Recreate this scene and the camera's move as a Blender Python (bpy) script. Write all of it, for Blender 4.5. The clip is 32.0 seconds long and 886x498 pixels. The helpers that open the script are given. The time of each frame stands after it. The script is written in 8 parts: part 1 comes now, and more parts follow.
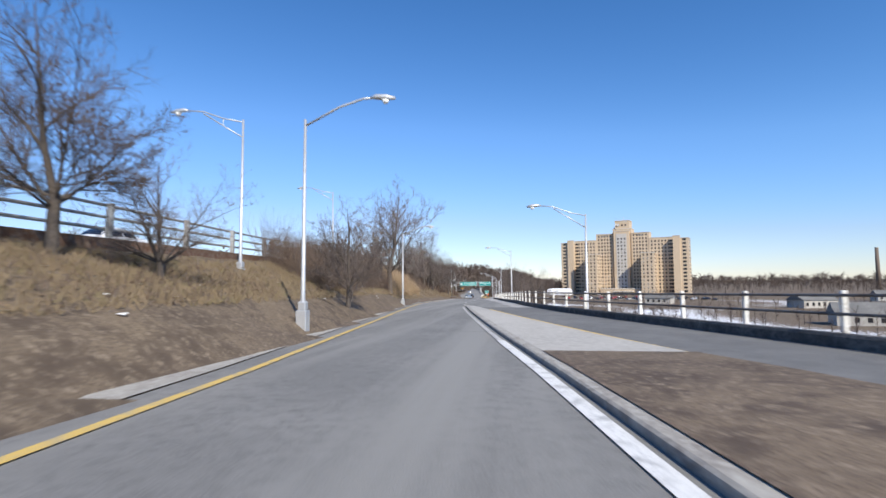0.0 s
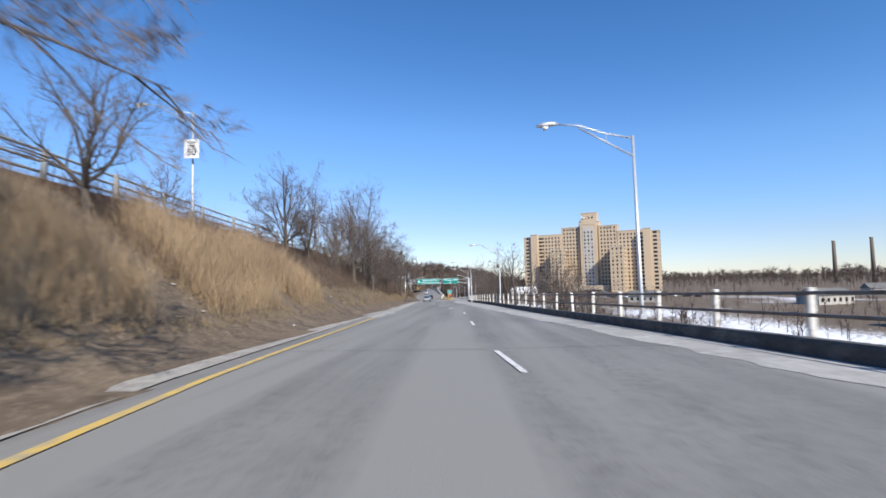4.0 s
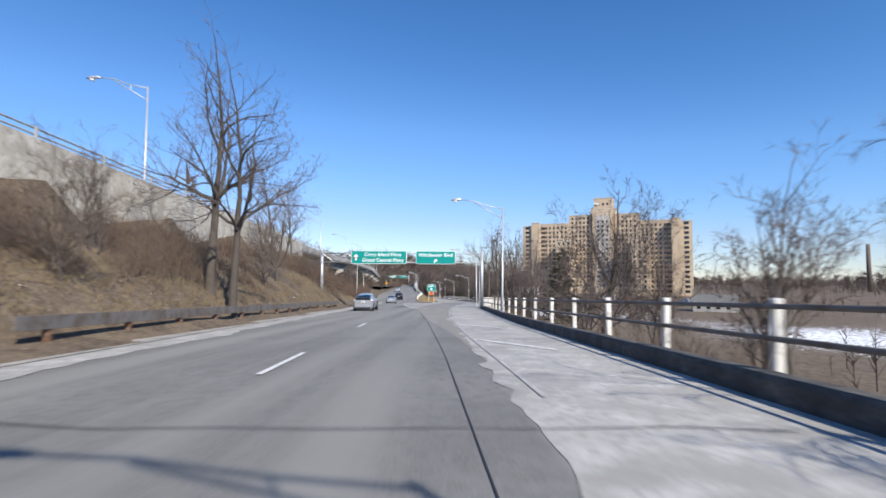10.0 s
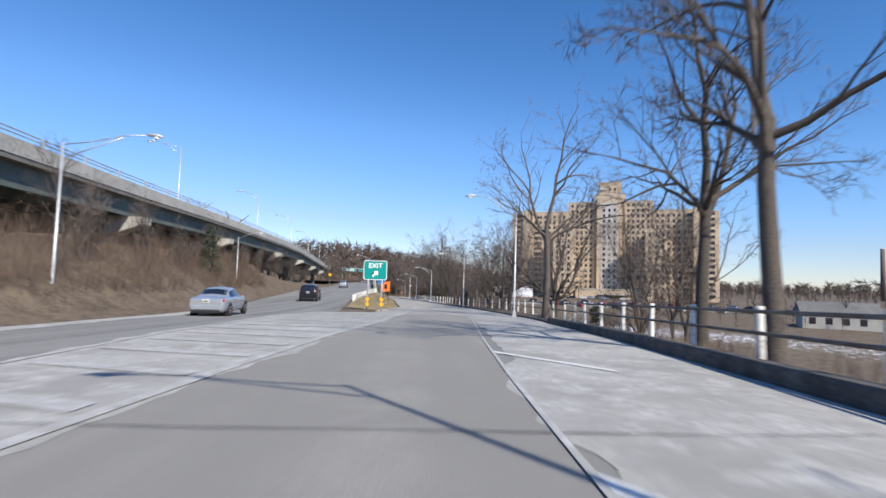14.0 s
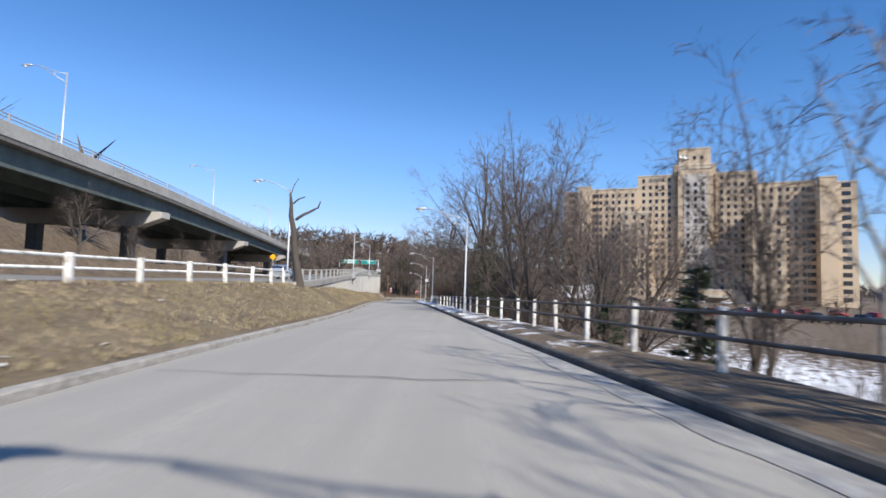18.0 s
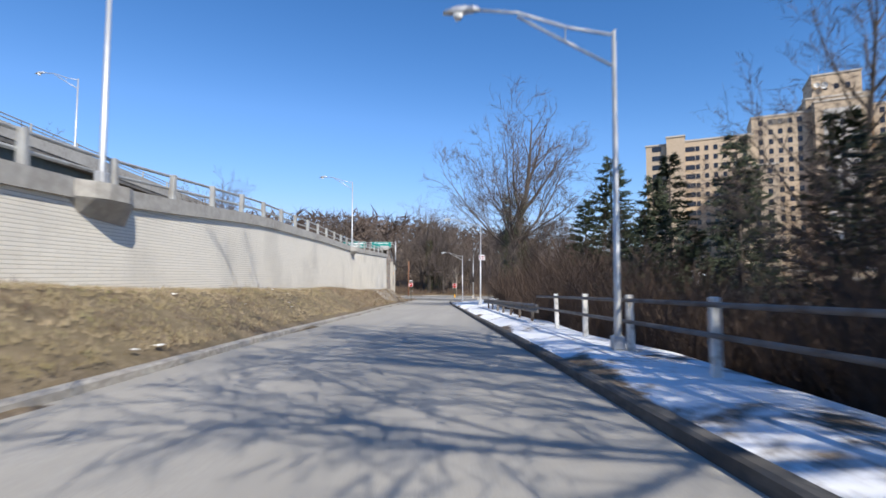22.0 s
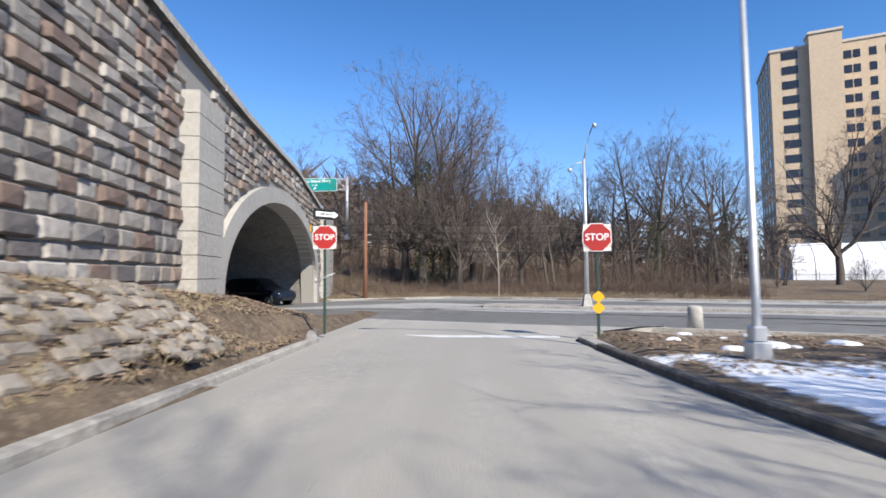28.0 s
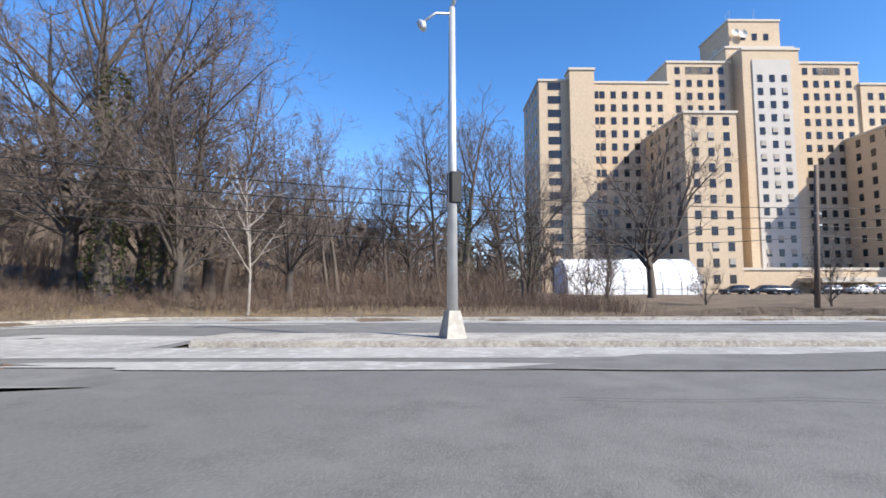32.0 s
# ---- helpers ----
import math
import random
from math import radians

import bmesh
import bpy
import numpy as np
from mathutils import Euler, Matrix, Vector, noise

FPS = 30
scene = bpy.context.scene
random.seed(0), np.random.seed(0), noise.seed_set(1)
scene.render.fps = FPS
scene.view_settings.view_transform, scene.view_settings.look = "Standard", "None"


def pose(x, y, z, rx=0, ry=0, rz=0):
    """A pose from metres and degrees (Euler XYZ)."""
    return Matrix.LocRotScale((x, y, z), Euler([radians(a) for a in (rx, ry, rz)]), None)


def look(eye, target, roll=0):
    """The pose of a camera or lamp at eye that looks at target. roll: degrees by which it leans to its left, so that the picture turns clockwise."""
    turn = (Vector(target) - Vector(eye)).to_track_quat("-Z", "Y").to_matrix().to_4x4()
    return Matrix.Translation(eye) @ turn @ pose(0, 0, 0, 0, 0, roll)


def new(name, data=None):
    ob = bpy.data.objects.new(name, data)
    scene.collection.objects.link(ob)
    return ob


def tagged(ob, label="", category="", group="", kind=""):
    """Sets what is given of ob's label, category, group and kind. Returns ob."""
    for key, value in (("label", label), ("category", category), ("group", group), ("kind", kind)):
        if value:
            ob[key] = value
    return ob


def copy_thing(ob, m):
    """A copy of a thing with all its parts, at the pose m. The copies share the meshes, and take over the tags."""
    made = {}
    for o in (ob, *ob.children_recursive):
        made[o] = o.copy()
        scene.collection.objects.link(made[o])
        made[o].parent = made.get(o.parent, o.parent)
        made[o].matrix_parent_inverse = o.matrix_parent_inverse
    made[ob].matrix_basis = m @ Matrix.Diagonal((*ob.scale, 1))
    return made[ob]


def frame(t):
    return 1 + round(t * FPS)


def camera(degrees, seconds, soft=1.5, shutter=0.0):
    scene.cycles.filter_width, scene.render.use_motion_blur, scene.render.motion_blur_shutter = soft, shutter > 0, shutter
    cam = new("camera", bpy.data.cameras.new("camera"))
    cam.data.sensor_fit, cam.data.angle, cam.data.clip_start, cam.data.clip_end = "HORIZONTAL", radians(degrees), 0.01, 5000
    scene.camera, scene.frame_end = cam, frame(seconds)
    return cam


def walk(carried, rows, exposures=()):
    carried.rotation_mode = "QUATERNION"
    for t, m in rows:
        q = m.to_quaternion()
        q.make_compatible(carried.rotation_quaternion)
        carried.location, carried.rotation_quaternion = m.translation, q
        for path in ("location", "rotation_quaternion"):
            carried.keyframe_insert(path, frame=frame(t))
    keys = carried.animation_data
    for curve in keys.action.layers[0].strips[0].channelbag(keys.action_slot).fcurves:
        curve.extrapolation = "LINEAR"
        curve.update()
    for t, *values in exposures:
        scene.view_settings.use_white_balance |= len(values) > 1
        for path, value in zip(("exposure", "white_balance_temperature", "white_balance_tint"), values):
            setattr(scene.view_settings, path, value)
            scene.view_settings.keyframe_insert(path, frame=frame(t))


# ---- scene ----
cam = camera(83.0, 32.0, soft=1.6, shutter=0.3)
PATH = [
    (0, (7.715, 40.397, 4.279), (6.412, 50.291, 4.921), -0.49),
    (0.5, (6.845, 45.610, 4.158), (5.654, 55.517, 4.818), -0.68),
    (1, (6.073, 50.983, 4.036), (4.994, 60.902, 4.702), -0.68),
    (1.5, (5.360, 56.352, 3.915), (4.389, 66.283, 4.571), -0.73),
    (2, (4.610, 62.171, 3.793), (3.762, 72.114, 4.441), -0.73),
    (2.5, (3.889, 68.317, 3.683), (3.172, 78.271, 4.317), -1.16),
    (3, (3.195, 74.618, 3.575), (2.609, 84.580, 4.221), -1.31),
    (3.5, (2.535, 81.365, 3.435), (2.070, 91.333, 4.080), -1.59),
    (4, (1.985, 88.487, 3.266), (1.616, 98.460, 3.900), -1.32),
    (4.5, (1.536, 95.548, 3.068), (1.280, 105.524, 3.703), -1.21),
    (5, (1.241, 102.940, 2.859), (1.095, 112.919, 3.489), -0.95),
    (6, (0.908, 118.556, 2.412), (0.986, 128.537, 3.021), -0.44),
    (6.5, (0.865, 126.797, 2.177), (1.012, 136.778, 2.762), -0.20),
    (7, (0.879, 135.350, 1.936), (1.037, 145.333, 2.497), 0.13),
    (7.5, (0.920, 142.383, 1.722), (1.044, 152.363, 2.337), 0.67),
    (8, (0.830, 147.894, 1.537), (0.924, 157.873, 2.182), 0.87),
    (8.5, (0.386, 153.569, 1.374), (0.417, 163.551, 1.986), 0.32),
    (9, (0.000, 160.000, 1.200), (0.000, 169.982, 1.807), 0.41),
    (9.5, (-0.234, 166.824, 0.992), (-0.248, 176.807, 1.585), 0.38),
    (10, (-0.466, 173.970, 0.754), (-0.475, 183.952, 1.363), 0.33),
    (10.5, (-0.701, 181.815, 0.486), (-0.662, 191.795, 1.128), 0.70),
    (11, (-0.846, 190.376, 0.189), (-0.770, 200.355, 0.839), 1.00),
    (11.5, (-0.824, 198.033, -0.120), (-0.690, 208.010, 0.546), 1.13),
    (12, (-0.965, 206.787, -0.419), (-0.720, 216.762, 0.236), 1.41),
    (12.5, (-0.894, 215.656, -0.709), (-0.543, 225.628, -0.049), 1.55),
    (13, (-0.769, 224.427, -1.005), (-0.376, 234.399, -0.362), 2.66),
    (13.5, (-0.444, 233.101, -1.306), (0.027, 243.070, -0.676), 2.40),
    (14, (0.073, 241.302, -1.609), (0.591, 251.269, -0.983), 1.65),
    (14.5, (0.541, 249.651, -1.912), (1.110, 259.616, -1.294), 1.31),
    (15, (0.718, 258.683, -2.213), (1.371, 268.641, -1.574), 1.44),
    (15.5, (0.981, 267.117, -2.504), (1.653, 277.073, -1.850), 1.71),
    (16, (1.341, 275.557, -2.783), (1.959, 285.517, -2.139), 1.41),
    (17, (1.911, 292.471, -3.312), (2.285, 302.443, -2.665), 0.66),
    (17.5, (1.961, 300.849, -3.566), (2.162, 310.826, -2.908), 0.93),
    (18, (1.696, 309.191, -3.815), (1.677, 319.170, -3.174), 1.77),
    (18.5, (1.214, 317.211, -4.053), (1.034, 327.188, -3.407), 2.54),
    (19, (0.756, 325.034, -4.273), (0.413, 335.008, -3.638), 2.89),
    (19.5, (0.246, 332.623, -4.480), (-0.189, 342.597, -3.899), 2.47),
    (20, (-0.238, 340.267, -4.674), (-0.717, 350.239, -4.100), 1.81),
    (20.5, (-0.791, 348.030, -4.872), (-1.314, 358.001, -4.332), 0.71),
    (21, (-1.340, 355.205, -5.067), (-1.920, 365.173, -4.529), 0.20),
    (21.5, (-1.883, 361.839, -5.261), (-2.491, 371.806, -4.730), 0.20),
    (22, (-2.472, 368.443, -5.455), (-3.092, 378.409, -4.924), -0.01),
    (22.5, (-3.071, 374.989, -5.650), (-3.742, 384.952, -5.115), -0.22),
    (23, (-3.699, 381.402, -5.850), (-4.390, 391.364, -5.320), -0.26),
    (23.5, (-4.236, 387.619, -6.055), (-4.944, 397.581, -5.558), -0.31),
    (24, (-4.968, 394.049, -6.272), (-5.625, 404.014, -5.754), -0.79),
    (24.5, (-5.795, 400.351, -6.508), (-6.380, 410.321, -6.007), -0.62),
    (25, (-6.451, 406.435, -6.757), (-6.992, 416.408, -6.256), -0.37),
    (25.5, (-6.958, 412.370, -7.017), (-7.468, 422.346, -6.550), -0.10),
    (26, (-7.472, 418.144, -7.267), (-7.936, 428.124, -6.826), -0.12),
    (26.5, (-7.992, 423.567, -7.493), (-8.402, 433.548, -7.046), -0.09),
    (27, (-8.404, 428.944, -7.707), (-8.833, 438.922, -7.208), -0.13),
    (28, (-9.201, 438.920, -8.086), (-9.617, 448.898, -7.563), -0.50),
    (28.5, (-9.436, 442.917, -8.246), (-9.722, 452.900, -7.731), -0.81),
    (29, (-9.526, 446.062, -8.386), (-9.612, 456.046, -7.829), -1.12),
    (29.5, (-9.500, 448.543, -8.471), (-9.206, 458.519, -7.842), -1.38),
    (30, (-9.328, 450.513, -8.533), (-8.471, 460.454, -7.867), -1.48),
    (30.5, (-9.055, 451.990, -8.593), (-7.457, 461.837, -7.908), -1.40),
    (31, (-8.649, 453.284, -8.653), (-6.230, 462.962, -7.961), -1.16),
    (31.5, (-8.132, 454.468, -8.701), (-4.791, 463.867, -8.005), -0.85),
    (32, (-7.547, 455.479, -8.723), (-3.526, 464.596, -7.887), -0.01),
]
walk(cam, [(t, look(eye, target, roll)) for t, eye, target, roll in PATH], ((0.0, 0.3), (26.5, 0.3), (29.0, 0.65), (32.0, 0.75)))

# ---- light ----
SUN_EL, SUN_AZ = 39.0, 148.5          # degrees; azimuth clockwise from +y
world = bpy.data.worlds.new("sky")
scene.world = world
world.use_nodes = True
wn, wl = world.node_tree.nodes, world.node_tree.links
sky = wn.new("ShaderNodeTexSky")
sky.sky_type, sky.sun_disc = "NISHITA", False
sky.sun_elevation, sky.sun_rotation = radians(SUN_EL), radians(SUN_AZ)
sky.air_density, sky.dust_density, sky.ozone_density = 1.0, 0.0, 1.6
tint = wn.new("ShaderNodeMix")
tint.data_type, tint.blend_type = "RGBA", "MULTIPLY"
tint.inputs[0].default_value = 1.0
# clear winter air: deep blue above, paler and less green low down, by the sky's own brightness
parts, low_air, air = wn.new("ShaderNodeSeparateColor"), wn.new("ShaderNodeMath"), wn.new("ShaderNodeValToRGB")
low_air.operation, low_air.inputs[1].default_value = "MULTIPLY", 0.125
for k, (at, c) in enumerate(((0.13, (0.37, 0.74, 1.12, 1)), (0.26, (0.58, 0.86, 1.2, 1)), (0.62, (0.64, 0.72, 0.98, 1)))):
    e = air.color_ramp.elements[k] if k < 2 else air.color_ramp.elements.new(at)
    e.position, e.color = at, c
wl.new(sky.outputs[0], parts.inputs[0])
wl.new(parts.outputs[0], low_air.inputs[0])
wl.new(low_air.outputs[0], air.inputs[0])
wl.new(sky.outputs[0], tint.inputs[6])
wl.new(air.outputs[0], tint.inputs[7])
wl.new(tint.outputs[2], wn["Background"].inputs[0])
wn["Background"].inputs[1].default_value = 0.122
SUN_WAY = Vector((math.sin(radians(SUN_AZ)) * math.cos(radians(SUN_EL)), math.cos(radians(SUN_AZ)) * math.cos(radians(SUN_EL)), math.sin(radians(SUN_EL))))
sun = new("sun", bpy.data.lights.new("sun", "SUN"))
sun.data.energy, sun.data.angle, sun.data.color = 5.0, radians(0.5), (1.0, 0.93, 0.82)
sun.matrix_world = look(SUN_WAY * 300, (0, 0, 0))


# ---- materials ----
def material(name, color, rough=0.8, metal=0.0, spots=(), bump=0.0, bump_scale=40.0, vary=0.0, spec=0.4, streak=None):
    """A principled material. spots: rows of (scale, other colour, share, softness) mixed in by noise, one after another."""
    m = bpy.data.materials.new(name)
    m.use_nodes = True
    n, l = m.node_tree.nodes, m.node_tree.links
    b = n["Principled BSDF"]
    b.inputs["Roughness"].default_value, b.inputs["Metallic"].default_value = rough, metal
    b.inputs["Specular IOR Level"].default_value = spec
    b.inputs["Base Color"].default_value = (*color, 1)
    where = n.new("ShaderNodeNewGeometry").outputs["Position"]
    last = None
    for k, (scale, other, share, soft) in enumerate(spots):
        noi = n.new("ShaderNodeTexNoise")
        noi.inputs["Scale"].default_value, noi.inputs["Detail"].default_value = scale, 6
        noi.inputs["Roughness"].default_value = 0.62
        l.new(where, noi.inputs["Vector"])
        ramp = n.new("ShaderNodeMapRange")
        mid = 0.5 + (0.5 - share) * 0.6
        ramp.inputs["From Min"].default_value, ramp.inputs["From Max"].default_value = mid - soft, mid + soft
        l.new(noi.outputs[0], ramp.inputs[0])
        mix = n.new("ShaderNodeMix")
        mix.data_type = "RGBA"
        l.new(ramp.outputs[0], mix.inputs[0])
        if last is None:
            mix.inputs[6].default_value = (*color, 1)
        else:
            l.new(last, mix.inputs[6])
        mix.inputs[7].default_value = (*other, 1)
        last = mix.outputs[2]
    if streak:
        # wear drawn out along the road
        scale, other, share, soft = streak
        long = n.new("ShaderNodeMapping")
        long.inputs["Scale"].default_value = (1.0, 0.035, 0.2)
        l.new(where, long.inputs["Vector"])
        noi = n.new("ShaderNodeTexNoise")
        noi.inputs["Scale"].default_value, noi.inputs["Detail"].default_value = scale, 4
        l.new(long.outputs[0], noi.inputs["Vector"])
        ramp = n.new("ShaderNodeMapRange")
        ramp.inputs["From Min"].default_value, ramp.inputs["From Max"].default_value = 0.62 - 0.3 * share - soft, 0.62 - 0.3 * share + soft
        l.new(noi.outputs[0], ramp.inputs[0])
        mix = n.new("ShaderNodeMix")
        mix.data_type = "RGBA"
        l.new(ramp.outputs[0], mix.inputs[0])
        l.new(last, mix.inputs[6])
        mix.inputs[7].default_value = (*other, 1)
        last = mix.outputs[2]
    if vary:
        info = n.new("ShaderNodeObjectInfo")
        hsv = n.new("ShaderNodeHueSaturation")
        rng = n.new("ShaderNodeMapRange")
        rng.inputs["To Min"].default_value, rng.inputs["To Max"].default_value = 1 - vary, 1 + vary
        l.new(info.outputs["Random"], rng.inputs[0])
        l.new(rng.outputs[0], hsv.inputs["Value"])
        if last is None:
            hsv.inputs["Color"].default_value = (*color, 1)
        else:
            l.new(last, hsv.inputs["Color"])
        last = hsv.outputs[0]
    if last is not None:
        l.new(last, b.inputs["Base Color"])
    if bump:
        noi = n.new("ShaderNodeTexNoise")
        noi.inputs["Scale"].default_value, noi.inputs["Detail"].default_value = bump_scale, 5
        l.new(where, noi.inputs["Vector"])
        bp = n.new("ShaderNodeBump")
        bp.inputs["Strength"].default_value, bp.inputs["Distance"].default_value = bump, 0.03
        l.new(noi.outputs[0], bp.inputs["Height"])
        l.new(bp.outputs[0], b.inputs["Normal"])
    return m


asphalt = material("asphalt", (0.15, 0.148, 0.141), 0.92, spots=[(0.35, (0.215, 0.21, 0.198), 0.45, 0.15), (6.0, (0.115, 0.113, 0.108), 0.38, 0.12), (55.0, (0.25, 0.245, 0.235), 0.4, 0.12)], bump=0.35, bump_scale=60, streak=(0.9, (0.25, 0.245, 0.23), 0.4, 0.1))
ramp_asphalt = material("pale_ramp_asphalt", (0.44, 0.41, 0.355), 0.93, spots=[(0.16, (0.30, 0.285, 0.26), 0.42, 0.1), (0.7, (0.37, 0.353, 0.32), 0.42, 0.12), (9.0, (0.46, 0.44, 0.40), 0.38, 0.12), (55.0, (0.27, 0.26, 0.245), 0.4, 0.12)], bump=0.35, bump_scale=60, streak=(1.1, (0.335, 0.318, 0.285), 0.45, 0.12))
exit_asphalt = material("pale_exit_lane_asphalt", (0.30, 0.285, 0.258), 0.93, spots=[(0.2, (0.24, 0.23, 0.212), 0.45, 0.1), (0.9, (0.34, 0.325, 0.295), 0.42, 0.12), (50.0, (0.21, 0.203, 0.19), 0.4, 0.12)], bump=0.35, bump_scale=60, streak=(1.0, (0.25, 0.24, 0.22), 0.45, 0.12))
asphalt_dark = material("dark_asphalt", (0.135, 0.133, 0.128), 0.9, spots=[(0.18, (0.20, 0.197, 0.185), 0.42, 0.12), (1.5, (0.11, 0.108, 0.104), 0.4, 0.12), (40.0, (0.20, 0.197, 0.19), 0.35, 0.12)], bump=0.35, bump_scale=60)
road_salt = material("salted_shoulder", (0.42, 0.41, 0.385), 0.95, spots=[(0.35, (0.30, 0.29, 0.272), 0.5, 0.1), (1.6, (0.50, 0.49, 0.465), 0.4, 0.08), (9.0, (0.31, 0.30, 0.28), 0.4, 0.1)], bump=0.2, bump_scale=50)
salt_grey = material("faint_road_salt", (0.36, 0.353, 0.335), 0.95, spots=[(0.5, (0.25, 0.245, 0.232), 0.48, 0.15), (4.0, (0.46, 0.45, 0.43), 0.36, 0.1)], bump=0.2, bump_scale=50)
concrete = material("concrete", (0.42, 0.40, 0.36), 0.9, spots=[(0.5, (0.33, 0.31, 0.28), 0.45, 0.15), (7.0, (0.48, 0.46, 0.42), 0.4, 0.15)], bump=0.25, bump_scale=30)
kerb_mat = material("old_kerb_concrete", (0.36, 0.34, 0.30), 0.92, spots=[(1.3, (0.22, 0.20, 0.18), 0.5, 0.12), (12.0, (0.45, 0.43, 0.39), 0.4, 0.12)], bump=0.4, bump_scale=25)
dark_kerb = material("mottled_dark_kerb", (0.085, 0.08, 0.075), 0.95, spots=[(1.6, (0.17, 0.16, 0.145), 0.45, 0.12), (14.0, (0.05, 0.048, 0.045), 0.4, 0.12)], bump=0.4, bump_scale=25)
white_line = material("worn_white_paint", (0.72, 0.72, 0.70), 0.75, spots=[(4.0, (0.30, 0.30, 0.295), 0.32, 0.08), (25.0, (0.5, 0.5, 0.49), 0.4, 0.1)])
yellow_line = material("worn_yellow_paint", (0.62, 0.43, 0.12), 0.75, spots=[(4.0, (0.36, 0.31, 0.21), 0.4, 0.1)])
faint_line = material("nearly_worn_off_white_paint", (0.55, 0.545, 0.53), 0.8, spots=[(3.0, (0.33, 0.32, 0.30), 0.55, 0.08), (18.0, (0.42, 0.41, 0.395), 0.5, 0.1)])
crack_mat = material("tar_crack", (0.035, 0.035, 0.037), 0.8)
galvanised = material("galvanised_steel", (0.60, 0.61, 0.61), 0.45, 0.55, spots=[(3.0, (0.48, 0.49, 0.5), 0.45, 0.2)])
rail_grey = material("weathered_rail_steel", (0.20, 0.185, 0.17), 0.7, 0.3, spots=[(2.5, (0.12, 0.085, 0.06), 0.4, 0.12)])
rail_white = material("chipped_white_rail_paint", (0.74, 0.73, 0.69), 0.7, spots=[(5.0, (0.36, 0.32, 0.27), 0.35, 0.08)], vary=0.12)
rail_light = material("pale_rail_steel", (0.44, 0.45, 0.44), 0.6, 0.4, spots=[(2.5, (0.32, 0.30, 0.27), 0.4, 0.15)])
rust = material("rusted_steel", (0.16, 0.085, 0.05), 0.85, 0.2, spots=[(6.0, (0.27, 0.20, 0.15), 0.4, 0.12)])
bark = material("grey_brown_bark", (0.10, 0.083, 0.07), 0.95, spots=[(2.0, (0.13, 0.11, 0.095), 0.42, 0.15), (18.0, (0.06, 0.048, 0.04), 0.4, 0.12)], bump=0.6, bump_scale=22, vary=0.25)
twig_mat = material("bare_twigs", (0.135, 0.107, 0.092), 0.95, vary=0.25)
pale_bark = material("pale_birch_bark", (0.34, 0.31, 0.27), 0.9, spots=[(6.0, (0.2, 0.17, 0.14), 0.4, 0.12)], vary=0.1)
ivy_mat = material("ivy_leaves", (0.045, 0.06, 0.02), 0.6, spots=[(3.0, (0.085, 0.085, 0.035), 0.45, 0.15)])
needle_mat = material("dark_needles", (0.028, 0.042, 0.02), 0.75, spots=[(1.5, (0.05, 0.06, 0.03), 0.45, 0.15)], vary=0.2)
brush_mat = material("brown_bare_brush", (0.145, 0.10, 0.075), 0.95, spots=[(0.22, (0.10, 0.062, 0.05), 0.45, 0.12), (0.9, (0.19, 0.145, 0.105), 0.4, 0.15)])
woods_mat = material("far_winter_woods", (0.115, 0.085, 0.068), 0.95, spots=[(0.05, (0.085, 0.066, 0.055), 0.45, 0.15)])
thicket_mat = material("dark_brown_thicket", (0.062, 0.043, 0.034), 0.95, spots=[(0.4, (0.095, 0.064, 0.047), 0.4, 0.15)])
reed_mat = material("dry_straw_reeds", (0.42, 0.31, 0.19), 0.9, spots=[(0.6, (0.30, 0.21, 0.13), 0.45, 0.15)])
grass_mat = material("dry_winter_grass_blades", (0.21, 0.16, 0.10), 0.95, spots=[(0.5, (0.17, 0.125, 0.075), 0.45, 0.15), (3.0, (0.16, 0.145, 0.07), 0.3, 0.1)])
wedge_mat = material("pale_winter_turf_blades", (0.33, 0.265, 0.175), 0.95, spots=[(0.6, (0.20, 0.165, 0.09), 0.45, 0.12), (4.0, (0.17, 0.17, 0.075), 0.3, 0.1)])
leaf_mat = material("fallen_leaves", (0.24, 0.165, 0.11), 0.95, spots=[(2.0, (0.38, 0.29, 0.20), 0.45, 0.15), (9.0, (0.13, 0.08, 0.05), 0.35, 0.1)])
litter_mat = material("white_litter", (0.75, 0.75, 0.72), 0.7)
brick_white_base = (0.68, 0.65, 0.58)
sign_green = material("green_sign_sheet", (0.0, 0.26, 0.23), 0.4)
sign_white = material("white_sign_sheet", (0.85, 0.85, 0.83), 0.45)
sign_red = material("red_sign_sheet", (0.40, 0.022, 0.02), 0.45, spots=[(1.5, (0.34, 0.03, 0.026), 0.45, 0.2)])
sign_orange = material("orange_sign_sheet", (0.85, 0.19, 0.03), 0.45)
sign_yellow = material("yellow_reflector", (0.85, 0.42, 0.02), 0.4)
sign_black = material("black_sign_paint", (0.015, 0.015, 0.015), 0.5)
sign_blue = material("blue_sign_sheet", (0.02, 0.16, 0.42), 0.4)
post_green = material("dark_green_post", (0.03, 0.06, 0.05), 0.6, 0.2)
wood_pole = material("weathered_pole_wood", (0.13, 0.10, 0.08), 0.95, spots=[(8.0, (0.2, 0.16, 0.13), 0.4, 0.15)], bump=0.5, bump_scale=18)
red_pole = material("reddish_pole_wood", (0.27, 0.13, 0.075), 0.95, spots=[(8.0, (0.18, 0.09, 0.06), 0.4, 0.15)], bump=0.5, bump_scale=18)
cable_mat = material("black_cable", (0.02, 0.02, 0.02), 0.6)
buff_brick = material("buff_brick", (0.53, 0.415, 0.29), 0.9, spots=[(0.09, (0.47, 0.365, 0.26), 0.45, 0.2), (1.6, (0.57, 0.455, 0.325), 0.4, 0.15)], bump=0.15, bump_scale=6)
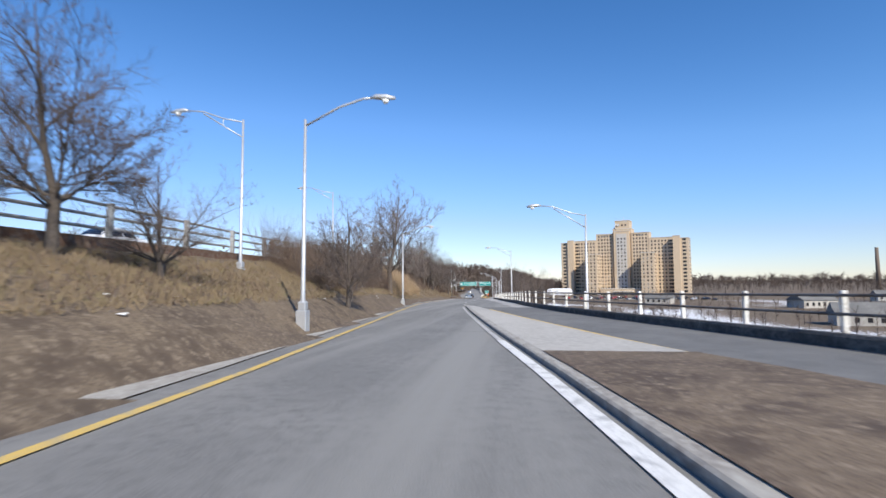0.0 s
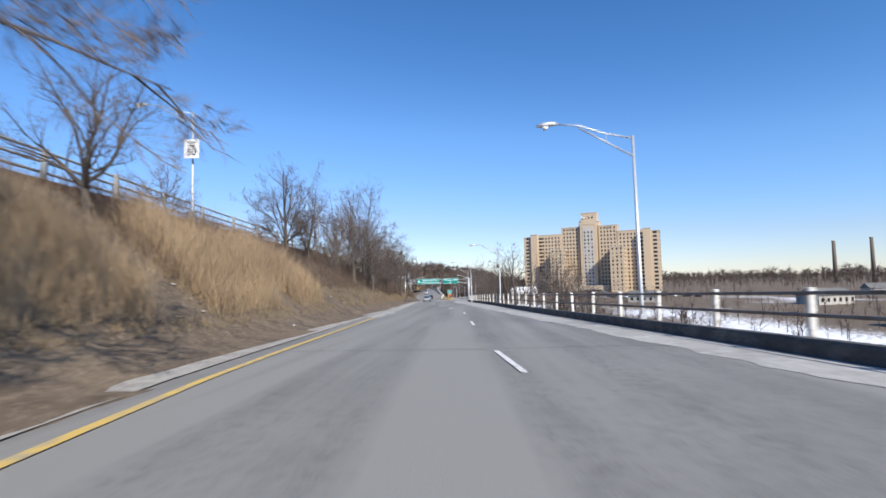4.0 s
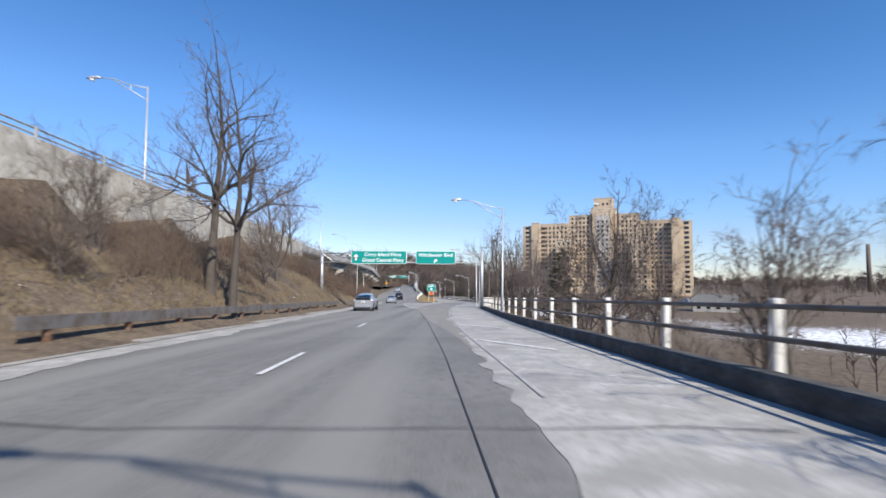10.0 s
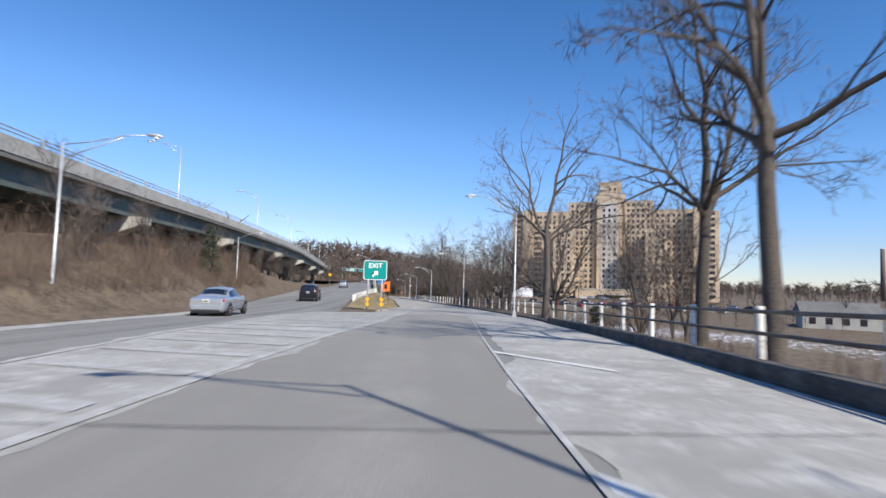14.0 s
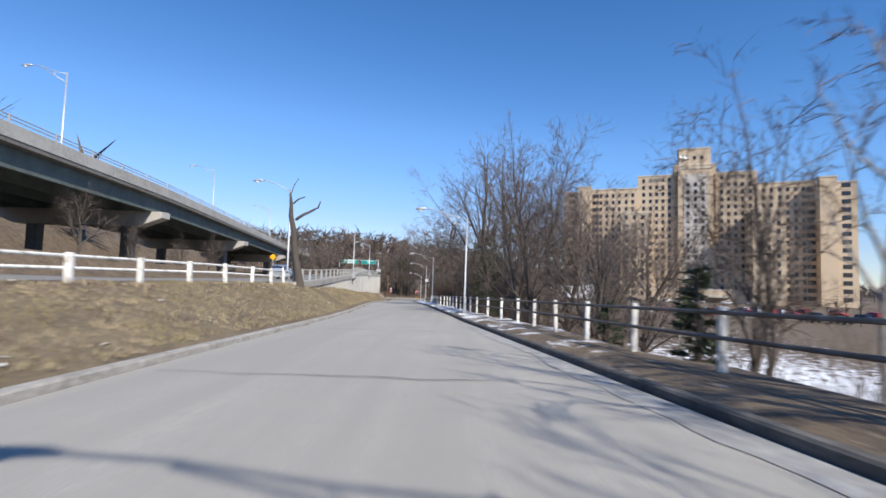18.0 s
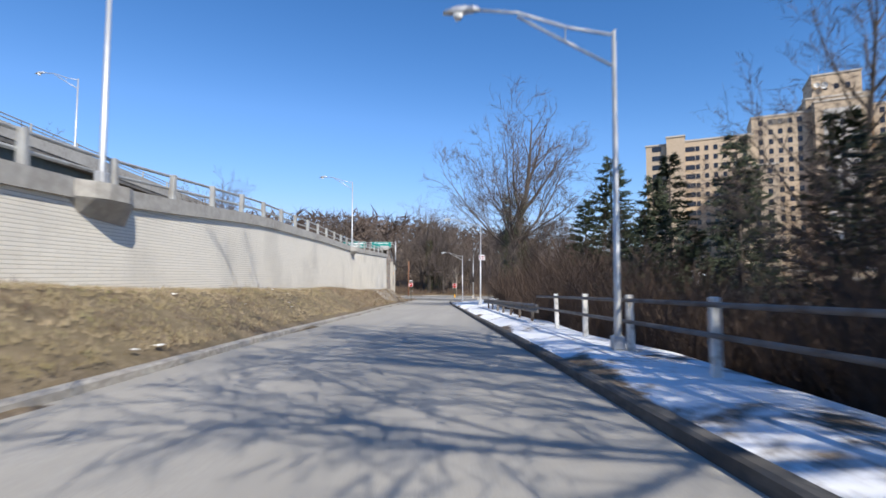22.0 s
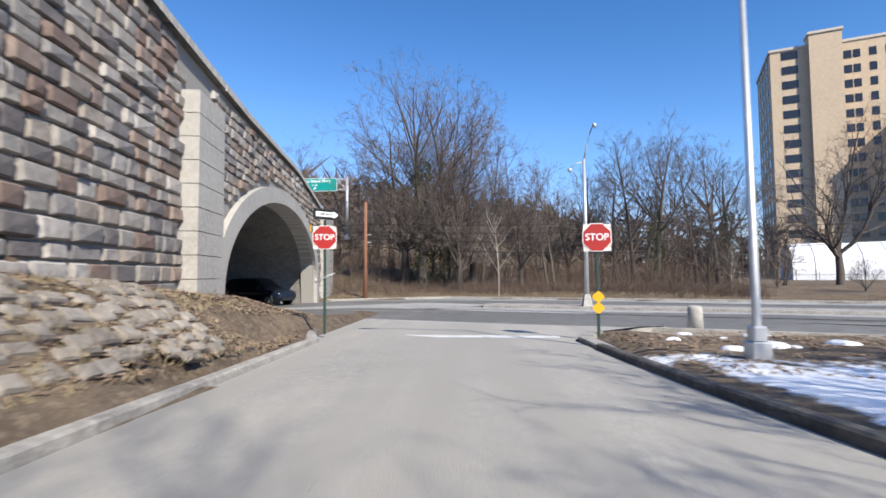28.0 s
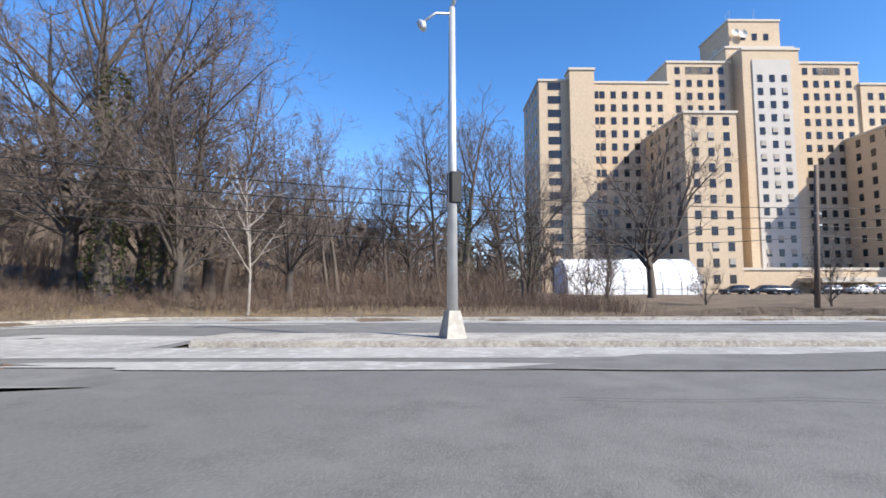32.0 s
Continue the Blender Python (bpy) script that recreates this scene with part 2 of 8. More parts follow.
pale_panel = material("pale_grey_panel", (0.50, 0.47, 0.43), 0.85, spots=[(0.3, (0.45, 0.425, 0.39), 0.45, 0.2)])
coping_mat = material("pale_coping_stone", (0.52, 0.47, 0.40), 0.85)
window_dark = material("dark_window_glass", (0.022, 0.022, 0.026), 0.12, spec=0.6)
window_shade = material("window_blind", (0.34, 0.31, 0.27), 0.7)
steel_green = material("grey_green_girder_paint", (0.12, 0.145, 0.135), 0.7, spots=[(0.8, (0.08, 0.095, 0.088), 0.45, 0.15)])
deck_concrete = material("stained_deck_concrete", (0.40, 0.385, 0.35), 0.9, spots=[(0.35, (0.26, 0.245, 0.22), 0.45, 0.15), (4.0, (0.46, 0.445, 0.41), 0.4, 0.15)], bump=0.2, bump_scale=20)
# darker than the bare concrete: shade under deck and vault put into the colour
shade_concrete = material("shade_darkened_concrete", (0.17, 0.16, 0.145), 0.92, spots=[(0.4, (0.10, 0.094, 0.085), 0.45, 0.15), (4.0, (0.22, 0.21, 0.19), 0.35, 0.15)], bump=0.2, bump_scale=20)
edge_cream = material("flaking_cream_wall_paint", (0.56, 0.51, 0.42), 0.92, spots=[(0.3, (0.40, 0.36, 0.30), 0.45, 0.1), (1.4, (0.64, 0.60, 0.52), 0.42, 0.06), (6.0, (0.34, 0.30, 0.25), 0.3, 0.08)], bump=0.4, bump_scale=8)
tent_white = material("white_tent_fabric", (0.86, 0.87, 0.88), 0.6, spots=[(0.5, (0.76, 0.77, 0.79), 0.45, 0.2)])
car_silver = material("silver_car_paint", (0.50, 0.53, 0.56), 0.25, 0.6, spec=0.6)
car_dark = material("black_car_paint", (0.012, 0.013, 0.016), 0.2, 0.1, spec=0.7)
car_navy = material("dark_blue_car_paint", (0.012, 0.018, 0.032), 0.2, 0.15, spec=0.7)
car_white = material("white_car_paint", (0.7, 0.7, 0.7), 0.3)
car_red = material("red_car_paint", (0.35, 0.03, 0.03), 0.3)
car_glass = material("tinted_car_glass", (0.012, 0.014, 0.018), 0.06, spec=0.8)
tyre_mat = material("tyre_rubber", (0.018, 0.018, 0.018), 0.85)
rim_mat = material("alloy_rim", (0.45, 0.46, 0.47), 0.35, 0.7)
tail_red = material("red_lamp_lens", (0.42, 0.02, 0.02), 0.2)
lamp_clear = material("clear_lamp_lens", (0.7, 0.72, 0.74), 0.15)
black_plastic = material("black_plastic", (0.02, 0.02, 0.021), 0.6)
plate_mat = material("pale_plate", (0.66, 0.65, 0.6), 0.5)
lens_mat = material("lamp_glass", (0.8, 0.8, 0.76), 0.2)


def brick_material(name, base, mortar, w, h, turned=0.0, grime=(0.5, 0.47, 0.41)):
    """Coursed brickwork on a wall, at real size, with painted-over joints and stains."""
    m = material(name, base, 0.85)
    n, l = m.node_tree.nodes, m.node_tree.links
    b = n["Principled BSDF"]
    where = n.new("ShaderNodeNewGeometry").outputs["Position"]
    sep, com = n.new("ShaderNodeSeparateXYZ"), n.new("ShaderNodeCombineXYZ")
    l.new(where, sep.inputs[0])
    l.new(sep.outputs["Y"], com.inputs["X"])
    l.new(sep.outputs["Z"], com.inputs["Y"])
    br = n.new("ShaderNodeTexBrick")
    br.inputs["Scale"].default_value = 1.0
    br.inputs["Brick Width"].default_value, br.inputs["Row Height"].default_value = w, h
    br.inputs["Mortar Size"].default_value, br.inputs["Mortar Smooth"].default_value = 0.009, 0.3
    br.inputs["Color1"].default_value = (*base, 1)
    br.inputs["Color2"].default_value = (*[c * 0.95 for c in base], 1)
    br.inputs["Mortar"].default_value = (*mortar, 1)
    l.new(com.outputs[0], br.inputs["Vector"])
    noi = n.new("ShaderNodeTexNoise")
    noi.inputs["Scale"].default_value, noi.inputs["Detail"].default_value = 0.35, 7
    l.new(where, noi.inputs["Vector"])
    ramp = n.new("ShaderNodeMapRange")
    ramp.inputs["From Min"].default_value, ramp.inputs["From Max"].default_value = 0.5, 0.75
    ramp.inputs["To Max"].default_value = 0.55
    l.new(noi.outputs[0], ramp.inputs[0])
    mix = n.new("ShaderNodeMix")
    mix.data_type = "RGBA"
    l.new(ramp.outputs[0], mix.inputs[0])
    l.new(br.outputs["Color"], mix.inputs[6])
    mix.inputs[7].default_value = (*grime, 1)
    l.new(mix.outputs[2], b.inputs["Base Color"])
    bp = n.new("ShaderNodeBump")
    bp.invert = True
    bp.inputs["Strength"].default_value, bp.inputs["Distance"].default_value = 0.7, 0.02
    l.new(br.outputs["Fac"], bp.inputs["Height"])
    l.new(bp.outputs[0], b.inputs["Normal"])
    return m


white_brick = brick_material("white_painted_brick", (0.86, 0.81, 0.70), (0.60, 0.56, 0.475), 0.9, 0.082)

stone_mat = material("varied_fieldstone", (0.25, 0.215, 0.195), 0.92, bump=0.5, bump_scale=14)
sn, sl = stone_mat.node_tree.nodes, stone_mat.node_tree.links
s_info, s_isl = sn.new("ShaderNodeObjectInfo"), sn.new("ShaderNodeNewGeometry")
s_add, s_frac = sn.new("ShaderNodeMath"), sn.new("ShaderNodeMath")
s_add.operation, s_frac.operation = "ADD", "FRACT"
sl.new(s_info.outputs["Random"], s_add.inputs[0])
sl.new(s_isl.outputs["Random Per Island"], s_add.inputs[1])
sl.new(s_add.outputs[0], s_frac.inputs[0])
s_ramp = sn.new("ShaderNodeValToRGB")
s_ramp.color_ramp.interpolation = "CONSTANT"
for k, (at, c) in enumerate([(0.0, (0.22, 0.205, 0.195)), (0.2, (0.31, 0.285, 0.255)), (0.4, (0.20, 0.145, 0.12)), (0.52, (0.30, 0.26, 0.22)), (0.68, (0.15, 0.135, 0.13)), (0.82, (0.26, 0.20, 0.165)), (0.93, (0.40, 0.37, 0.335))]):
    e = s_ramp.color_ramp.elements[k] if k < 2 else s_ramp.color_ramp.elements.new(at)
    e.position, e.color = at, (*c, 1)
sl.new(s_frac.outputs[0], s_ramp.inputs[0])
s_noi = sn.new("ShaderNodeTexNoise")
s_noi.inputs["Scale"].default_value = 5.0
sl.new(s_isl.outputs["Position"], s_noi.inputs["Vector"])
s_mul = sn.new("ShaderNodeMix")
s_mul.data_type, s_mul.blend_type = "RGBA", "OVERLAY"
s_mul.inputs[0].default_value = 0.5
sl.new(s_ramp.outputs[0], s_mul.inputs[6])
sl.new(s_noi.outputs[0], s_mul.inputs[7])
sl.new(s_mul.outputs[2], sn["Principled BSDF"].inputs["Base Color"])
paving_mat = material("buff_slope_stone", (0.25, 0.22, 0.185), 0.95, spots=[(1.2, (0.20, 0.17, 0.135), 0.45, 0.15), (9.0, (0.32, 0.29, 0.25), 0.4, 0.12)], bump=0.5, bump_scale=12, vary=0.25)
mortar_mat = material("stone_mortar", (0.30, 0.285, 0.26), 0.95)


# ---- building helpers ----
def part(name, bm, mat, parent=None, label=""):
    """Links a bmesh as one mesh object under its thing."""
    me = bpy.data.meshes.new(name)
    bm.normal_update()
    bm.to_mesh(me)
    bm.free()
    me.materials.append(mat)
    ob = new(name, me)
    if parent is not None:
        ob.parent = parent
    if label:
        ob["label"] = label
    return ob


def flat_mesh(name, verts, faces, mat, parent=None, smooth=False):
    me = bpy.data.meshes.new(name)
    me.from_pydata(verts, [], faces)
    if smooth:
        me.polygons.foreach_set("use_smooth", [True] * len(me.polygons))
    me.materials.append(mat)
    me.update()
    ob = new(name, me)
    if parent is not None:
        ob.parent = parent
    return ob


def box(bm, x0, x1, y0, y1, z0, z1, bevel=0.0, m=None):
    vs = [bm.verts.new(v) for v in ((x0, y0, z0), (x1, y0, z0), (x1, y1, z0), (x0, y1, z0), (x0, y0, z1), (x1, y0, z1), (x1, y1, z1), (x0, y1, z1))]
    fs = [bm.faces.new([vs[i] for i in q]) for q in ((3, 2, 1, 0), (4, 5, 6, 7), (0, 1, 5, 4), (1, 2, 6, 5), (2, 3, 7, 6), (3, 0, 4, 7))]
    if bevel:
        r = bmesh.ops.bevel(bm, geom=list({e for f in fs for e in f.edges}), offset=bevel, segments=1, affect="EDGES")
        vs = list({v for f in r["faces"] for v in f.verts} | {v for v in vs if v.is_valid})
    if m is not None:
        bmesh.ops.transform(bm, matrix=m, verts=[v for v in vs if v.is_valid])
    return vs


def tube(bm, points, radii, sides=8, cap=True):
    """A round bar along points."""
    rings = []
    pts = [Vector(p) for p in points]
    for i, p in enumerate(pts):
        way = (pts[min(i + 1, len(pts) - 1)] - pts[max(i - 1, 0)]).normalized()
        side = way.orthogonal().normalized() if abs(way.z) > 0.95 else way.cross(Vector((0, 0, 1))).normalized()
        up = side.cross(way)
        r = radii[i] if isinstance(radii, (list, tuple)) else radii
        rings.append([bm.verts.new(p + (side * math.cos(a) + up * math.sin(a)) * r) for a in [2 * math.pi * k / sides for k in range(sides)]])
    for a, b in zip(rings, rings[1:]):
        for k in range(sides):
            f = bm.faces.new((a[k], a[(k + 1) % sides], b[(k + 1) % sides], b[k]))
            f.smooth = sides > 5
    if cap:
        bm.faces.new(rings[0][::-1])
        bm.faces.new(rings[-1])
    return rings


def thing(name, label, category, group="", at=(0, 0, 0), turn=0.0, kind=""):
    ob = new(name)
    ob.matrix_basis = pose(*at, 0, 0, turn)
    return tagged(ob, label, category, group, kind)


def table(rows):
    """A straight-line lookup through (y, value) rows."""
    a = np.array(rows, float)
    return lambda y: float(np.interp(y, a[:, 0], a[:, 1]))


# ---- plan: lookups along the way (y) ----
G = table([(-60, 5.2), (0, 4.0), (40, 3.08), (62, 2.59), (81, 2.23), (95, 1.88), (118, 1.21), (142, 0.52), (160, 0), (182, -0.71), (207, -1.62), (233, -2.51), (267, -3.7), (301, -4.77), (340, -5.87), (381, -7.05), (406, -7.96), (424, -8.69), (439, -9.29), (446, -9.59), (456, -9.92)])
FLOOR = -9.92
# main carriageway's left edge
XL = table([(-60, 12.0), (0, 7.5), (48, 3.1), (70, 0.4), (97, -2.6), (143, -5.0), (170, -6.8), (211, -9.6), (241, -10.9), (272, -13.0), (300, -17.0), (330, -20.5), (357, -22.8), (440, -23.2), (700, -40)])
# right kerb of the carriageway and then of the ramp
XR = table([(-60, 33.0), (0, 22.5), (40, 17.0), (55, 13.8), (71, 10.5), (82, 9.0), (100, 7.8), (121, 6.4), (147, 5.1), (165, 3.9), (175, 3.4), (197, 3.05), (208, 3.2), (231, 3.7), (239, 4.5), (258, 6.6), (272, 7.4), (295, 6.6), (310, 5.0), (332, 2.75), (340, 2.1), (363, 0.1), (380, -1.5), (393, -2.6), (414, -4.3), (424, -5.05), (432, -5.5), (446, -6.3), (452, -6.4)])
XRAIL = table([(-60, 33.4), (0, 22.9), (40, 17.4), (55, 14.2), (71, 10.9), (82, 9.4), (100, 8.2), (121, 6.8), (147, 5.5), (165, 4.3), (175, 3.8), (197, 3.45), (208, 3.6), (231, 4.1), (239, 5.0), (258, 7.6), (272, 9.1), (292, 9.2), (301, 8.2), (310, 7.0), (320, 5.9), (332, 5.1), (340, 3.9), (362, 2.1), (370, 1.1), (390, -0.4), (408, -1.6)])
# left kerb of the exit ramp, from the gore's nose on
XRL = table([(276, -3.2), (291, -1.2), (316, -2.6), (332, -3.3), (340, -3.9), (364, -6.4), (389, -8.2), (396, -8.7), (415, -10.3), (430, -11.5), (445, -12.6), (452, -13.0)])
# main carriageway's right edge past the gore, and its level
XM = table([(276, -5.2), (300, -7.5), (320, -7.8), (334, -7.6), (348, -8.9), (366, -10.5), (379, -11.8), (397, -13.5), (415, -14.95), (436, -15.2), (441, -15.9), (481, -21.8), (500, -24.6), (700, -53)])
ZM = table([(240, -2.75), (260, -3.45), (276, -3.985), (288, -4.15), (300, -4.2), (330, -4.1), (346, -4.3), (364, -4.25), (380, -4.1), (390, -3.75), (402, -3.5), (415, -3.5), (440, -3.2), (700, -2.2)])
WEST = table([(330, -6.6), (345, -7.8), (366, -9.65), (379, -10.95), (397, -12.6), (415, -14.0), (435, -14.2)])
WALL_FOOT = table([(340, 1.3), (348, 1.4), (363, 1.4), (380, 1.15), (390, 1.2), (402, 1.4), (415, 1.45), (434, 1.75), (446, 1.35), (454, 1.1), (460, 0.2)])
# the upper highway's edge and its level
XH = table([(-60, 3.2), (0, 0.4), (40, -2.5), (56, -3.9), (68, -5.6), (82, -8.2), (102, -11.0), (114, -12.6), (171, -14.3), (190, -15.2), (225, -17.8), (247, -20.4), (265, -21.8), (285, -22.9), (310, -23.6), (336, -24.6), (367, -27.3), (400, -30.4), (430, -33.5)])
ZH = table([(-60, 5.6), (40, 5.45), (56, 5.5), (68, 5.6), (82, 6.3), (110, 6.8), (140, 6.4), (171, 5.3), (200, 5.0), (300, 4.8), (360, 4.1), (430, 1.9)])
# the crossing road's frame
W0, WU, WN = Vector((-2.67, 466.0)), Vector((0.92, -0.39)).normalized(), Vector((0.39, 0.92)).normalized()


def cross(x, y):
    d = Vector((x, y)) - W0
    return d.dot(WU), d.dot(WN) + 0.9 * max(0.0, -12.0 - d.dot(WU))


def bend(u):
    """The crossing road bends away under the bridge."""
    return 0.9 * max(0.0, -12.0 - u)


def cross_at(u, n):
    p = W0 + WU * u + WN * (n - bend(u))
    return p.x, p.y


def XF(y):
    """The face of the retaining wall and of the stone bridge."""
    return WEST(y) if y < 435 else -14.2 - (y - 435) * 6.6 / 46


def smooth(a, b, v):
    t = min(1.0, max(0.0, (v - a) / (b - a)))
    return t * t * (3 - 2 * t)


def land(x, y):
    """The height of the ground outside the paving."""
    u, n = cross(x, y)
    bump = 0.18 * noise.noise(Vector((x * 0.12, y * 0.12, 0))) + 0.07 * noise.noise(Vector((x * 0.5, y * 0.5, 3)))
    far_off = math.hypot(x - 20, y - 220)
    field = -9.8 + 0.6 * noise.noise(Vector((x * 0.02, y * 0.02, 5))) + smooth(520, 1000, far_off) * (9 + 9 * noise.noise(Vector((x * 0.0035, y * 0.0035, 4))))
    g = G(y)
    if y > 449 and -14.6 < x < -5.6 and n < -8.0:
        return min(G(y), FLOOR + 0.1) - 0.12 if x > XRL(min(y, 452)) - 0.5 and not (x > -6.0 and y < 453) else FLOOR + 0.25
    if y > 462 or (n > (-11.5 if x > XF(y) - 0.4 else -17.5) and y > 420 and x > -75):
        # crossing road and woods beyond
        if n < 9.3:
            z = FLOOR - 0.06 if n > -11.2 else FLOOR + 0.1 + bump * 0.5
        else:
            rise = smooth(9.3, 40, n) * (3.4 * smooth(12, -40, x) + 0.5)
            rise = max(rise, 6.0 * smooth(-22.5, -31, x) * smooth(10, 16, n)) + 15.0 * smooth(60, 190, n) * smooth(60, 10, x)
            z = FLOOR + 0.12 + rise + bump * (1 + 0.5 * smooth(9, 15, n))
        if n > -8.5 and n < 9.3:
            return FLOOR - 0.06
        return z
    if x > XR(y) + 0.55 and not (y > 449):
        # right: a ledge under the rail, then down to the low field
        ledge = XRAIL(y) + 0.7 if y < 408 else XR(y) + 2
        if x < ledge:
            return g + 0.1
        far = x - ledge
        if y > 400:
            mound = 0.55 * smooth(0, 5, far) * smooth(26, 10, far) * smooth(396, 412, y) * smooth(452, 440, y)
            return max(min(g + 0.12, g + 0.12 - (far - 6) * 0.08), field) * 1.0 + mound + bump
        return max(g + 0.1 - far * 0.55, field) + bump * smooth(0, 2, far)
    if y > 276 and x > XRL(y) - 0.55 and x < XR(y) + 0.6:
        return g - 0.06
    left = XL(y)
    if y <= 276:
        if x > left - 0.5:
            return g - 0.06
    else:
        if x > XM(y):
            # grass between the carriageway and the ramp
            k = XRL(y) - x
            if y < 344:
                w = max(0.3, XRL(y) - XM(y))
                return g + 0.08 + (ZM(y) - 0.05 - g) * smooth(0, 1, k / w) + bump * 0.5 * smooth(0, 1, k)
            if x > XF(y) - 0.9:
                w = max(0.3, XRL(y) - XF(y))
                top = g + WALL_FOOT(y)
                return g + 0.1 + (top - g) * smooth(0, 0.85, k / w) + bump * 0.6 * smooth(0, 1, k)
            return ZM(y) - 0.25
        if x > left - 0.5:
            return ZM(y) - 0.08
        g = ZM(y)
    # left: dirt verge, then the bank up to the upper highway
    verge = 1.6 + 0.5 * noise.noise(Vector((0, y * 0.08, 9)))
    k = left - x
    edge = XH(y)
    steep = 0.1 + 0.4 * smooth(98, 80, y)
    if k < verge:
        return g + 0.03 + steep * k + bump * 0.3 * smooth(0, 1, k)
    under = smooth(238, 262, y)
    top = ZH(y) - 0.25 - under * 4.2 - 2.6 * smooth(290, 350, y)
    top = top - 1.75 * smooth(150, 170, y) * (1 - under)
    w = max(2.0, left - verge - edge - 0.3)
    base = g + steep * verge
    z = base + (top - base) * min(1.0, (k - verge) / w) ** 0.9
    if x < edge - 0.2:
        if under < 0.5:
            return ZH(y) - 0.12
        return min(z, top) + 9.0 * under * smooth(17, 30, edge - x)
    return z + bump * smooth(0, 2, k - verge)


# ---- ground: one sheet to the horizon ----
def ground_lines(inner, outer):
    a = list(np.arange(inner[0], inner[1] + 0.01, inner[2]))
    step, lo, hi = inner[2], inner[0], inner[1]
    while lo > outer[0] or hi < outer[1]:
        step *= 1.28
        lo, hi = lo - step, hi + step
        a = ([lo] if lo > outer[0] - step else []) + a + ([hi] if hi < outer[1] + step else [])
    return a


def make_ground():
    xs, ys = ground_lines((-42, 26, 0.8), (-3200, 3200)), ground_lines((20, 500, 2.0), (-900, 4200))
    verts = [(x, y, land(x, y)) for y in ys for x in xs]
    w = len(xs)
    faces = [(j * w + i, j * w + i + 1, (j + 1) * w + i + 1, (j + 1) * w + i) for j in range(len(ys) - 1) for i in range(w - 1)]
    ob = flat_mesh("ground", verts, faces, ground_mat, smooth=True)
    att = ob.data.attributes.new("snow", "FLOAT", "POINT")
    vals = []
    for x, y, z in verts:
        u, n = cross(x, y)
        s = 0.0
        if y < 412 and x > XR(y):
            d = x - XRAIL(y)
            s = 0.33 + 0.5 * noise.noise(Vector((x * 0.02, y * 0.02, 1))) if d > 14 and x < 320 else (0.26 + 0.27 * smooth(290, 345, y) + 0.10 * smooth(366, 384, y)) if y > 268 and d < 1.6 else 0.1
            if x > 60 and y > 430:
                s = 0.35
        if 396 < y < 462 and x > XR(y) + 0.3 and n < -11:
            s = max(s, 0.66 * smooth(398, 408, y) * smooth(-13.5, -19, n) - 0.25 * smooth(5, 9, x - XR(y)))
            if x > XR(y) + 30:
                s = 0.3
        if n > 25 and x > 30:
            s = 0.25
        vals.append(s)
    att.data.foreach_set("value", vals)
    gr = ob.data.attributes.new("green", "FLOAT", "POINT")
    gr.data.foreach_set("value", [0.7 if (XRL(y) > x > XF(y) and 290 < y < 430) else 0.12 for x, y, z in verts])
    return tagged(ob, "dry winter grass and leaf litter with patches of old snow", "ground", kind="structure")


ground_mat = material("winter_ground", (0.135, 0.10, 0.07), 0.97, spots=[(0.3, (0.20, 0.15, 0.10), 0.46, 0.12), (1.1, (0.075, 0.053, 0.038), 0.46, 0.08), (7.0, (0.27, 0.21, 0.15), 0.36, 0.08), (26.0, (0.085, 0.06, 0.042), 0.42, 0.08)], bump=0.55, bump_scale=16)
gn, gl = ground_mat.node_tree.nodes, ground_mat.node_tree.links
g_bsdf = gn["Principled BSDF"]
g_was = g_bsdf.inputs["Base Color"].links[0].from_socket
g_att, g_noi, g_add, g_rng, g_mix = gn.new("ShaderNodeAttribute"), gn.new("ShaderNodeTexNoise"), gn.new("ShaderNodeMath"), gn.new("ShaderNodeMapRange"), gn.new("ShaderNodeMix")
g_att.attribute_name = "snow"
g_noi.inputs["Scale"].default_value, g_noi.inputs["Detail"].default_value, g_noi.inputs["Roughness"].default_value = 0.9, 10, 0.72
gl.new(gn.new("ShaderNodeNewGeometry").outputs["Position"], g_noi.inputs["Vector"])
gl.new(g_att.outputs["Fac"], g_add.inputs[0])
gl.new(g_noi.outputs[0], g_add.inputs[1])
g_rng.inputs["From Min"].default_value, g_rng.inputs["From Max"].default_value = 0.98, 1.08
gl.new(g_add.outputs[0], g_rng.inputs[0])
g_mix.data_type = "RGBA"
gl.new(g_rng.outputs[0], g_mix.inputs[0])
g_mix.inputs[7].default_value = (0.83, 0.85, 0.88, 1)
g_gatt, g_gn, g_gm, g_gmix = gn.new("ShaderNodeAttribute"), gn.new("ShaderNodeTexNoise"), gn.new("ShaderNodeMath"), gn.new("ShaderNodeMix")
g_gatt.attribute_name, g_gm.operation, g_gmix.data_type = "green", "MULTIPLY", "RGBA"
g_gn.inputs["Scale"].default_value, g_gn.inputs["Detail"].default_value = 0.9, 5
gl.new(gn.new("ShaderNodeNewGeometry").outputs["Position"], g_gn.inputs["Vector"])
gl.new(g_gatt.outputs["Fac"], g_gm.inputs[0])
gl.new(g_gn.outputs[0], g_gm.inputs[1])
gl.new(g_gm.outputs[0], g_gmix.inputs[0])
gl.new(g_was, g_gmix.inputs[6])
g_gmix.inputs[7].default_value = (0.20, 0.165, 0.085, 1)
gl.new(g_gmix.outputs[2], g_mix.inputs[6])
gl.new(g_mix.outputs[2], g_bsdf.inputs["Base Color"])
make_ground()


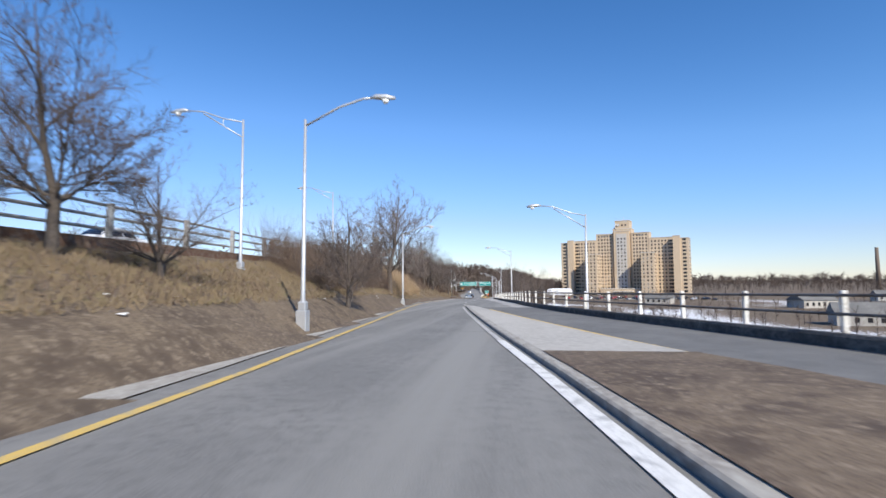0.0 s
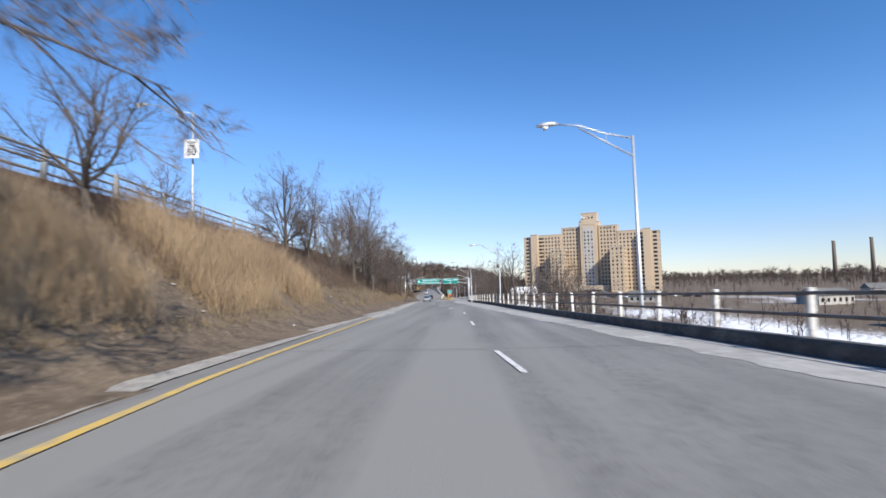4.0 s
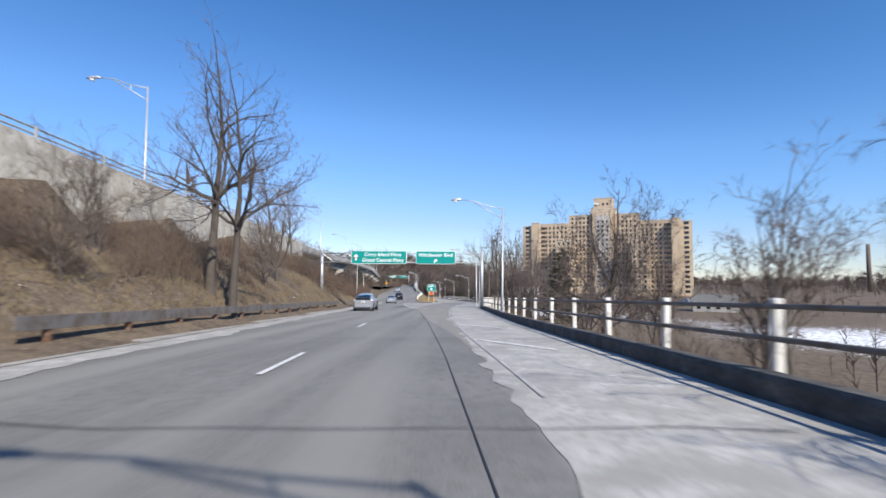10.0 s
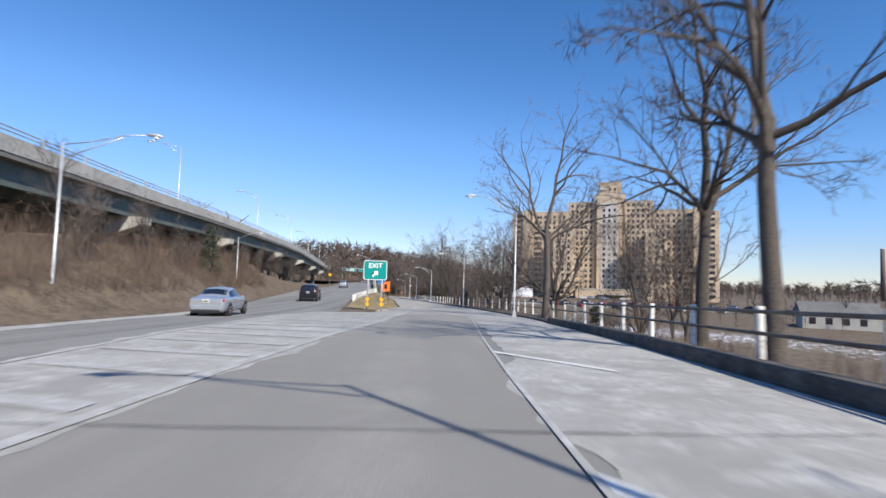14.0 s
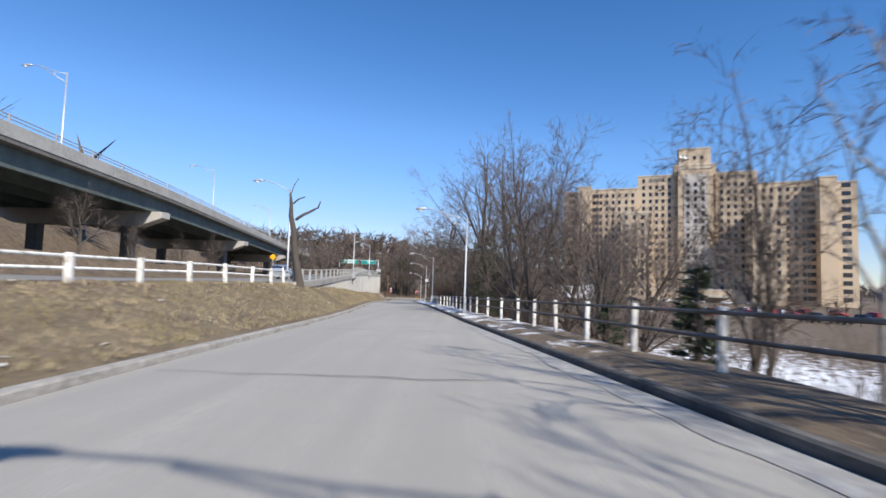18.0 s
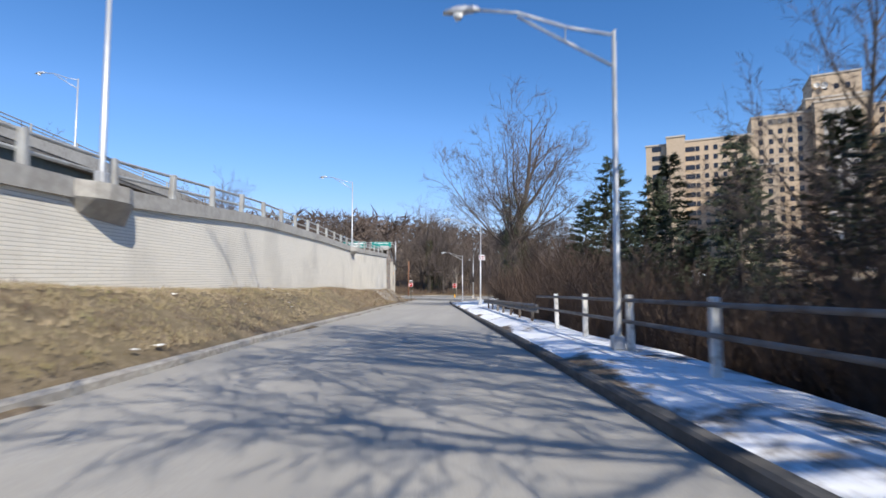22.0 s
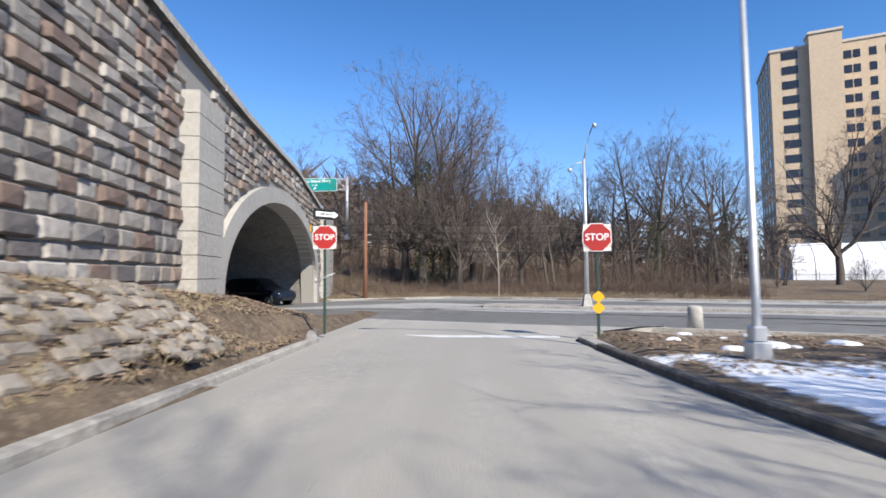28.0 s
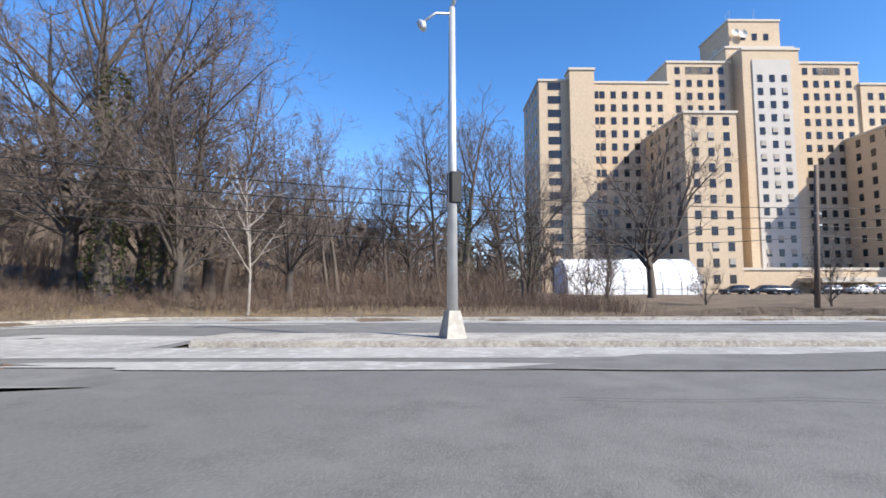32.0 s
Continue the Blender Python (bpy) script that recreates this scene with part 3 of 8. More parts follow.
# ---- paving ----
def strip(name, left, right, level, y0, y1, mat, step=4.0, lift=0.0, cols=1, label="", category="road", kind="structure"):
    """A paved strip between two lookups of x along y, at a lookup of height."""
    ys = list(np.arange(y0, y1, step)) + [y1]
    verts, faces = [], []
    for y in ys:
        for c in range(cols + 1):
            x = left(y) + (right(y) - left(y)) * c / cols
            verts.append((x, y, level(y) + lift))
    w = cols + 1
    faces = [(j * w + i, j * w + i + 1, (j + 1) * w + i + 1, (j + 1) * w + i) for j in range(len(ys) - 1) for i in range(cols)]
    return tagged(flat_mesh(name, verts, faces, mat), label, category, kind=kind)


def kerb(name, line, level, y0, y1, side, height, width, mat, label, step=2.4):
    """A raised kerb with rounded top edge along a lookup of x; side is the way from the road (+1 right)."""
    ys = list(np.arange(y0, y1, step)) + [y1]
    prof = [(0, -0.15), (0.015, height * 0.8), (0.05, height), (width - 0.04, height + 0.005), (width, height - 0.05), (width, -0.2)]
    verts = [(line(y) + side * a, y, level(y) + b) for y in ys for a, b in prof]
    w = len(prof)
    faces = []
    for j in range(len(ys) - 1):
        for i in range(w - 1):
            q = (j * w + i, (j + 1) * w + i, (j + 1) * w + i + 1, j * w + i + 1)
            faces.append(q if side < 0 else q[::-1])
    faces += [tuple(range(w)), tuple(range((len(ys) - 1) * w, len(ys) * w))]
    return tagged(flat_mesh(name, verts, faces, mat), label, "kerb", kind="structure")


ISLE = table([(-60, 20.5), (0, 13.2), (40, 9.4), (47.6, 8.45), (55.6, 7.3), (69, 5.55), (78.6, 4.4), (82, 4.1)])
ISLE_R = table([(-60, 29), (0, 18.0), (40, 13.6), (47, 12.0), (52, 10.4), (68, 7.2), (78.6, 5.2), (82, 4.5)])
strip("road", XL, XR, G, -60, 276, asphalt, cols=4, label="worn grey asphalt parkway whitened by road salt")
strip("main_road", XL, XM, lambda y: max(ZM(y), G(y)) if y < 290 else ZM(y), 276, 700, asphalt, cols=2, label="grey asphalt parkway carriageway")
strip("ramp_road", lambda y: XRL(y), XR, G, 276, 452, ramp_asphalt, cols=2, label="pale worn asphalt exit ramp")
kerb("right_kerb", XR, G, -60, 268, 1, 0.30, 0.35, dark_kerb, "dark concrete kerb under the guard rail")
kerb("ramp_right_kerb", XR, G, 268, 450, 1, 0.13, 0.2, dark_kerb, "low dark kerb along the ramp")
kerb("ramp_left_kerb", XRL, G, 280, 452, -1, 0.12, 0.22, kerb_mat, "low weathered concrete kerb along the ramp")
kerb("island_left_kerb", lambda y: ISLE(y), G, -60, 82, 1, 0.1, 0.28, kerb_mat, "weathered concrete kerb of the merging island")
strip("island", lambda y: ISLE(y) + 0.25, ISLE_R, G, 50, 80, concrete, lift=0.09, label="salt-whitened paved island between two merging roads", category="traffic island")
strip("grass_island", lambda y: ISLE(y) + 0.2, ISLE_R, lambda y: G(y) + 0.12, -60, 50, ground_mat, cols=3, label="brown grass island between two merging roads", category="traffic island")
strip("side_road", ISLE_R, XR, G, -60, 78, asphalt_dark, lift=0.012, label="darker asphalt side carriageway joining the parkway")
strip("left_shoulder", lambda y: XL(y) - 0.9, XL, G, -60, 250, kerb_mat, lift=0.02, cols=1, label="pale gritty concrete gutter strip", category="gutter")


def line(name, at, y0, y1, mat, width=0.14, level=G, label="worn white painted lane line", lift=0.016, step=3.0):
    return strip(name, lambda y: at(y) - width / 2, lambda y: at(y) + width / 2, level, y0, y1, mat, step=step, lift=lift, label=label, category="road marking")


line("yellow_edge_line", lambda y: XL(y) + 0.55, -60, 118, yellow_line, 0.15, label="faded yellow edge line beside the verge")
line("white_edge_line", lambda y: ISLE(y) - 0.2, -60, 53, white_line, 0.2, label="broad worn white edge line along the kerb")
line("worn_edge_line", lambda y: ISLE(y) - 0.2, 53, 80, faint_line, 0.14, label="nearly worn off white edge line along the kerb")
line("side_yellow_line", lambda y: ISLE_R(y) + 0.35, -60, 74, yellow_line, 0.16, label="faded yellow line beside the island", lift=0.022)
SALT = table([(30, 1.0), (100, 1.4), (140, 2.2), (170, 2.9), (215, 3.2), (232, 3.2), (250, 4.0), (268, 3.9)])
def ragged(y, k):
    """An uneven edge, for what lies loose on the road."""
    return 0.45 * noise.noise(Vector((y * 0.22, k, 0))) + 0.3 * noise.noise(Vector((y * 0.9, k, 2))) + 0.12 * noise.noise(Vector((y * 3.1, k, 4)))


strip("salt_band", lambda y: XR(y) - SALT(y) + ragged(y, 1), lambda y: XR(y), G, 30, 268, road_salt, lift=0.006, step=0.35, label="band of dried road salt along the right kerb", category="road marking")
strip("left_salt_band", XL, lambda y: XL(y) + 0.9 + ragged(y, 5), G, 118, 290, road_salt, lift=0.006, step=0.4, category="road marking", label="band of dried road salt along the left edge")
LANE = table([(82, 4.0), (100, 2.6), (125, 2.0), (160, -2.2), (199, -4.07), (215, -5.0)])
for k in range(10):
    y = 84 + 12.2 * k
    line("lane_dash", LANE, y, y + 3.0, white_line, 0.11)
GORE = table([(226, -3.6), (256, -6.9), (269, -7.4), (278, -5.9)])
GORE2 = table([(226, -3.4), (236, -3.3), (250, -2.79), (256, -2.45), (265, -1.66), (274, -0.99), (287, -0.1), (293, 0.12), (300, 0.1)])
strip("gore_salt", lambda y: GORE(y) - 0.3 + ragged(y, 8), lambda y: GORE2(y) + 0.2 + 0.7 * ragged(y, 11), G, 226, 277, road_salt, lift=0.008, step=0.35, label="salt-whitened painted gore between road and exit", category="road marking")
line("gore_left_line", lambda y: GORE(y) - 0.1, 226, 276, faint_line, 0.16, lift=0.02)
line("gore_right_line", lambda y: GORE2(y), 226, 300, faint_line, 0.18, lift=0.02)
for k in range(15):
    y = 242 + 2.25 * k
    a, b = GORE(y + 0.8) + 0.3, GORE2(y - 0.2) - 0.25
    poly_pts = [(a, y + 0.7, G(y + 0.7) + 0.02), (a, y + 1.15, G(y + 1.15) + 0.02), (b, y + 0.25, G(y + 0.25) + 0.02), (b, y - 0.2, G(y - 0.2) + 0.02)]
    tagged(flat_mesh("gore_bar", poly_pts, [(3, 2, 1, 0)], faint_line), "worn white diagonal bar in the gore", "road marking", kind="structure")
EDGE = table([(176, 0.9), (180, 0.75), (190, 0.3), (200, 0.04), (208, -0.06), (215, 0.04), (221, 0.14), (235, 0.75), (249, 1.58), (257, 2.18), (269, 3.28), (278, 3.86), (290, 4.26), (306, 5.1)])
line("shoulder_edge_line", EDGE, 180, 306, faint_line, 0.07, lift=0.02)
for k in range(10):
    y = 188.1 + 8.05 * k
    a, b = EDGE(y), min(EDGE(y) + 1.75, XR(y) - 0.5)
    tagged(flat_mesh("shoulder_bar", [(a, y, G(y) + 0.018), (a, y + 0.42, G(y + 0.42) + 0.018), (b, y - 2.4, G(y - 2.4) + 0.018), (b, y - 2.8, G(y - 2.8) + 0.018)], [(0, 3, 2, 1)], white_line), "worn white diagonal bar on the shoulder", "road marking", kind="structure")
strip("ramp_shoulder_salt", lambda y: min(max(EDGE(y) + 0.1, XR(y) - 4.0), XR(y) - 0.5) + 0.5 * ragged(y, 15), lambda y: XR(y) - 0.02, G, 268, 330, salt_grey, lift=0.008, step=0.4, label="salt-stained ramp shoulder", category="gutter")
strip("exit_lane", table([(176, 0.85), (190, -0.1), (202, -1.35), (213, -2.2), (226, -3.4), (236, -3.3), (250, -2.79), (256, -2.45), (265, -1.66), (276, -0.9)]), EDGE, G, 176, 276, exit_asphalt, lift=0.004, step=3, label="paler worn asphalt of the exit lane")
line("expansion_joint", table([(165, 0.35), (185, -0.45), (198.5, -1.21), (213, -2.25), (226, -3.5)]), 172, 226, crack_mat, 0.014, lift=0.011, label="dark longitudinal pavement joint")
rnd = random.Random(5)
for k in range(34):
    y = 55 + k * 11.3 + rnd.uniform(-3, 3)
    if y < 276:
        a, b = XL(y) + rnd.uniform(0.5, 3), XR(y) - rnd.uniform(0.5, 3)
    else:
        a, b = XRL(y) + rnd.uniform(0.2, 2), XR(y) - rnd.uniform(0.2, 2)
    pts = [(a + (b - a) * i / 9, y + rnd.uniform(-0.12, 0.12)) for i in range(10)]
    vs = [(px, py + s * rnd.uniform(0.006, 0.018), G(py) + 0.018) for px, py in pts for s in (-1, 1)]
    tagged(flat_mesh("pavement_crack", vs, [(2 * i, 2 * i + 2, 2 * i + 3, 2 * i + 1) for i in range(9)], crack_mat), "dark tar-filled crack across the pavement", "pavement crack", kind="structure")


def poly(name, pts, mat, label, category, kind="structure"):
    bm = bmesh.new()
    bm.faces.new([bm.verts.new(p) for p in pts])
    bmesh.ops.triangulate(bm, faces=bm.faces[:])
    return tagged(part(name, bm, mat), label, category, kind=kind)


def cross_poly(name, corners, z, mat, label, category="road"):
    return poly(name, [(*cross_at(u, n), z) for u, n in corners], mat, label, category)


def cross_strip(name, u0, u1, n0, n1, z, mat, label, category="road"):
    """A strip of the crossing road, which follows its bend."""
    us = [u0] + [u for u in (-60, -40, -30, -24, -18, -12, 0, 30, 90) if u0 < u < u1] + [u1]
    verts = [(*cross_at(u, n), z) for u in us for n in (n0, n1)]
    return tagged(flat_mesh(name, verts, [(2 * k, 2 * k + 2, 2 * k + 3, 2 * k + 1) for k in range(len(us) - 1)], mat), label, category, kind="structure")


# crossing road
cross_strip("cross_road_near", -110, 260, -10.6, -0.8, FLOOR, asphalt_dark, "grey asphalt boulevard, near carriageway")
cross_strip("cross_road_gap", -110, -6, -0.8, 1.4, FLOOR, asphalt_dark, "grey asphalt boulevard between the carriageways")
cross_strip("cross_road_far", -110, 260, 1.4, 9.0, FLOOR, asphalt_dark, "grey asphalt boulevard, far carriageway")
poly("ramp_apron", [(-13.0, 451.9, G(452) + 0.004), (-6.4, 451.9, G(452) + 0.004), (-5.7, 454.2, FLOOR + 0.03), (*cross_at(2.5, -10.7), FLOOR + 0.008), (*cross_at(2.5, -9.2), FLOOR + 0.008), (*cross_at(-14, -9.2), FLOOR + 0.008), (*cross_at(-14, -10.5), FLOOR + 0.008), (-14.2, 455.2, FLOOR + 0.04)], ramp_asphalt, "pale asphalt where the ramp meets the boulevard", "road")
cross_strip("near_salt_band", -40, 220, -2.5, -0.85, FLOOR + 0.008, salt_grey, "dried road salt along the median kerb", "road marking")
cross_strip("far_salt_band", -60, 220, 7.4, 8.95, FLOOR + 0.008, salt_grey, "dried road salt along the far kerb", "road marking")
cross_strip("near_edge_salt", -8, 220, -10.5, -9.4, FLOOR + 0.006, salt_grey, "dried road salt along the near kerb", "road marking")
rs = random.Random(77)
def blot(u, n, ru, rn):
    """An irregular round patch on the crossing road."""
    return [(u + ru * math.cos(a) * w, n + rn * math.sin(a) * w) for a, w in [(2 * math.pi * k / 18, rs.uniform(0.7, 1.15)) for k in range(18)]]


for u, n, ru, rn, mat, label in ((-8.5, 0.9, 2.4, 0.9, road_salt, "white salt patch beside the median nose"), (-13.0, -2.6, 5.0, 0.9, salt_grey, "streak of dried road salt on the boulevard"), (-2.0, -3.4, 6.0, 0.5, salt_grey, "streak of dried road salt on the boulevard"), (7.0, -3.0, 7.5, 1.1, asphalt_dark, "dark worn asphalt patch on the boulevard"), (-18.0, -3.4, 5.0, 0.8, asphalt, "paler asphalt patch on the boulevard"), (-9.0, -5.2, 4.0, 0.4, asphalt, "paler asphalt patch on the boulevard"), (14.0, -5.4, 6.0, 0.6, asphalt, "paler asphalt patch on the boulevard"), (-10.0, 6.4, 6.0, 0.5, salt_grey, "streak of dried road salt on the far lane"), (8.0, 6.6, 7.0, 0.5, salt_grey, "streak of dried road salt on the far lane")):
    cross_poly("road_patch", blot(u, n, ru, rn), FLOOR + 0.006 + 0.0006 * (u + 20), mat, label, "road patch")
for u, n, du, dn in ((-12.0, -5.9, 5.0, 0.2), (1.0, -6.0, 7.0, -0.3), (-7.6, 0.4, 2.4, 0.3), (-9.5, 3.2, 4.5, -0.4), (5.0, 2.6, 6.0, 0.2), (-3.0, -4.6, 0.6, 2.0), (10.0, -4.2, 2.5, 0.6)):
    line_pts = [(u + du * i / 8 + rs.uniform(-0.06, 0.06), n + dn * i / 8 + rs.uniform(-0.07, 0.07)) for i in range(9)]
    vs = [(*cross_at(a + s * 0.006, b + s * 0.008), FLOOR + 0.032) for a, b in line_pts for s in (-1, 1)]
    tagged(flat_mesh("pavement_crack", vs, [(2 * i, 2 * i + 2, 2 * i + 3, 2 * i + 1) for i in range(8)], crack_mat), "dark crack in the boulevard asphalt", "pavement crack", kind="structure")
cross_poly("gap_salt_patch", [(-16, -0.5), (-6.4, -1.4), (-6.2, 1.8), (-11, 2.4)], FLOOR + 0.0115, salt_grey, "pale salt patch in the median gap", "road marking")


def slab(name, corners, z0, z1, mat, label, category, kind="structure", bevel=0.03):
    """A low slab on a plan of corners."""
    bm = bmesh.new()
    f = bm.faces.new([bm.verts.new((x, y, z0)) for x, y in corners])
    r = bmesh.ops.extrude_face_region(bm, geom=[f])
    bmesh.ops.translate(bm, vec=(0, 0, z1 - z0), verts=[v for v in r["geom"] if isinstance(v, bmesh.types.BMVert)])
    bmesh.ops.recalc_face_normals(bm, faces=bm.faces[:])
    bmesh.ops.bevel(bm, geom=[e for e in bm.edges if all(abs(v.co.z - z1) < 1e-4 for v in e.verts)], offset=bevel, segments=2, affect="EDGES")
    return tagged(part(name, bm, mat), label, category, kind=kind)


slab("median", [cross_at(u, n) for u, n in ((-6, 0.2), (-5.6, -0.8), (200, -0.8), (200, 1.4), (-5.6, 1.4))], FLOOR - 0.1, FLOOR + 0.13, kerb_mat, "worn concrete median strip with dirt on it", "median")
slab("far_kerb", [cross_at(u, n) for u, n in ((-60, 9.0), (-12, 9.0), (220, 9.0), (220, 9.25), (-12, 9.25), (-60, 9.25))], FLOOR - 0.1, FLOOR + 0.14, kerb_mat, "weathered concrete kerb along the far side", "kerb")
slab("corner_kerb", [(-6.15, 450.0), (-6.25, 452.2), (-5.75, 453.7), (-4.7, 454.5), (-2.9, 454.9), *[cross_at(u, -10.75) for u in (3.5, 20, 120)], *[cross_at(u, -11.1) for u in (120, 20, 3.6)], (-2.9, 454.5), (-4.5, 454.1), (-5.4, 453.4), (-5.85, 452.2), (-5.8, 450.0)], FLOOR - 0.1, FLOOR + 0.2, kerb_mat, "rounded concrete corner kerb", "kerb")
slab("left_corner_kerb", [(-13.0, 451.8), (-14.0, 455.0), (-14.1, 457.5), (-15.3, 459.2), (-16.6, 459.9), (-16.6, 459.5), (-15.5, 458.9), (-14.4, 457.3), (-14.3, 455.0), (-13.3, 451.8)], FLOOR - 0.1, FLOOR + 0.2, kerb_mat, "rounded concrete corner kerb", "kerb")
poly("stop_line", [(-11.6, 453.35, FLOOR + 0.075), (-6.6, 452.85, FLOOR + 0.095), (-6.5, 453.4, FLOOR + 0.085), (-11.6, 454.05, FLOOR + 0.06)], white_line, "broad worn white stop line", "road marking")
# ---- retaining wall of white painted brick ----
COPE = table([(330, -4.25), (348, -4.05), (364, -3.65), (380, -3.38), (390, -2.8), (402, -2.68), (415, -2.75), (436, -2.55)])


def wall_run(name, y0, y1, face, bottom, top, thick, mat, parent=None, step=3.0):
    ys = list(np.arange(y0, y1, step)) + [y1]
    verts, faces = [], []
    for y in ys:
        x = face(y)
        verts += [(x, y, bottom(y)), (x, y, top(y)), (x - thick, y, top(y)), (x - thick, y, bottom(y))]
    for j in range(len(ys) - 1):
        a, b = 4 * j, 4 * j + 4
        faces += [(a + i, b + i, b + (i + 1) % 4, a + (i + 1) % 4)[::-1] for i in range(4)]
    faces += [(0, 1, 2, 3)[::-1], tuple(4 * (len(ys) - 1) + i for i in range(4))]
    return flat_mesh(name, verts, faces, mat, parent)


wall_thing = tagged(new("retaining_wall"), "long white painted brick retaining wall with concrete coping", "wall", kind="structure")
wall_run("wall_face", 340, 435.2, WEST, lambda y: land(WEST(y) + 0.3, y) - 0.6, lambda y: COPE(y) - 0.42, 0.5, white_brick, wall_thing)
wall_run("coping", 340, 435.3, lambda y: WEST(y) + 0.1, lambda y: COPE(y) - 0.42, COPE, 0.7, deck_concrete, wall_thing)
for y in (379.2, 414.9):
    # a corbel under the lamp: a swelling of the coping with a slanting underside
    bm = bmesh.new()
    x, zt = WEST(y), COPE(y) - 0.03
    rows_c = [[bm.verts.new((x - 0.2 + (0.72 * w if k else 0.1), y + d, z)) for d, w in ((-1.0, 0.45), (-0.6, 0.85), (-0.3, 1.0), (0.3, 1.0), (0.6, 0.85), (1.0, 0.45))] for k, z in ((1, zt), (1, zt - 0.36), (0, zt - 0.86))]
    for a, b in zip(rows_c, rows_c[1:]):
        for k in range(5):
            bm.faces.new((a[k], b[k], b[k + 1], a[k + 1]))
    back = [bm.verts.new((x - 0.3, y - 1.0, zt)), bm.verts.new((x - 0.3, y + 1.0, zt))]
    bm.faces.new([*rows_c[0], back[1], back[0]])
    part("lamp_bracket", bm, deck_concrete, wall_thing)

# ---- stone bridge over the crossing road ----
FD = Vector((-6.6, 46.0)).normalized()
FO = Vector((-14.1, 435.0))
FNV = Vector((FD.y, -FD.x))              # out of the face, towards the ramp
AC, AZ, AW, AR = 29.3, -8.6, 9.7, 4.05   # arch: centre along the face, springing level, half width, rise


def face_at(s, z, out=0.0):
    p = FO + FD * s + FNV * out
    return (p.x, p.y, z)


BTOP = table([(0, -2.0), (2, -1.55), (6, -1.5), (14, -1.9), (22, -2.2), (32, -2.2), (37, -2.65), (42, -3.1), (47, -3.4)])


def arch_z(s, grow=0.0):
    d = abs(s - AC) / (AW + grow)
    return AZ + (AR + grow) * math.sqrt(max(0.0, 1 - d * d)) if d < 1 else -99


bridge = tagged(new("stone_bridge"), "stone-faced arch bridge with pale concrete arch ring", "bridge", kind="structure")
verts, faces = [], []
ss = [0.5 * k for k in range(95)]
ss = sorted(set(ss + [AC - AW, AC + AW, AC - AW - 0.01, AC + AW + 0.01]))
for s in ss:
    lo = arch_z(s)
    if lo < AZ:
        lo = -11.0
    verts += [face_at(s, lo, -0.08), face_at(s, BTOP(s), -0.08), face_at(s, BTOP(s), -0.9), face_at(s, lo, -0.9)]
for j in range(len(ss) - 1):
    a, b = 4 * j, 4 * j + 4
    faces += [(a + i, a + (i + 1) % 4, b + (i + 1) % 4, b + i) for i in range(4)]
flat_mesh("backing_wall", verts, faces, mortar_mat, bridge)
# arch ring and barrel
bm = bmesh.new()
N = 40
inner = [(AC - AW * math.cos(math.pi * k / N), AZ + AR * math.sin(math.pi * k / N)) for k in range(N + 1)]
outer = [(AC - (AW + 0.95) * math.cos(math.pi * k / N), AZ + (AR + 0.7) * math.sin(math.pi * k / N)) for k in range(N + 1)]
inner = [(inner[0][0], -10.0)] + inner + [(inner[-1][0], -10.0)]
outer = [(outer[0][0], -10.0)] + outer + [(outer[-1][0], -10.0)]
rows = [[bm.verts.new(face_at(s, z, o)) for s, z in ring] for ring, o in ((outer, -0.05), (outer, 0.16), (inner, 0.16), (inner, -0.9))]
for a, b in zip(rows, rows[1:]):
    for k in range(len(a) - 1):
        bm.faces.new((a[k], a[k + 1], b[k + 1], b[k]))
part("arch_ring", bm, concrete, bridge, "pale concrete arch ring")
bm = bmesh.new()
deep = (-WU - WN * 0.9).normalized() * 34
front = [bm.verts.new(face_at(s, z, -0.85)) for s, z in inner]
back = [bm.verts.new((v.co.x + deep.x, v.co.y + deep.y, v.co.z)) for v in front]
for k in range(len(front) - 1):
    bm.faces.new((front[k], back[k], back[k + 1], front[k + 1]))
# the tunnel's inner shade is painted into this darker concrete
part("vault", bm, shade_concrete, bridge, "concrete vault with the shade inside painted dark")
# pilasters and coping
for s0, s1, zt in ((16.6, 18.6, -3.0), (41.6, 46.3, -2.9)):
    bm = bmesh.new()
    for z in np.arange(-10.6, zt - 0.3, 0.62):
        q = [face_at(s0 + 0.02, z, 0.42), face_at(s1 - 0.02, z, 0.42), face_at(s1 - 0.02, z, -0.9), face_at(s0 + 0.02, z, -0.9)]
        h = min(0.6, zt - z)
        lo, hi = [bm.verts.new(p) for p in q], [bm.verts.new((p[0], p[1], p[2] + h)) for p in q]
        bm.faces.new(hi)
        for i in range(4):
            bm.faces.new((lo[i], lo[(i + 1) % 4], hi[(i + 1) % 4], hi[i]))
    part("pilaster", bm, concrete, bridge, "pale coursed stone pilaster")
bm = bmesh.new()
for a, b in zip(ss, ss[1:]):
    if b - a > 0.1:
        q = [face_at(a + 0.02, BTOP(a), 0.14), face_at(b - 0.02, BTOP(b), 0.14), face_at(b - 0.02, BTOP(b), -1.0), face_at(a + 0.02, BTOP(a), -1.0)]
        lo, hi = [bm.verts.new(p) for p in q], [bm.verts.new((p[0], p[1], p[2] + 0.22)) for p in q]
        bm.faces.new(hi)
        for i in range(4):
            bm.faces.new((lo[i], lo[(i + 1) % 4], hi[(i + 1) % 4], hi[i]))
part("coping", bm, concrete, bridge, "pale stone coping")
mk = thing("arch_marker", "small yellow marker plate fixed on the bridge arch", "road sign", at=face_at(36.0, -5.0, 0.2), turn=math.degrees(math.atan2(FD.y, FD.x)))
bm = bmesh.new()
box(bm, -0.16, 0.16, -0.02, 0.02, -0.24, 0.24, 0.01)
part("panel", bm, sign_yellow, mk)
bm = bmesh.new()
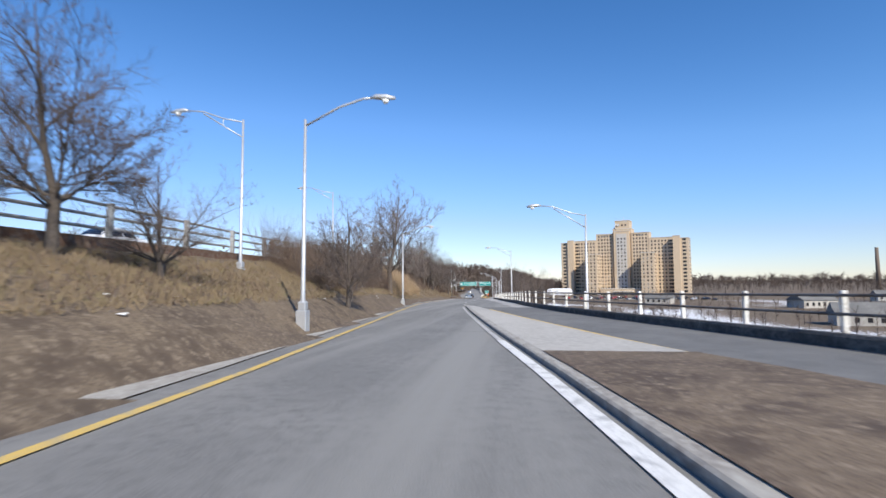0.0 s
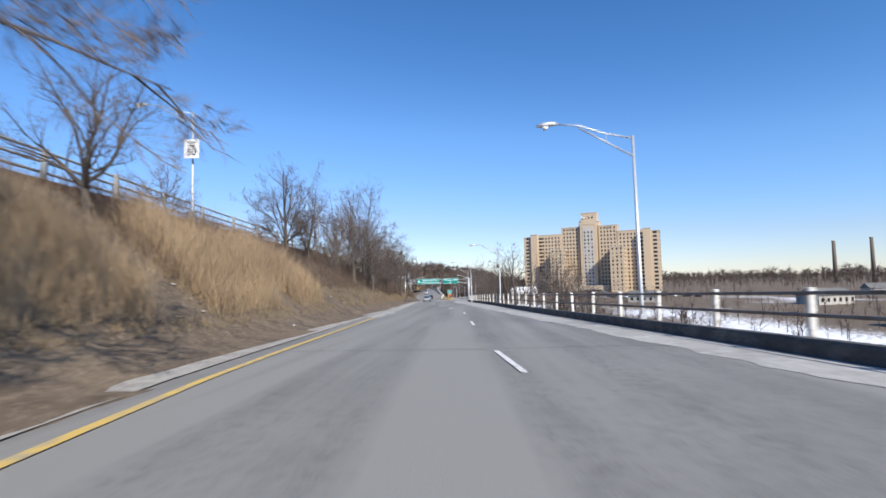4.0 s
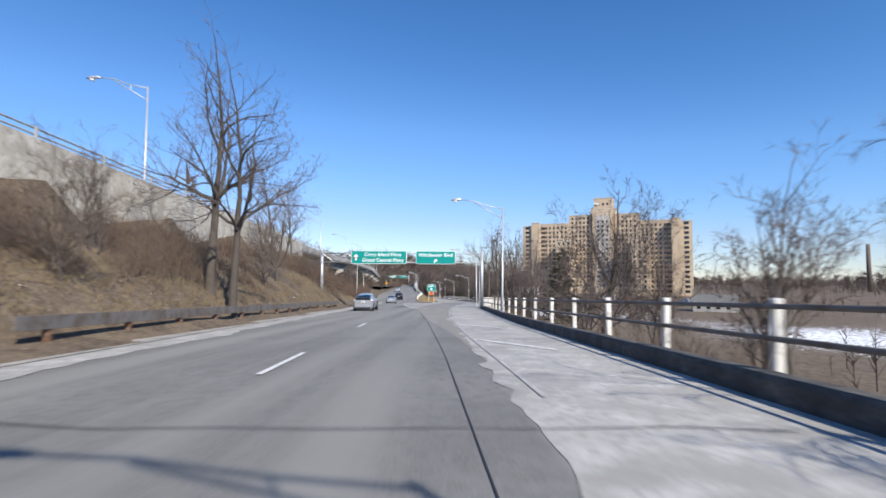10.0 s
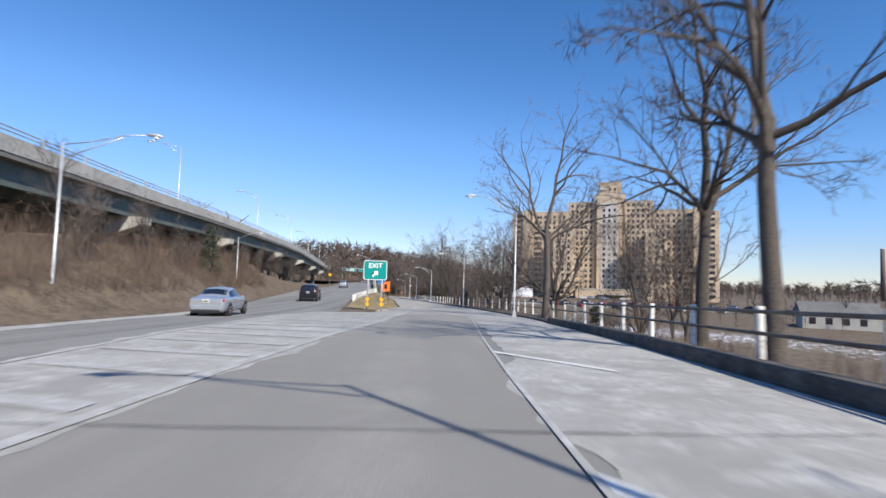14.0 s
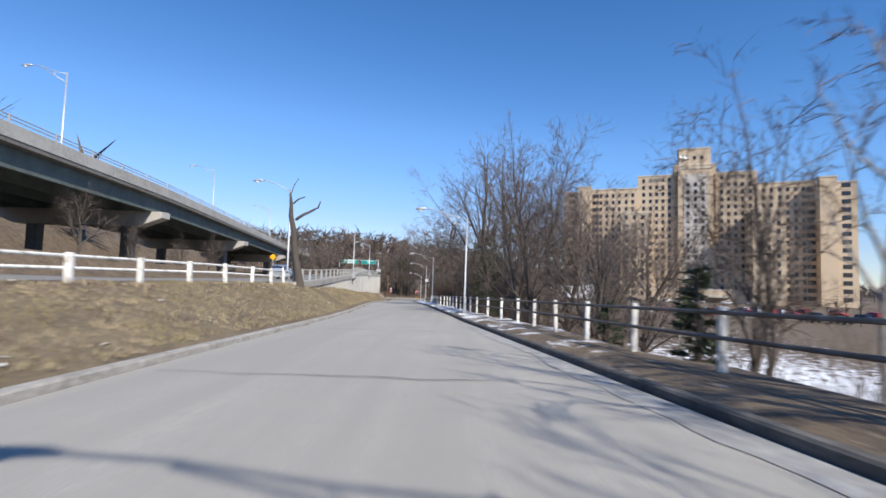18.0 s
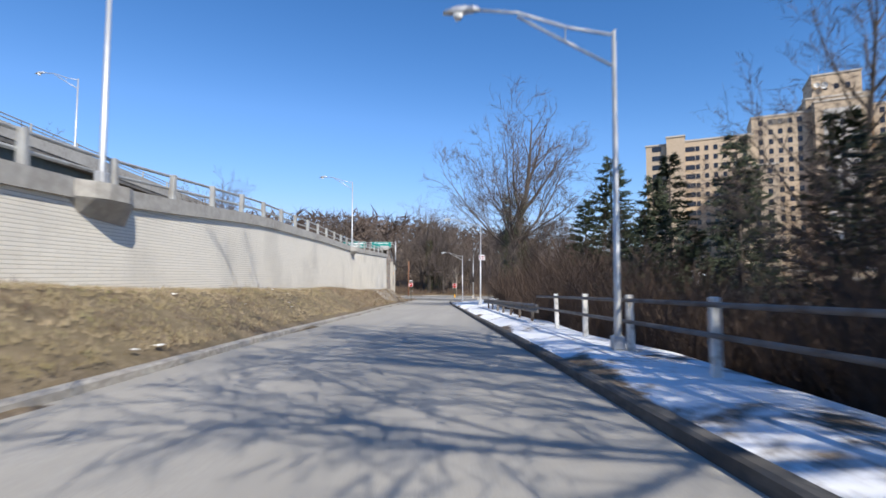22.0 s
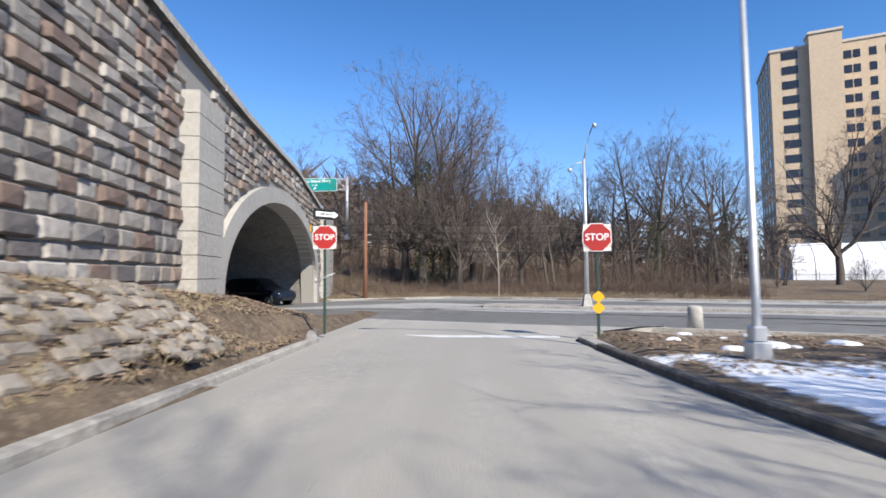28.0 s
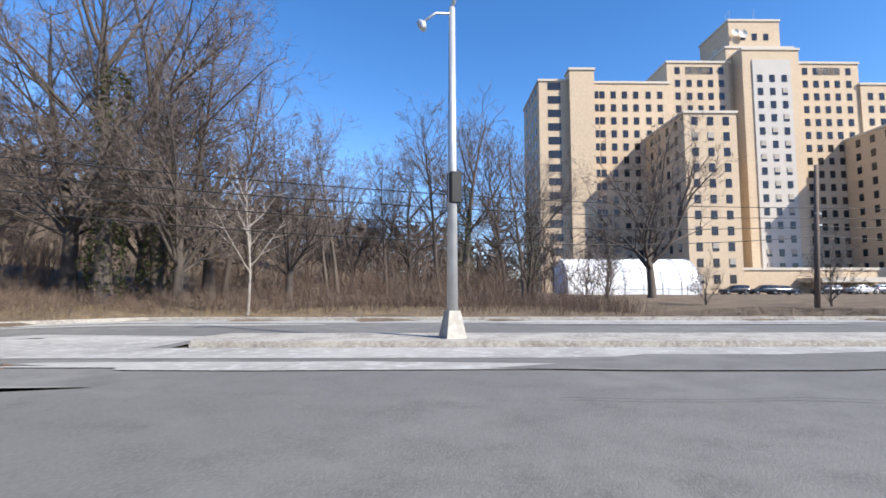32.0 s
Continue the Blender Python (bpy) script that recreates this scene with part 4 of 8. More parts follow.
box(bm, -0.1, 0.1, -0.026, -0.018, -0.03, 0.03)
part("bar", bm, sign_black, mk)
# deck over the vault and the embankment behind it
poly("bridge_deck", [face_at(0, -3.0, -0.9), face_at(47, -3.6, -0.9), (-60, 497, -3.6), (-55, 440, -3.0)], asphalt, "asphalt bridge deck", "road")
slab("far_abutment", [face_at(40.5, 0, -1.0)[:2], face_at(46, 0, -1.0)[:2], (-62, 498), (-58, 492)], -10.4, -3.7, deck_concrete, "stained concrete abutment", "abutment")


# ---- upper highway: deck, edge wall, viaduct ----
strip("upper_road", lambda y: XH(y) - 17, lambda y: XH(y) - 0.3, ZH, -60, 440, asphalt, cols=2, step=6, label="asphalt of the raised highway", category="road")
edge_wall = tagged(new("highway_edge_wall"), "stained concrete wall holding the raised highway", "wall", kind="structure")
wall_run("wall_face", 146, 243, XH, lambda y: ZH(y) - 3.4, lambda y: ZH(y) + 0.75, 0.45, edge_cream, edge_wall, 4)
wall_run("edge_beam", -60, 146, XH, lambda y: ZH(y) - 0.7, lambda y: ZH(y) + 0.1, 0.5, rust, edge_wall, 4)
viaduct = tagged(new("viaduct"), "long highway viaduct on concrete hammerhead piers", "viaduct", kind="structure")
wall_run("parapet", 243, 440, XH, lambda y: ZH(y) - 0.25, lambda y: ZH(y) + 0.65, 0.4, deck_concrete, viaduct, 4)
# slab in the darkened concrete: the shade below it is painted in
wall_run("deck_slab", 243, 440, lambda y: XH(y) - 0.05, lambda y: ZH(y) - 0.55, lambda y: ZH(y) - 0.02, 17, shade_concrete, viaduct, 6)
for k in range(5):
    wall_run("girder", 243, 440, lambda y: XH(y) - 0.7 - 3.7 * k, lambda y: ZH(y) - 1.95, lambda y: ZH(y) - 0.55, 0.3, steel_green, viaduct, 6)
for y in (264, 284, 305, 332, 359, 386, 413):
    x, zt = XH(y), ZH(y) - 1.95
    gz = land(x - 5, y) - 0.5
    bm = bmesh.new()
    prof = [(0.4, zt), (-16.6, zt), (-16.6, zt - 0.6), (-14.2, zt - 1.5), (-2.0, zt - 1.5), (0.4, zt - 0.6)]
    f = [bm.verts.new((x + a, y - 0.7, z)) for a, z in prof]
    b = [bm.verts.new((x + a, y + 0.7, z)) for a, z in prof]
    bm.faces.new(f)
    bm.faces.new(b[::-1])
    for i in range(6):
        bm.faces.new((f[i], b[i], b[(i + 1) % 6], f[(i + 1) % 6]))
    part("pier_cap", bm, concrete, viaduct)
    # columns darkened as well, to paint the shade under the deck
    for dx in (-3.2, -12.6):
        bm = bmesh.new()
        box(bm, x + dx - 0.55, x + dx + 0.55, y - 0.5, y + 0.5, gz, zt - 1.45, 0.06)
        part("pier_column", bm, shade_concrete, viaduct)


# ---- guard rails ----
def rail_run(name, line, level, y0, y1, gap, post_mat, bar_mat, label, heights=(0.95, 0.55), post_h=1.05, post_w=0.12, bar_r=0.04, category="guard rail"):
    """A run of posts with round bars, along a lookup of x."""
    run = tagged(new(name), label, category)
    me = None
    y, k = y0, 0
    while y <= y1 + 0.01:
        if me is None:
            bm = bmesh.new()
            box(bm, -post_w / 2, post_w / 2, -post_w / 2, post_w / 2, -0.3, post_h, 0.015)
            post = part("post", bm, post_mat, run)
            me = post.data
        else:
            post = new("post", me)
            post.parent = run
        post.matrix_basis = pose(line(y), y, level(y) + 0.05, rnd.uniform(-1.5, 1.5), rnd.uniform(-2, 2), rnd.uniform(-8, 8))
        y += gap
    for h in heights:
        bm = bmesh.new()
        ys = list(np.arange(y0 - 0.6, y1 + 0.6, gap * 2)) + [y1 + 0.6]
        tube(bm, [(line(v) - post_w * 0.5 - bar_r * 0.6, v, level(v) + 0.05 + h) for v in ys], bar_r, 6)
        part("bar", bm, bar_mat, run)
    return run


rail_run("guard_rail", XRAIL, lambda y: G(y) + 0.1, 40, 266, 3.05, rail_white, rail_grey, "long roadside guard rail with white posts and dark bars")
rail_run("ramp_guard_rail", XRAIL, lambda y: G(y) + 0.05, 268, 386, 2.9, rail_white, rail_grey, "ramp guard rail with white posts and dark bars")
end_rail = rail_run("end_guard_rail", XRAIL, lambda y: G(y) + 0.02, 388, 407, 2.9, rail_grey, rail_grey, "end of the ramp guard rail with a dark steel beam", (), 0.72, 0.12)
rail_run("wall_rail", lambda y: WEST(y) - 0.3, lambda y: COPE(y) - 0.06, 341, 435, 2.8, rail_light, rail_light, "pale steel railing on the retaining wall", (0.78, 0.4), 0.82, 0.16, 0.045, "railing")
rail_run("gore_rail", lambda y: XM(y) + 0.5, lambda y: ZM(y), 296, 339, 2.8, rail_white, rail_white, "white painted post and bar fence beside the road", (0.6, 0.3), 0.68, 0.15, 0.05)
rail_run("highway_rail", lambda y: XH(y) - 0.2, lambda y: ZH(y) + 0.1, 20, 144, 4.2, rail_light, rail_light, "pale steel railing of the raised highway", (0.95, 0.6, 0.25), 1.0, 0.16, 0.05, "railing")
rail_run("wall_top_rail", lambda y: XH(y) - 0.2, lambda y: ZH(y) + 0.7, 146, 440, 4.2, rail_light, rail_light, "thin steel railing on the highway parapet", (0.45, 0.22), 0.5, 0.1, 0.04, "railing")
low = rail_run("low_guard_rail", lambda y: XL(y) - 1.3, lambda y: G(y) + 0.1, 185, 226, 3.2, rust, rust, "low rusted roadside barrier", (), 0.6, 0.14)


def steel_beam(run, line, level, y0, y1, z, mat):
    """A folded steel beam with two ridges, along a lookup of x, in sheets of about 4 m."""
    prof = [(0.0, 0.155), (-0.02, 0.15), (-0.075, 0.105), (-0.075, 0.06), (-0.01, 0.02), (-0.01, -0.02), (-0.075, -0.06), (-0.075, -0.105), (-0.02, -0.15), (0.0, -0.155), (0.012, -0.15), (0.012, 0.15)]
    y = y0
    while y < y1 - 0.5:
        e = min(y + 4.0, y1)
        ys = list(np.linspace(y, e, 4))
        verts = [(line(v) - 0.07 + a, v, level(v) + z + b) for v in ys for a, b in prof]
        w = len(prof)
        faces = [(j * w + i, (j + 1) * w + i, (j + 1) * w + (i + 1) % w, j * w + (i + 1) % w) for j in range(3) for i in range(w)]
        flat_mesh("beam", verts, faces + [tuple(range(w)), tuple(range(3 * w, 4 * w))[::-1]], mat, run)
        y = e


steel_beam(end_rail, XRAIL, lambda y: G(y) + 0.02, 386.5, 408.5, 0.6, rail_grey)
steel_beam(low, lambda y: XL(y) - 1.15, lambda y: G(y) + 0.1, 184, 227, 0.5, rail_grey)


# ---- street lamps ----
def street_lamp(h, arm, truss, mat=galvanised, foot=0.25):
    """A tapered pole with a bracket arm towards +x (truss: two bars with struts) and a cobra head."""
    lamp = thing("street_lamp", "galvanised street lamp pole with a bracket arm", "street lamp", "street lamps along the road")
    bm = bmesh.new()
    tube(bm, [(0, 0, -0.2), (0, 0, 0.02), (0, 0, h)], [0.082, 0.072, 0.042], 10)
    part("pole", bm, mat, lamp)
    bm = bmesh.new()
    box(bm, -0.16, 0.16, -0.16, 0.16, -foot, 0.06, 0.02)
    box(bm, -0.12, 0.12, -0.12, 0.12, 0.05, 0.32, 0.03)
    part("base", bm, mat, lamp)
    bm = bmesh.new()
    top, tip = h - 0.08, h + 0.62
    if truss:
        up = [(0.05, 0, top), (arm * 0.35, 0, top + 0.18), (arm * 0.7, 0, tip - 0.2), (arm, 0, tip - 0.12)]
        lo = [(0.05, 0, top - 0.62), (arm * 0.35, 0, top - 0.12), (arm * 0.7, 0, tip - 0.28)]
        tube(bm, up, 0.028, 6)
        tube(bm, lo, 0.028, 6)
        tube(bm, [up[1], lo[1]], 0.016, 5)
    else:
        tube(bm, [(0.05, 0, top - 0.1), (arm * 0.5, 0, top + 0.4), (arm * 0.85, 0, top + 0.62), (arm, 0, top + 0.64)], 0.035, 6)
        tip = top + 0.76
    part("arm", bm, mat, lamp)
    bm = bmesh.new()
    tube(bm, [(arm - 0.08, 0, tip - 0.12), (arm + 0.1, 0, tip - 0.1), (arm + 0.42, 0, tip - 0.13), (arm + 0.68, 0, tip - 0.17)], [0.035, 0.085, 0.10, 0.04], 8)
    head = part("lamp_head", bm, mat, lamp)
    bm = bmesh.new()
    tube(bm, [(arm + 0.38, 0, tip - 0.31), (arm + 0.38, 0, tip - 0.22)], [0.06, 0.12], 8)
    part("glass", bm, lens_mat, head)
    return lamp


def lamps(proto, spots):
    first = True
    for x, y, z, turn in spots:
        m = pose(x, y, z, rnd.uniform(-0.4, 0.4), rnd.uniform(-0.5, 0.5), turn)
        if first:
            proto.matrix_basis = m
            first = False
        else:
            copy_thing(proto, m)


lamps(street_lamp(6.0, 2.6, True), [(XRAIL(24) + 0.4, 24, G(24) + 0.1, 180), (XRAIL(143) + 0.35, 143, G(143) + 0.1, 180), (3.45, 170.6, G(170.6) + 0.1, 180)])
lamps(street_lamp(5.5, 2.4, True), [(11.76, 67.6, G(67.6) - 0.2, 180)])
lamps(street_lamp(6.45, 2.6, True), [(XRAIL(105.7) + 0.2, 105.7, G(105.7) + 0.1, 180)])
lamps(street_lamp(6.95, 2.7, True), [(3.35, 206.4, G(206.4) + 0.1, 180), (3.95, 240.4, G(240.4) + 0.1, 180)])
lamps(street_lamp(7.65, 2.9, True), [(6.8, 275.3, -3.9, 180)])
lamps(street_lamp(6.15, 2.7, True), [(6.2, 305.5, -4.8, 180), (3.1, 341.4, G(341) + 0.05, 180)])
lamps(street_lamp(6.3, 2.7, True), [(0.27, 378.3, G(378.3) + 0.05, 180)])
lamps(street_lamp(7.2, 2.9, True), [(-1.9, 415.4, -7.9, 180)])
lamps(street_lamp(7.0, 2.7, True), [(-4.3, 447.6, -9.3, 180)])
lamps(street_lamp(7.2, 3.7, True), [(-16.0, 264.4, -3.1, 0)])
lamps(street_lamp(5.8, 2.1, False, foot=0.7), [(1.65, 54.6, 3.4, 0)])
lamps(street_lamp(6.3, 2.1, False), [(-20.5, 300, -3.6, 0), (-9.6, 345.5, -3.7, 180)])
lamps(street_lamp(6.1, 2.5, True, foot=0.8), [(-2.95, 59.2, 4.8, 180)])
lamps(street_lamp(6.0, 2.1, False, foot=0.3), [(-1.5, 83.3, 2.5, 0)])
lamps(street_lamp(5.6, 2.6, True), [(XH(y) - 0.25, y, ZH(y) + 0.3, 180) for y in (143, 200, 231.5, 260, 291, 318, 344, 373, 402)] + [(XH(82.6) + 0.7, 82.6, ZH(82.6) + 0.3, 180), (XH(114.4) + 0.35, 114.4, ZH(114.4) + 0.3, 180), (-14.1, 171.6, ZH(171) + 0.3, 180)])
lamps(street_lamp(6.2, 2.5, True), [(-10.9, 379.2, COPE(379) - 0.02, 180), (-13.95, 414.9, COPE(415) - 0.02, 180)])

# ---- hospital tower block ----
BU, BNV = Vector((0.9207, -0.3903)), Vector((0.3903, 0.9207))
BO = Vector((59.6, 551.5))
BZ = -10.6


def bld(a, n, z):
    p = BO + BU * a + BNV * n
    return (p.x, p.y, z)


building = thing("hospital_building", "tall buff brick hospital tower block with stepped wings", "building")


def block(name, a0, a1, n0, n1, z0, z1, mat, cap=True, parent=building):
    bm = bmesh.new()
    q = [(a0, n0), (a1, n0), (a1, n1), (a0, n1)]
    lo, hi = [bm.verts.new(bld(a, n, z0)) for a, n in q], [bm.verts.new(bld(a, n, z1)) for a, n in q]
    bm.faces.new(hi)
    bm.faces.new(lo[::-1])
    for i in range(4):
        bm.faces.new((lo[i], lo[(i + 1) % 4], hi[(i + 1) % 4], hi[i]))
    ob = part(name, bm, mat, parent)
    if cap:
        bm = bmesh.new()
        e = 0.25
        q = [(a0 - e, n0 - e), (a1 + e, n0 - e), (a1 + e, n1 + e), (a0 - e, n1 + e)]
        lo, hi = [bm.verts.new(bld(a, n, z1 - 0.1)) for a, n in q], [bm.verts.new(bld(a, n, z1 + 0.45)) for a, n in q]
        bm.faces.new(hi)
        bm.faces.new(lo[::-1])
        for i in range(4):
            bm.faces.new((lo[i], lo[(i + 1) % 4], hi[(i + 1) % 4], hi[i]))
        part("coping", bm, coping_mat, ob)
    return ob


MID = 57.5
for s in (-1, 1):
    f = lambda d0, d1: sorted((MID + s * d0, MID + s * d1))
    block("end_wing", *f(45.0, 57.5), 0, 20, BZ, 40.9, buff_brick)
    block("stair_bay", *f(44.8, 50.6), -1.6, 2, BZ, 43.0, buff_brick)
    block("outer_wing", *f(24, 45.2), 5, 19, BZ, 42.6, buff_brick)
    block("inner_wing", *f(8.5, 24.2), 5.5, 20, BZ, 48.2, buff_brick)
    block("front_wing", *f(19.4, 30.4), -14, 5.4, BZ, 28.2, buff_brick)
block("tower", MID - 6.6, MID + 6.6, 8, 22, BZ, 60.6, buff_brick)
block("tower_shoulder", MID - 8.6, MID + 8.6, 6.5, 21, BZ, 52.6, buff_brick)
block("tower_bay", MID - 7.0, MID + 7.0, 2.5, 8, BZ, 50.2, buff_brick)
block("bay_panel", MID - 4.7, MID + 4.7, 2.25, 2.6, BZ + 6, 47.6, pale_panel, False)
block("entrance_block", MID - 18, MID + 18, -9, 3, BZ, BZ + 6.4, buff_brick)
block("entrance_canopy", MID - 5, MID + 12, -16, -8, BZ + 3.6, BZ + 4.6, coping_mat, False)

win_bm = bmesh.new()
q = [(-0.62, -0.06, 0), (0.62, -0.06, 0), (0.62, -0.06, 1.75), (-0.62, -0.06, 1.75)]
box(win_bm, -0.62, 0.62, -0.05, 0.05, 0, 1.75)
win_proto = part("window", win_bm, window_dark, building)
win_wide_bm = bmesh.new()
box(win_wide_bm, -1.5, 1.5, -0.05, 0.05, 0, 1.75)
win_wide = part("window", win_wide_bm, window_dark, building)
sill_bm = bmesh.new()
box(sill_bm, -0.75, 0.75, -0.16, 0.05, -0.16, 0.0)
sill_proto = part("window_sill", sill_bm, coping_mat, win_proto)
blind_bm = bmesh.new()
box(blind_bm, -0.6, 0.6, -0.075, -0.055, 0.55, 1.74)
blind_me = part("blind", blind_bm, window_shade, win_proto).data
wins = 0
rest_v, rest_f = [], []
FACE_TURN = math.degrees(math.atan2(BU.y, BU.x))


def window(a, n, z, turn=0.0, proto=None):
    global wins
    m = pose(*bld(a, n, z), 0, 0, FACE_TURN + turn)
    proto = proto or win_proto
    wins += 1
    if wins == 1:
        proto.matrix_basis = m
        return
    if wins < 290:
        o = new("window", proto.data)
        o.parent, o.matrix_basis = building, m
        if proto is win_proto and rnd.random() < 0.3:
            b = new("blind", blind_me)
            b.parent = o
        return
    w = 0.62 if proto is win_proto else 1.5
    k = len(rest_v)
    for x, y, zz in ((-w, -0.05, 0), (w, -0.05, 0), (w, -0.05, 1.75), (-w, -0.05, 1.75), (-w, 0.05, 0), (w, 0.05, 0), (w, 0.05, 1.75), (-w, 0.05, 1.75)):
        rest_v.append(tuple(m @ Vector((x, y, zz))))
    rest_f.extend([(k, k + 1, k + 2, k + 3), (k + 1, k + 5, k + 6, k + 2), (k + 4, k, k + 3, k + 7), (k + 3, k + 2, k + 6, k + 7)])


FLOORS = [BZ + 3.4 + 3.28 * k for k in range(19)]
for z in FLOORS[1:]:
    for a in (MID - 3.0, MID, MID + 3.0):
        if z < 45:
            window(a, 2.2, z)
for s in (-1, 1):
    for z in FLOORS:
        if z < 26:
            for d in (21.6, 24.9, 28.2):
                window(MID + s * d, -14.04, z)
for s in (-1, 1):
    for z in FLOORS:
        if z < 46:
            for d in (10.6, 13.3, 16.0, 18.7, 21.6):
                if not (z < 27 and d > 19):
                    window(MID + s * d, 5.46, z)
        if z < 40.5:
            for d in (32.4, 35.2, 38.0, 40.8):
                window(MID + s * d, 4.96, z)
            if z > 28:
                for d in (26.4, 29.3):
                    window(MID + s * d, 4.96, z)
        if z < 39:
            window(MID + s * 53.9, -0.04, z, 0, win_wide)
            window(MID + s * 43.2, 4.96, z, 0, win_wide)
            for n in (4, 8, 12, 16):
                window(MID + s * 57.54, n, z, 90 * s)
        if z < 26:
            for n in (-10.5, -6.5, -2.5, 1.5):
                window(MID + s * 30.44, n, z, 90 * s)
                window(MID + s * 19.36, n, z, -90 * s)
for a in (MID - 3, MID, MID + 3):
    window(a, 7.96, 55.5)
tagged(flat_mesh("glazing", rest_v, rest_f, window_dark, building), "", "", kind="stuff")


# ---- bare trees ----
class Wood:
    """Collects round tapering limbs into one mesh."""

    def __init__(self):
        self.v, self.f = [], []

    def limb(self, pts, radii, sides):
        base = len(self.v)
        n = len(pts)
        for i, p in enumerate(pts):
            way = (pts[min(i + 1, n - 1)] - pts[max(i - 1, 0)]).normalized()
            side = way.orthogonal().normalized()
            up = side.cross(way)
            if i == n - 1 and radii[i] < 0.006:
                self.v.append(tuple(p))
                continue
            for k in range(sides):
                a = 2 * math.pi * k / sides
                self.v.append(tuple(p + (side * math.cos(a) + up * math.sin(a)) * radii[i]))
        tip = radii[-1] < 0.006
        for i in range(n - 1):
            a, b = base + i * sides, base + (i + 1) * sides
            for k in range(sides):
                k2 = (k + 1) % sides
                if i == n - 2 and tip:
                    self.f.append((a + k, a + k2, b))
                else:
                    self.f.append((a + k, a + k2, b + k2, b + k))


def bent(rng, start, way, length, n, lift, wander):
    """A crooked line of n steps that bends upwards by lift."""
    pts, p, d = [start], start.copy(), way.normalized()
    for _ in range(n):
        d = (d + Vector((rng.uniform(-1, 1), rng.uniform(-1, 1), rng.uniform(-1, 1))) * wander + Vector((0, 0, lift))).normalized()
        p = p + d * (length / n)
        pts.append(p)
    return pts


def along(pts, t):
    k = min(len(pts) - 2, int(t * (len(pts) - 1)))
    f = t * (len(pts) - 1) - k
    return pts[k].lerp(pts[k + 1], f), (pts[k + 1] - pts[k]).normalized()


def turned_off(rng, way, degrees):
    """A way at about so many degrees from the given one, on a chance side."""
    side = way.orthogonal().normalized()
    side.rotate(Matrix.Rotation(rng.uniform(0, 2 * math.pi), 3, way))
    a = radians(degrees)
    return way * math.cos(a) + side * math.sin(a)


class Twigs:
    """Collects fine flat-tapering twigs into one mesh."""

    def __init__(self):
        self.v, self.f = [], []

    def add(self, p, mid, tip, w):
        side = (tip - p).orthogonal().normalized()
        side.rotate(Matrix.Rotation(w * 9000 % 6.28, 3, (tip - p).normalized()))
        k = len(self.v)
        self.v += [tuple(p + side * w), tuple(p - side * w), tuple(mid + side * w * 0.7), tuple(mid - side * w * 0.7), tuple(tip)]
        self.f += [(k, k + 1, k + 3, k + 2), (k + 2, k + 3, k + 4)]

    def shoot(self, p, tip, w, turn):
        side = (tip - p).orthogonal().normalized()
        side.rotate(Matrix.Rotation(turn, 3, (tip - p).normalized()))
        k = len(self.v)
        self.v += [tuple(p + side * w), tuple(p - side * w), tuple(tip)]
        self.f.append((k, k + 1, k + 2))


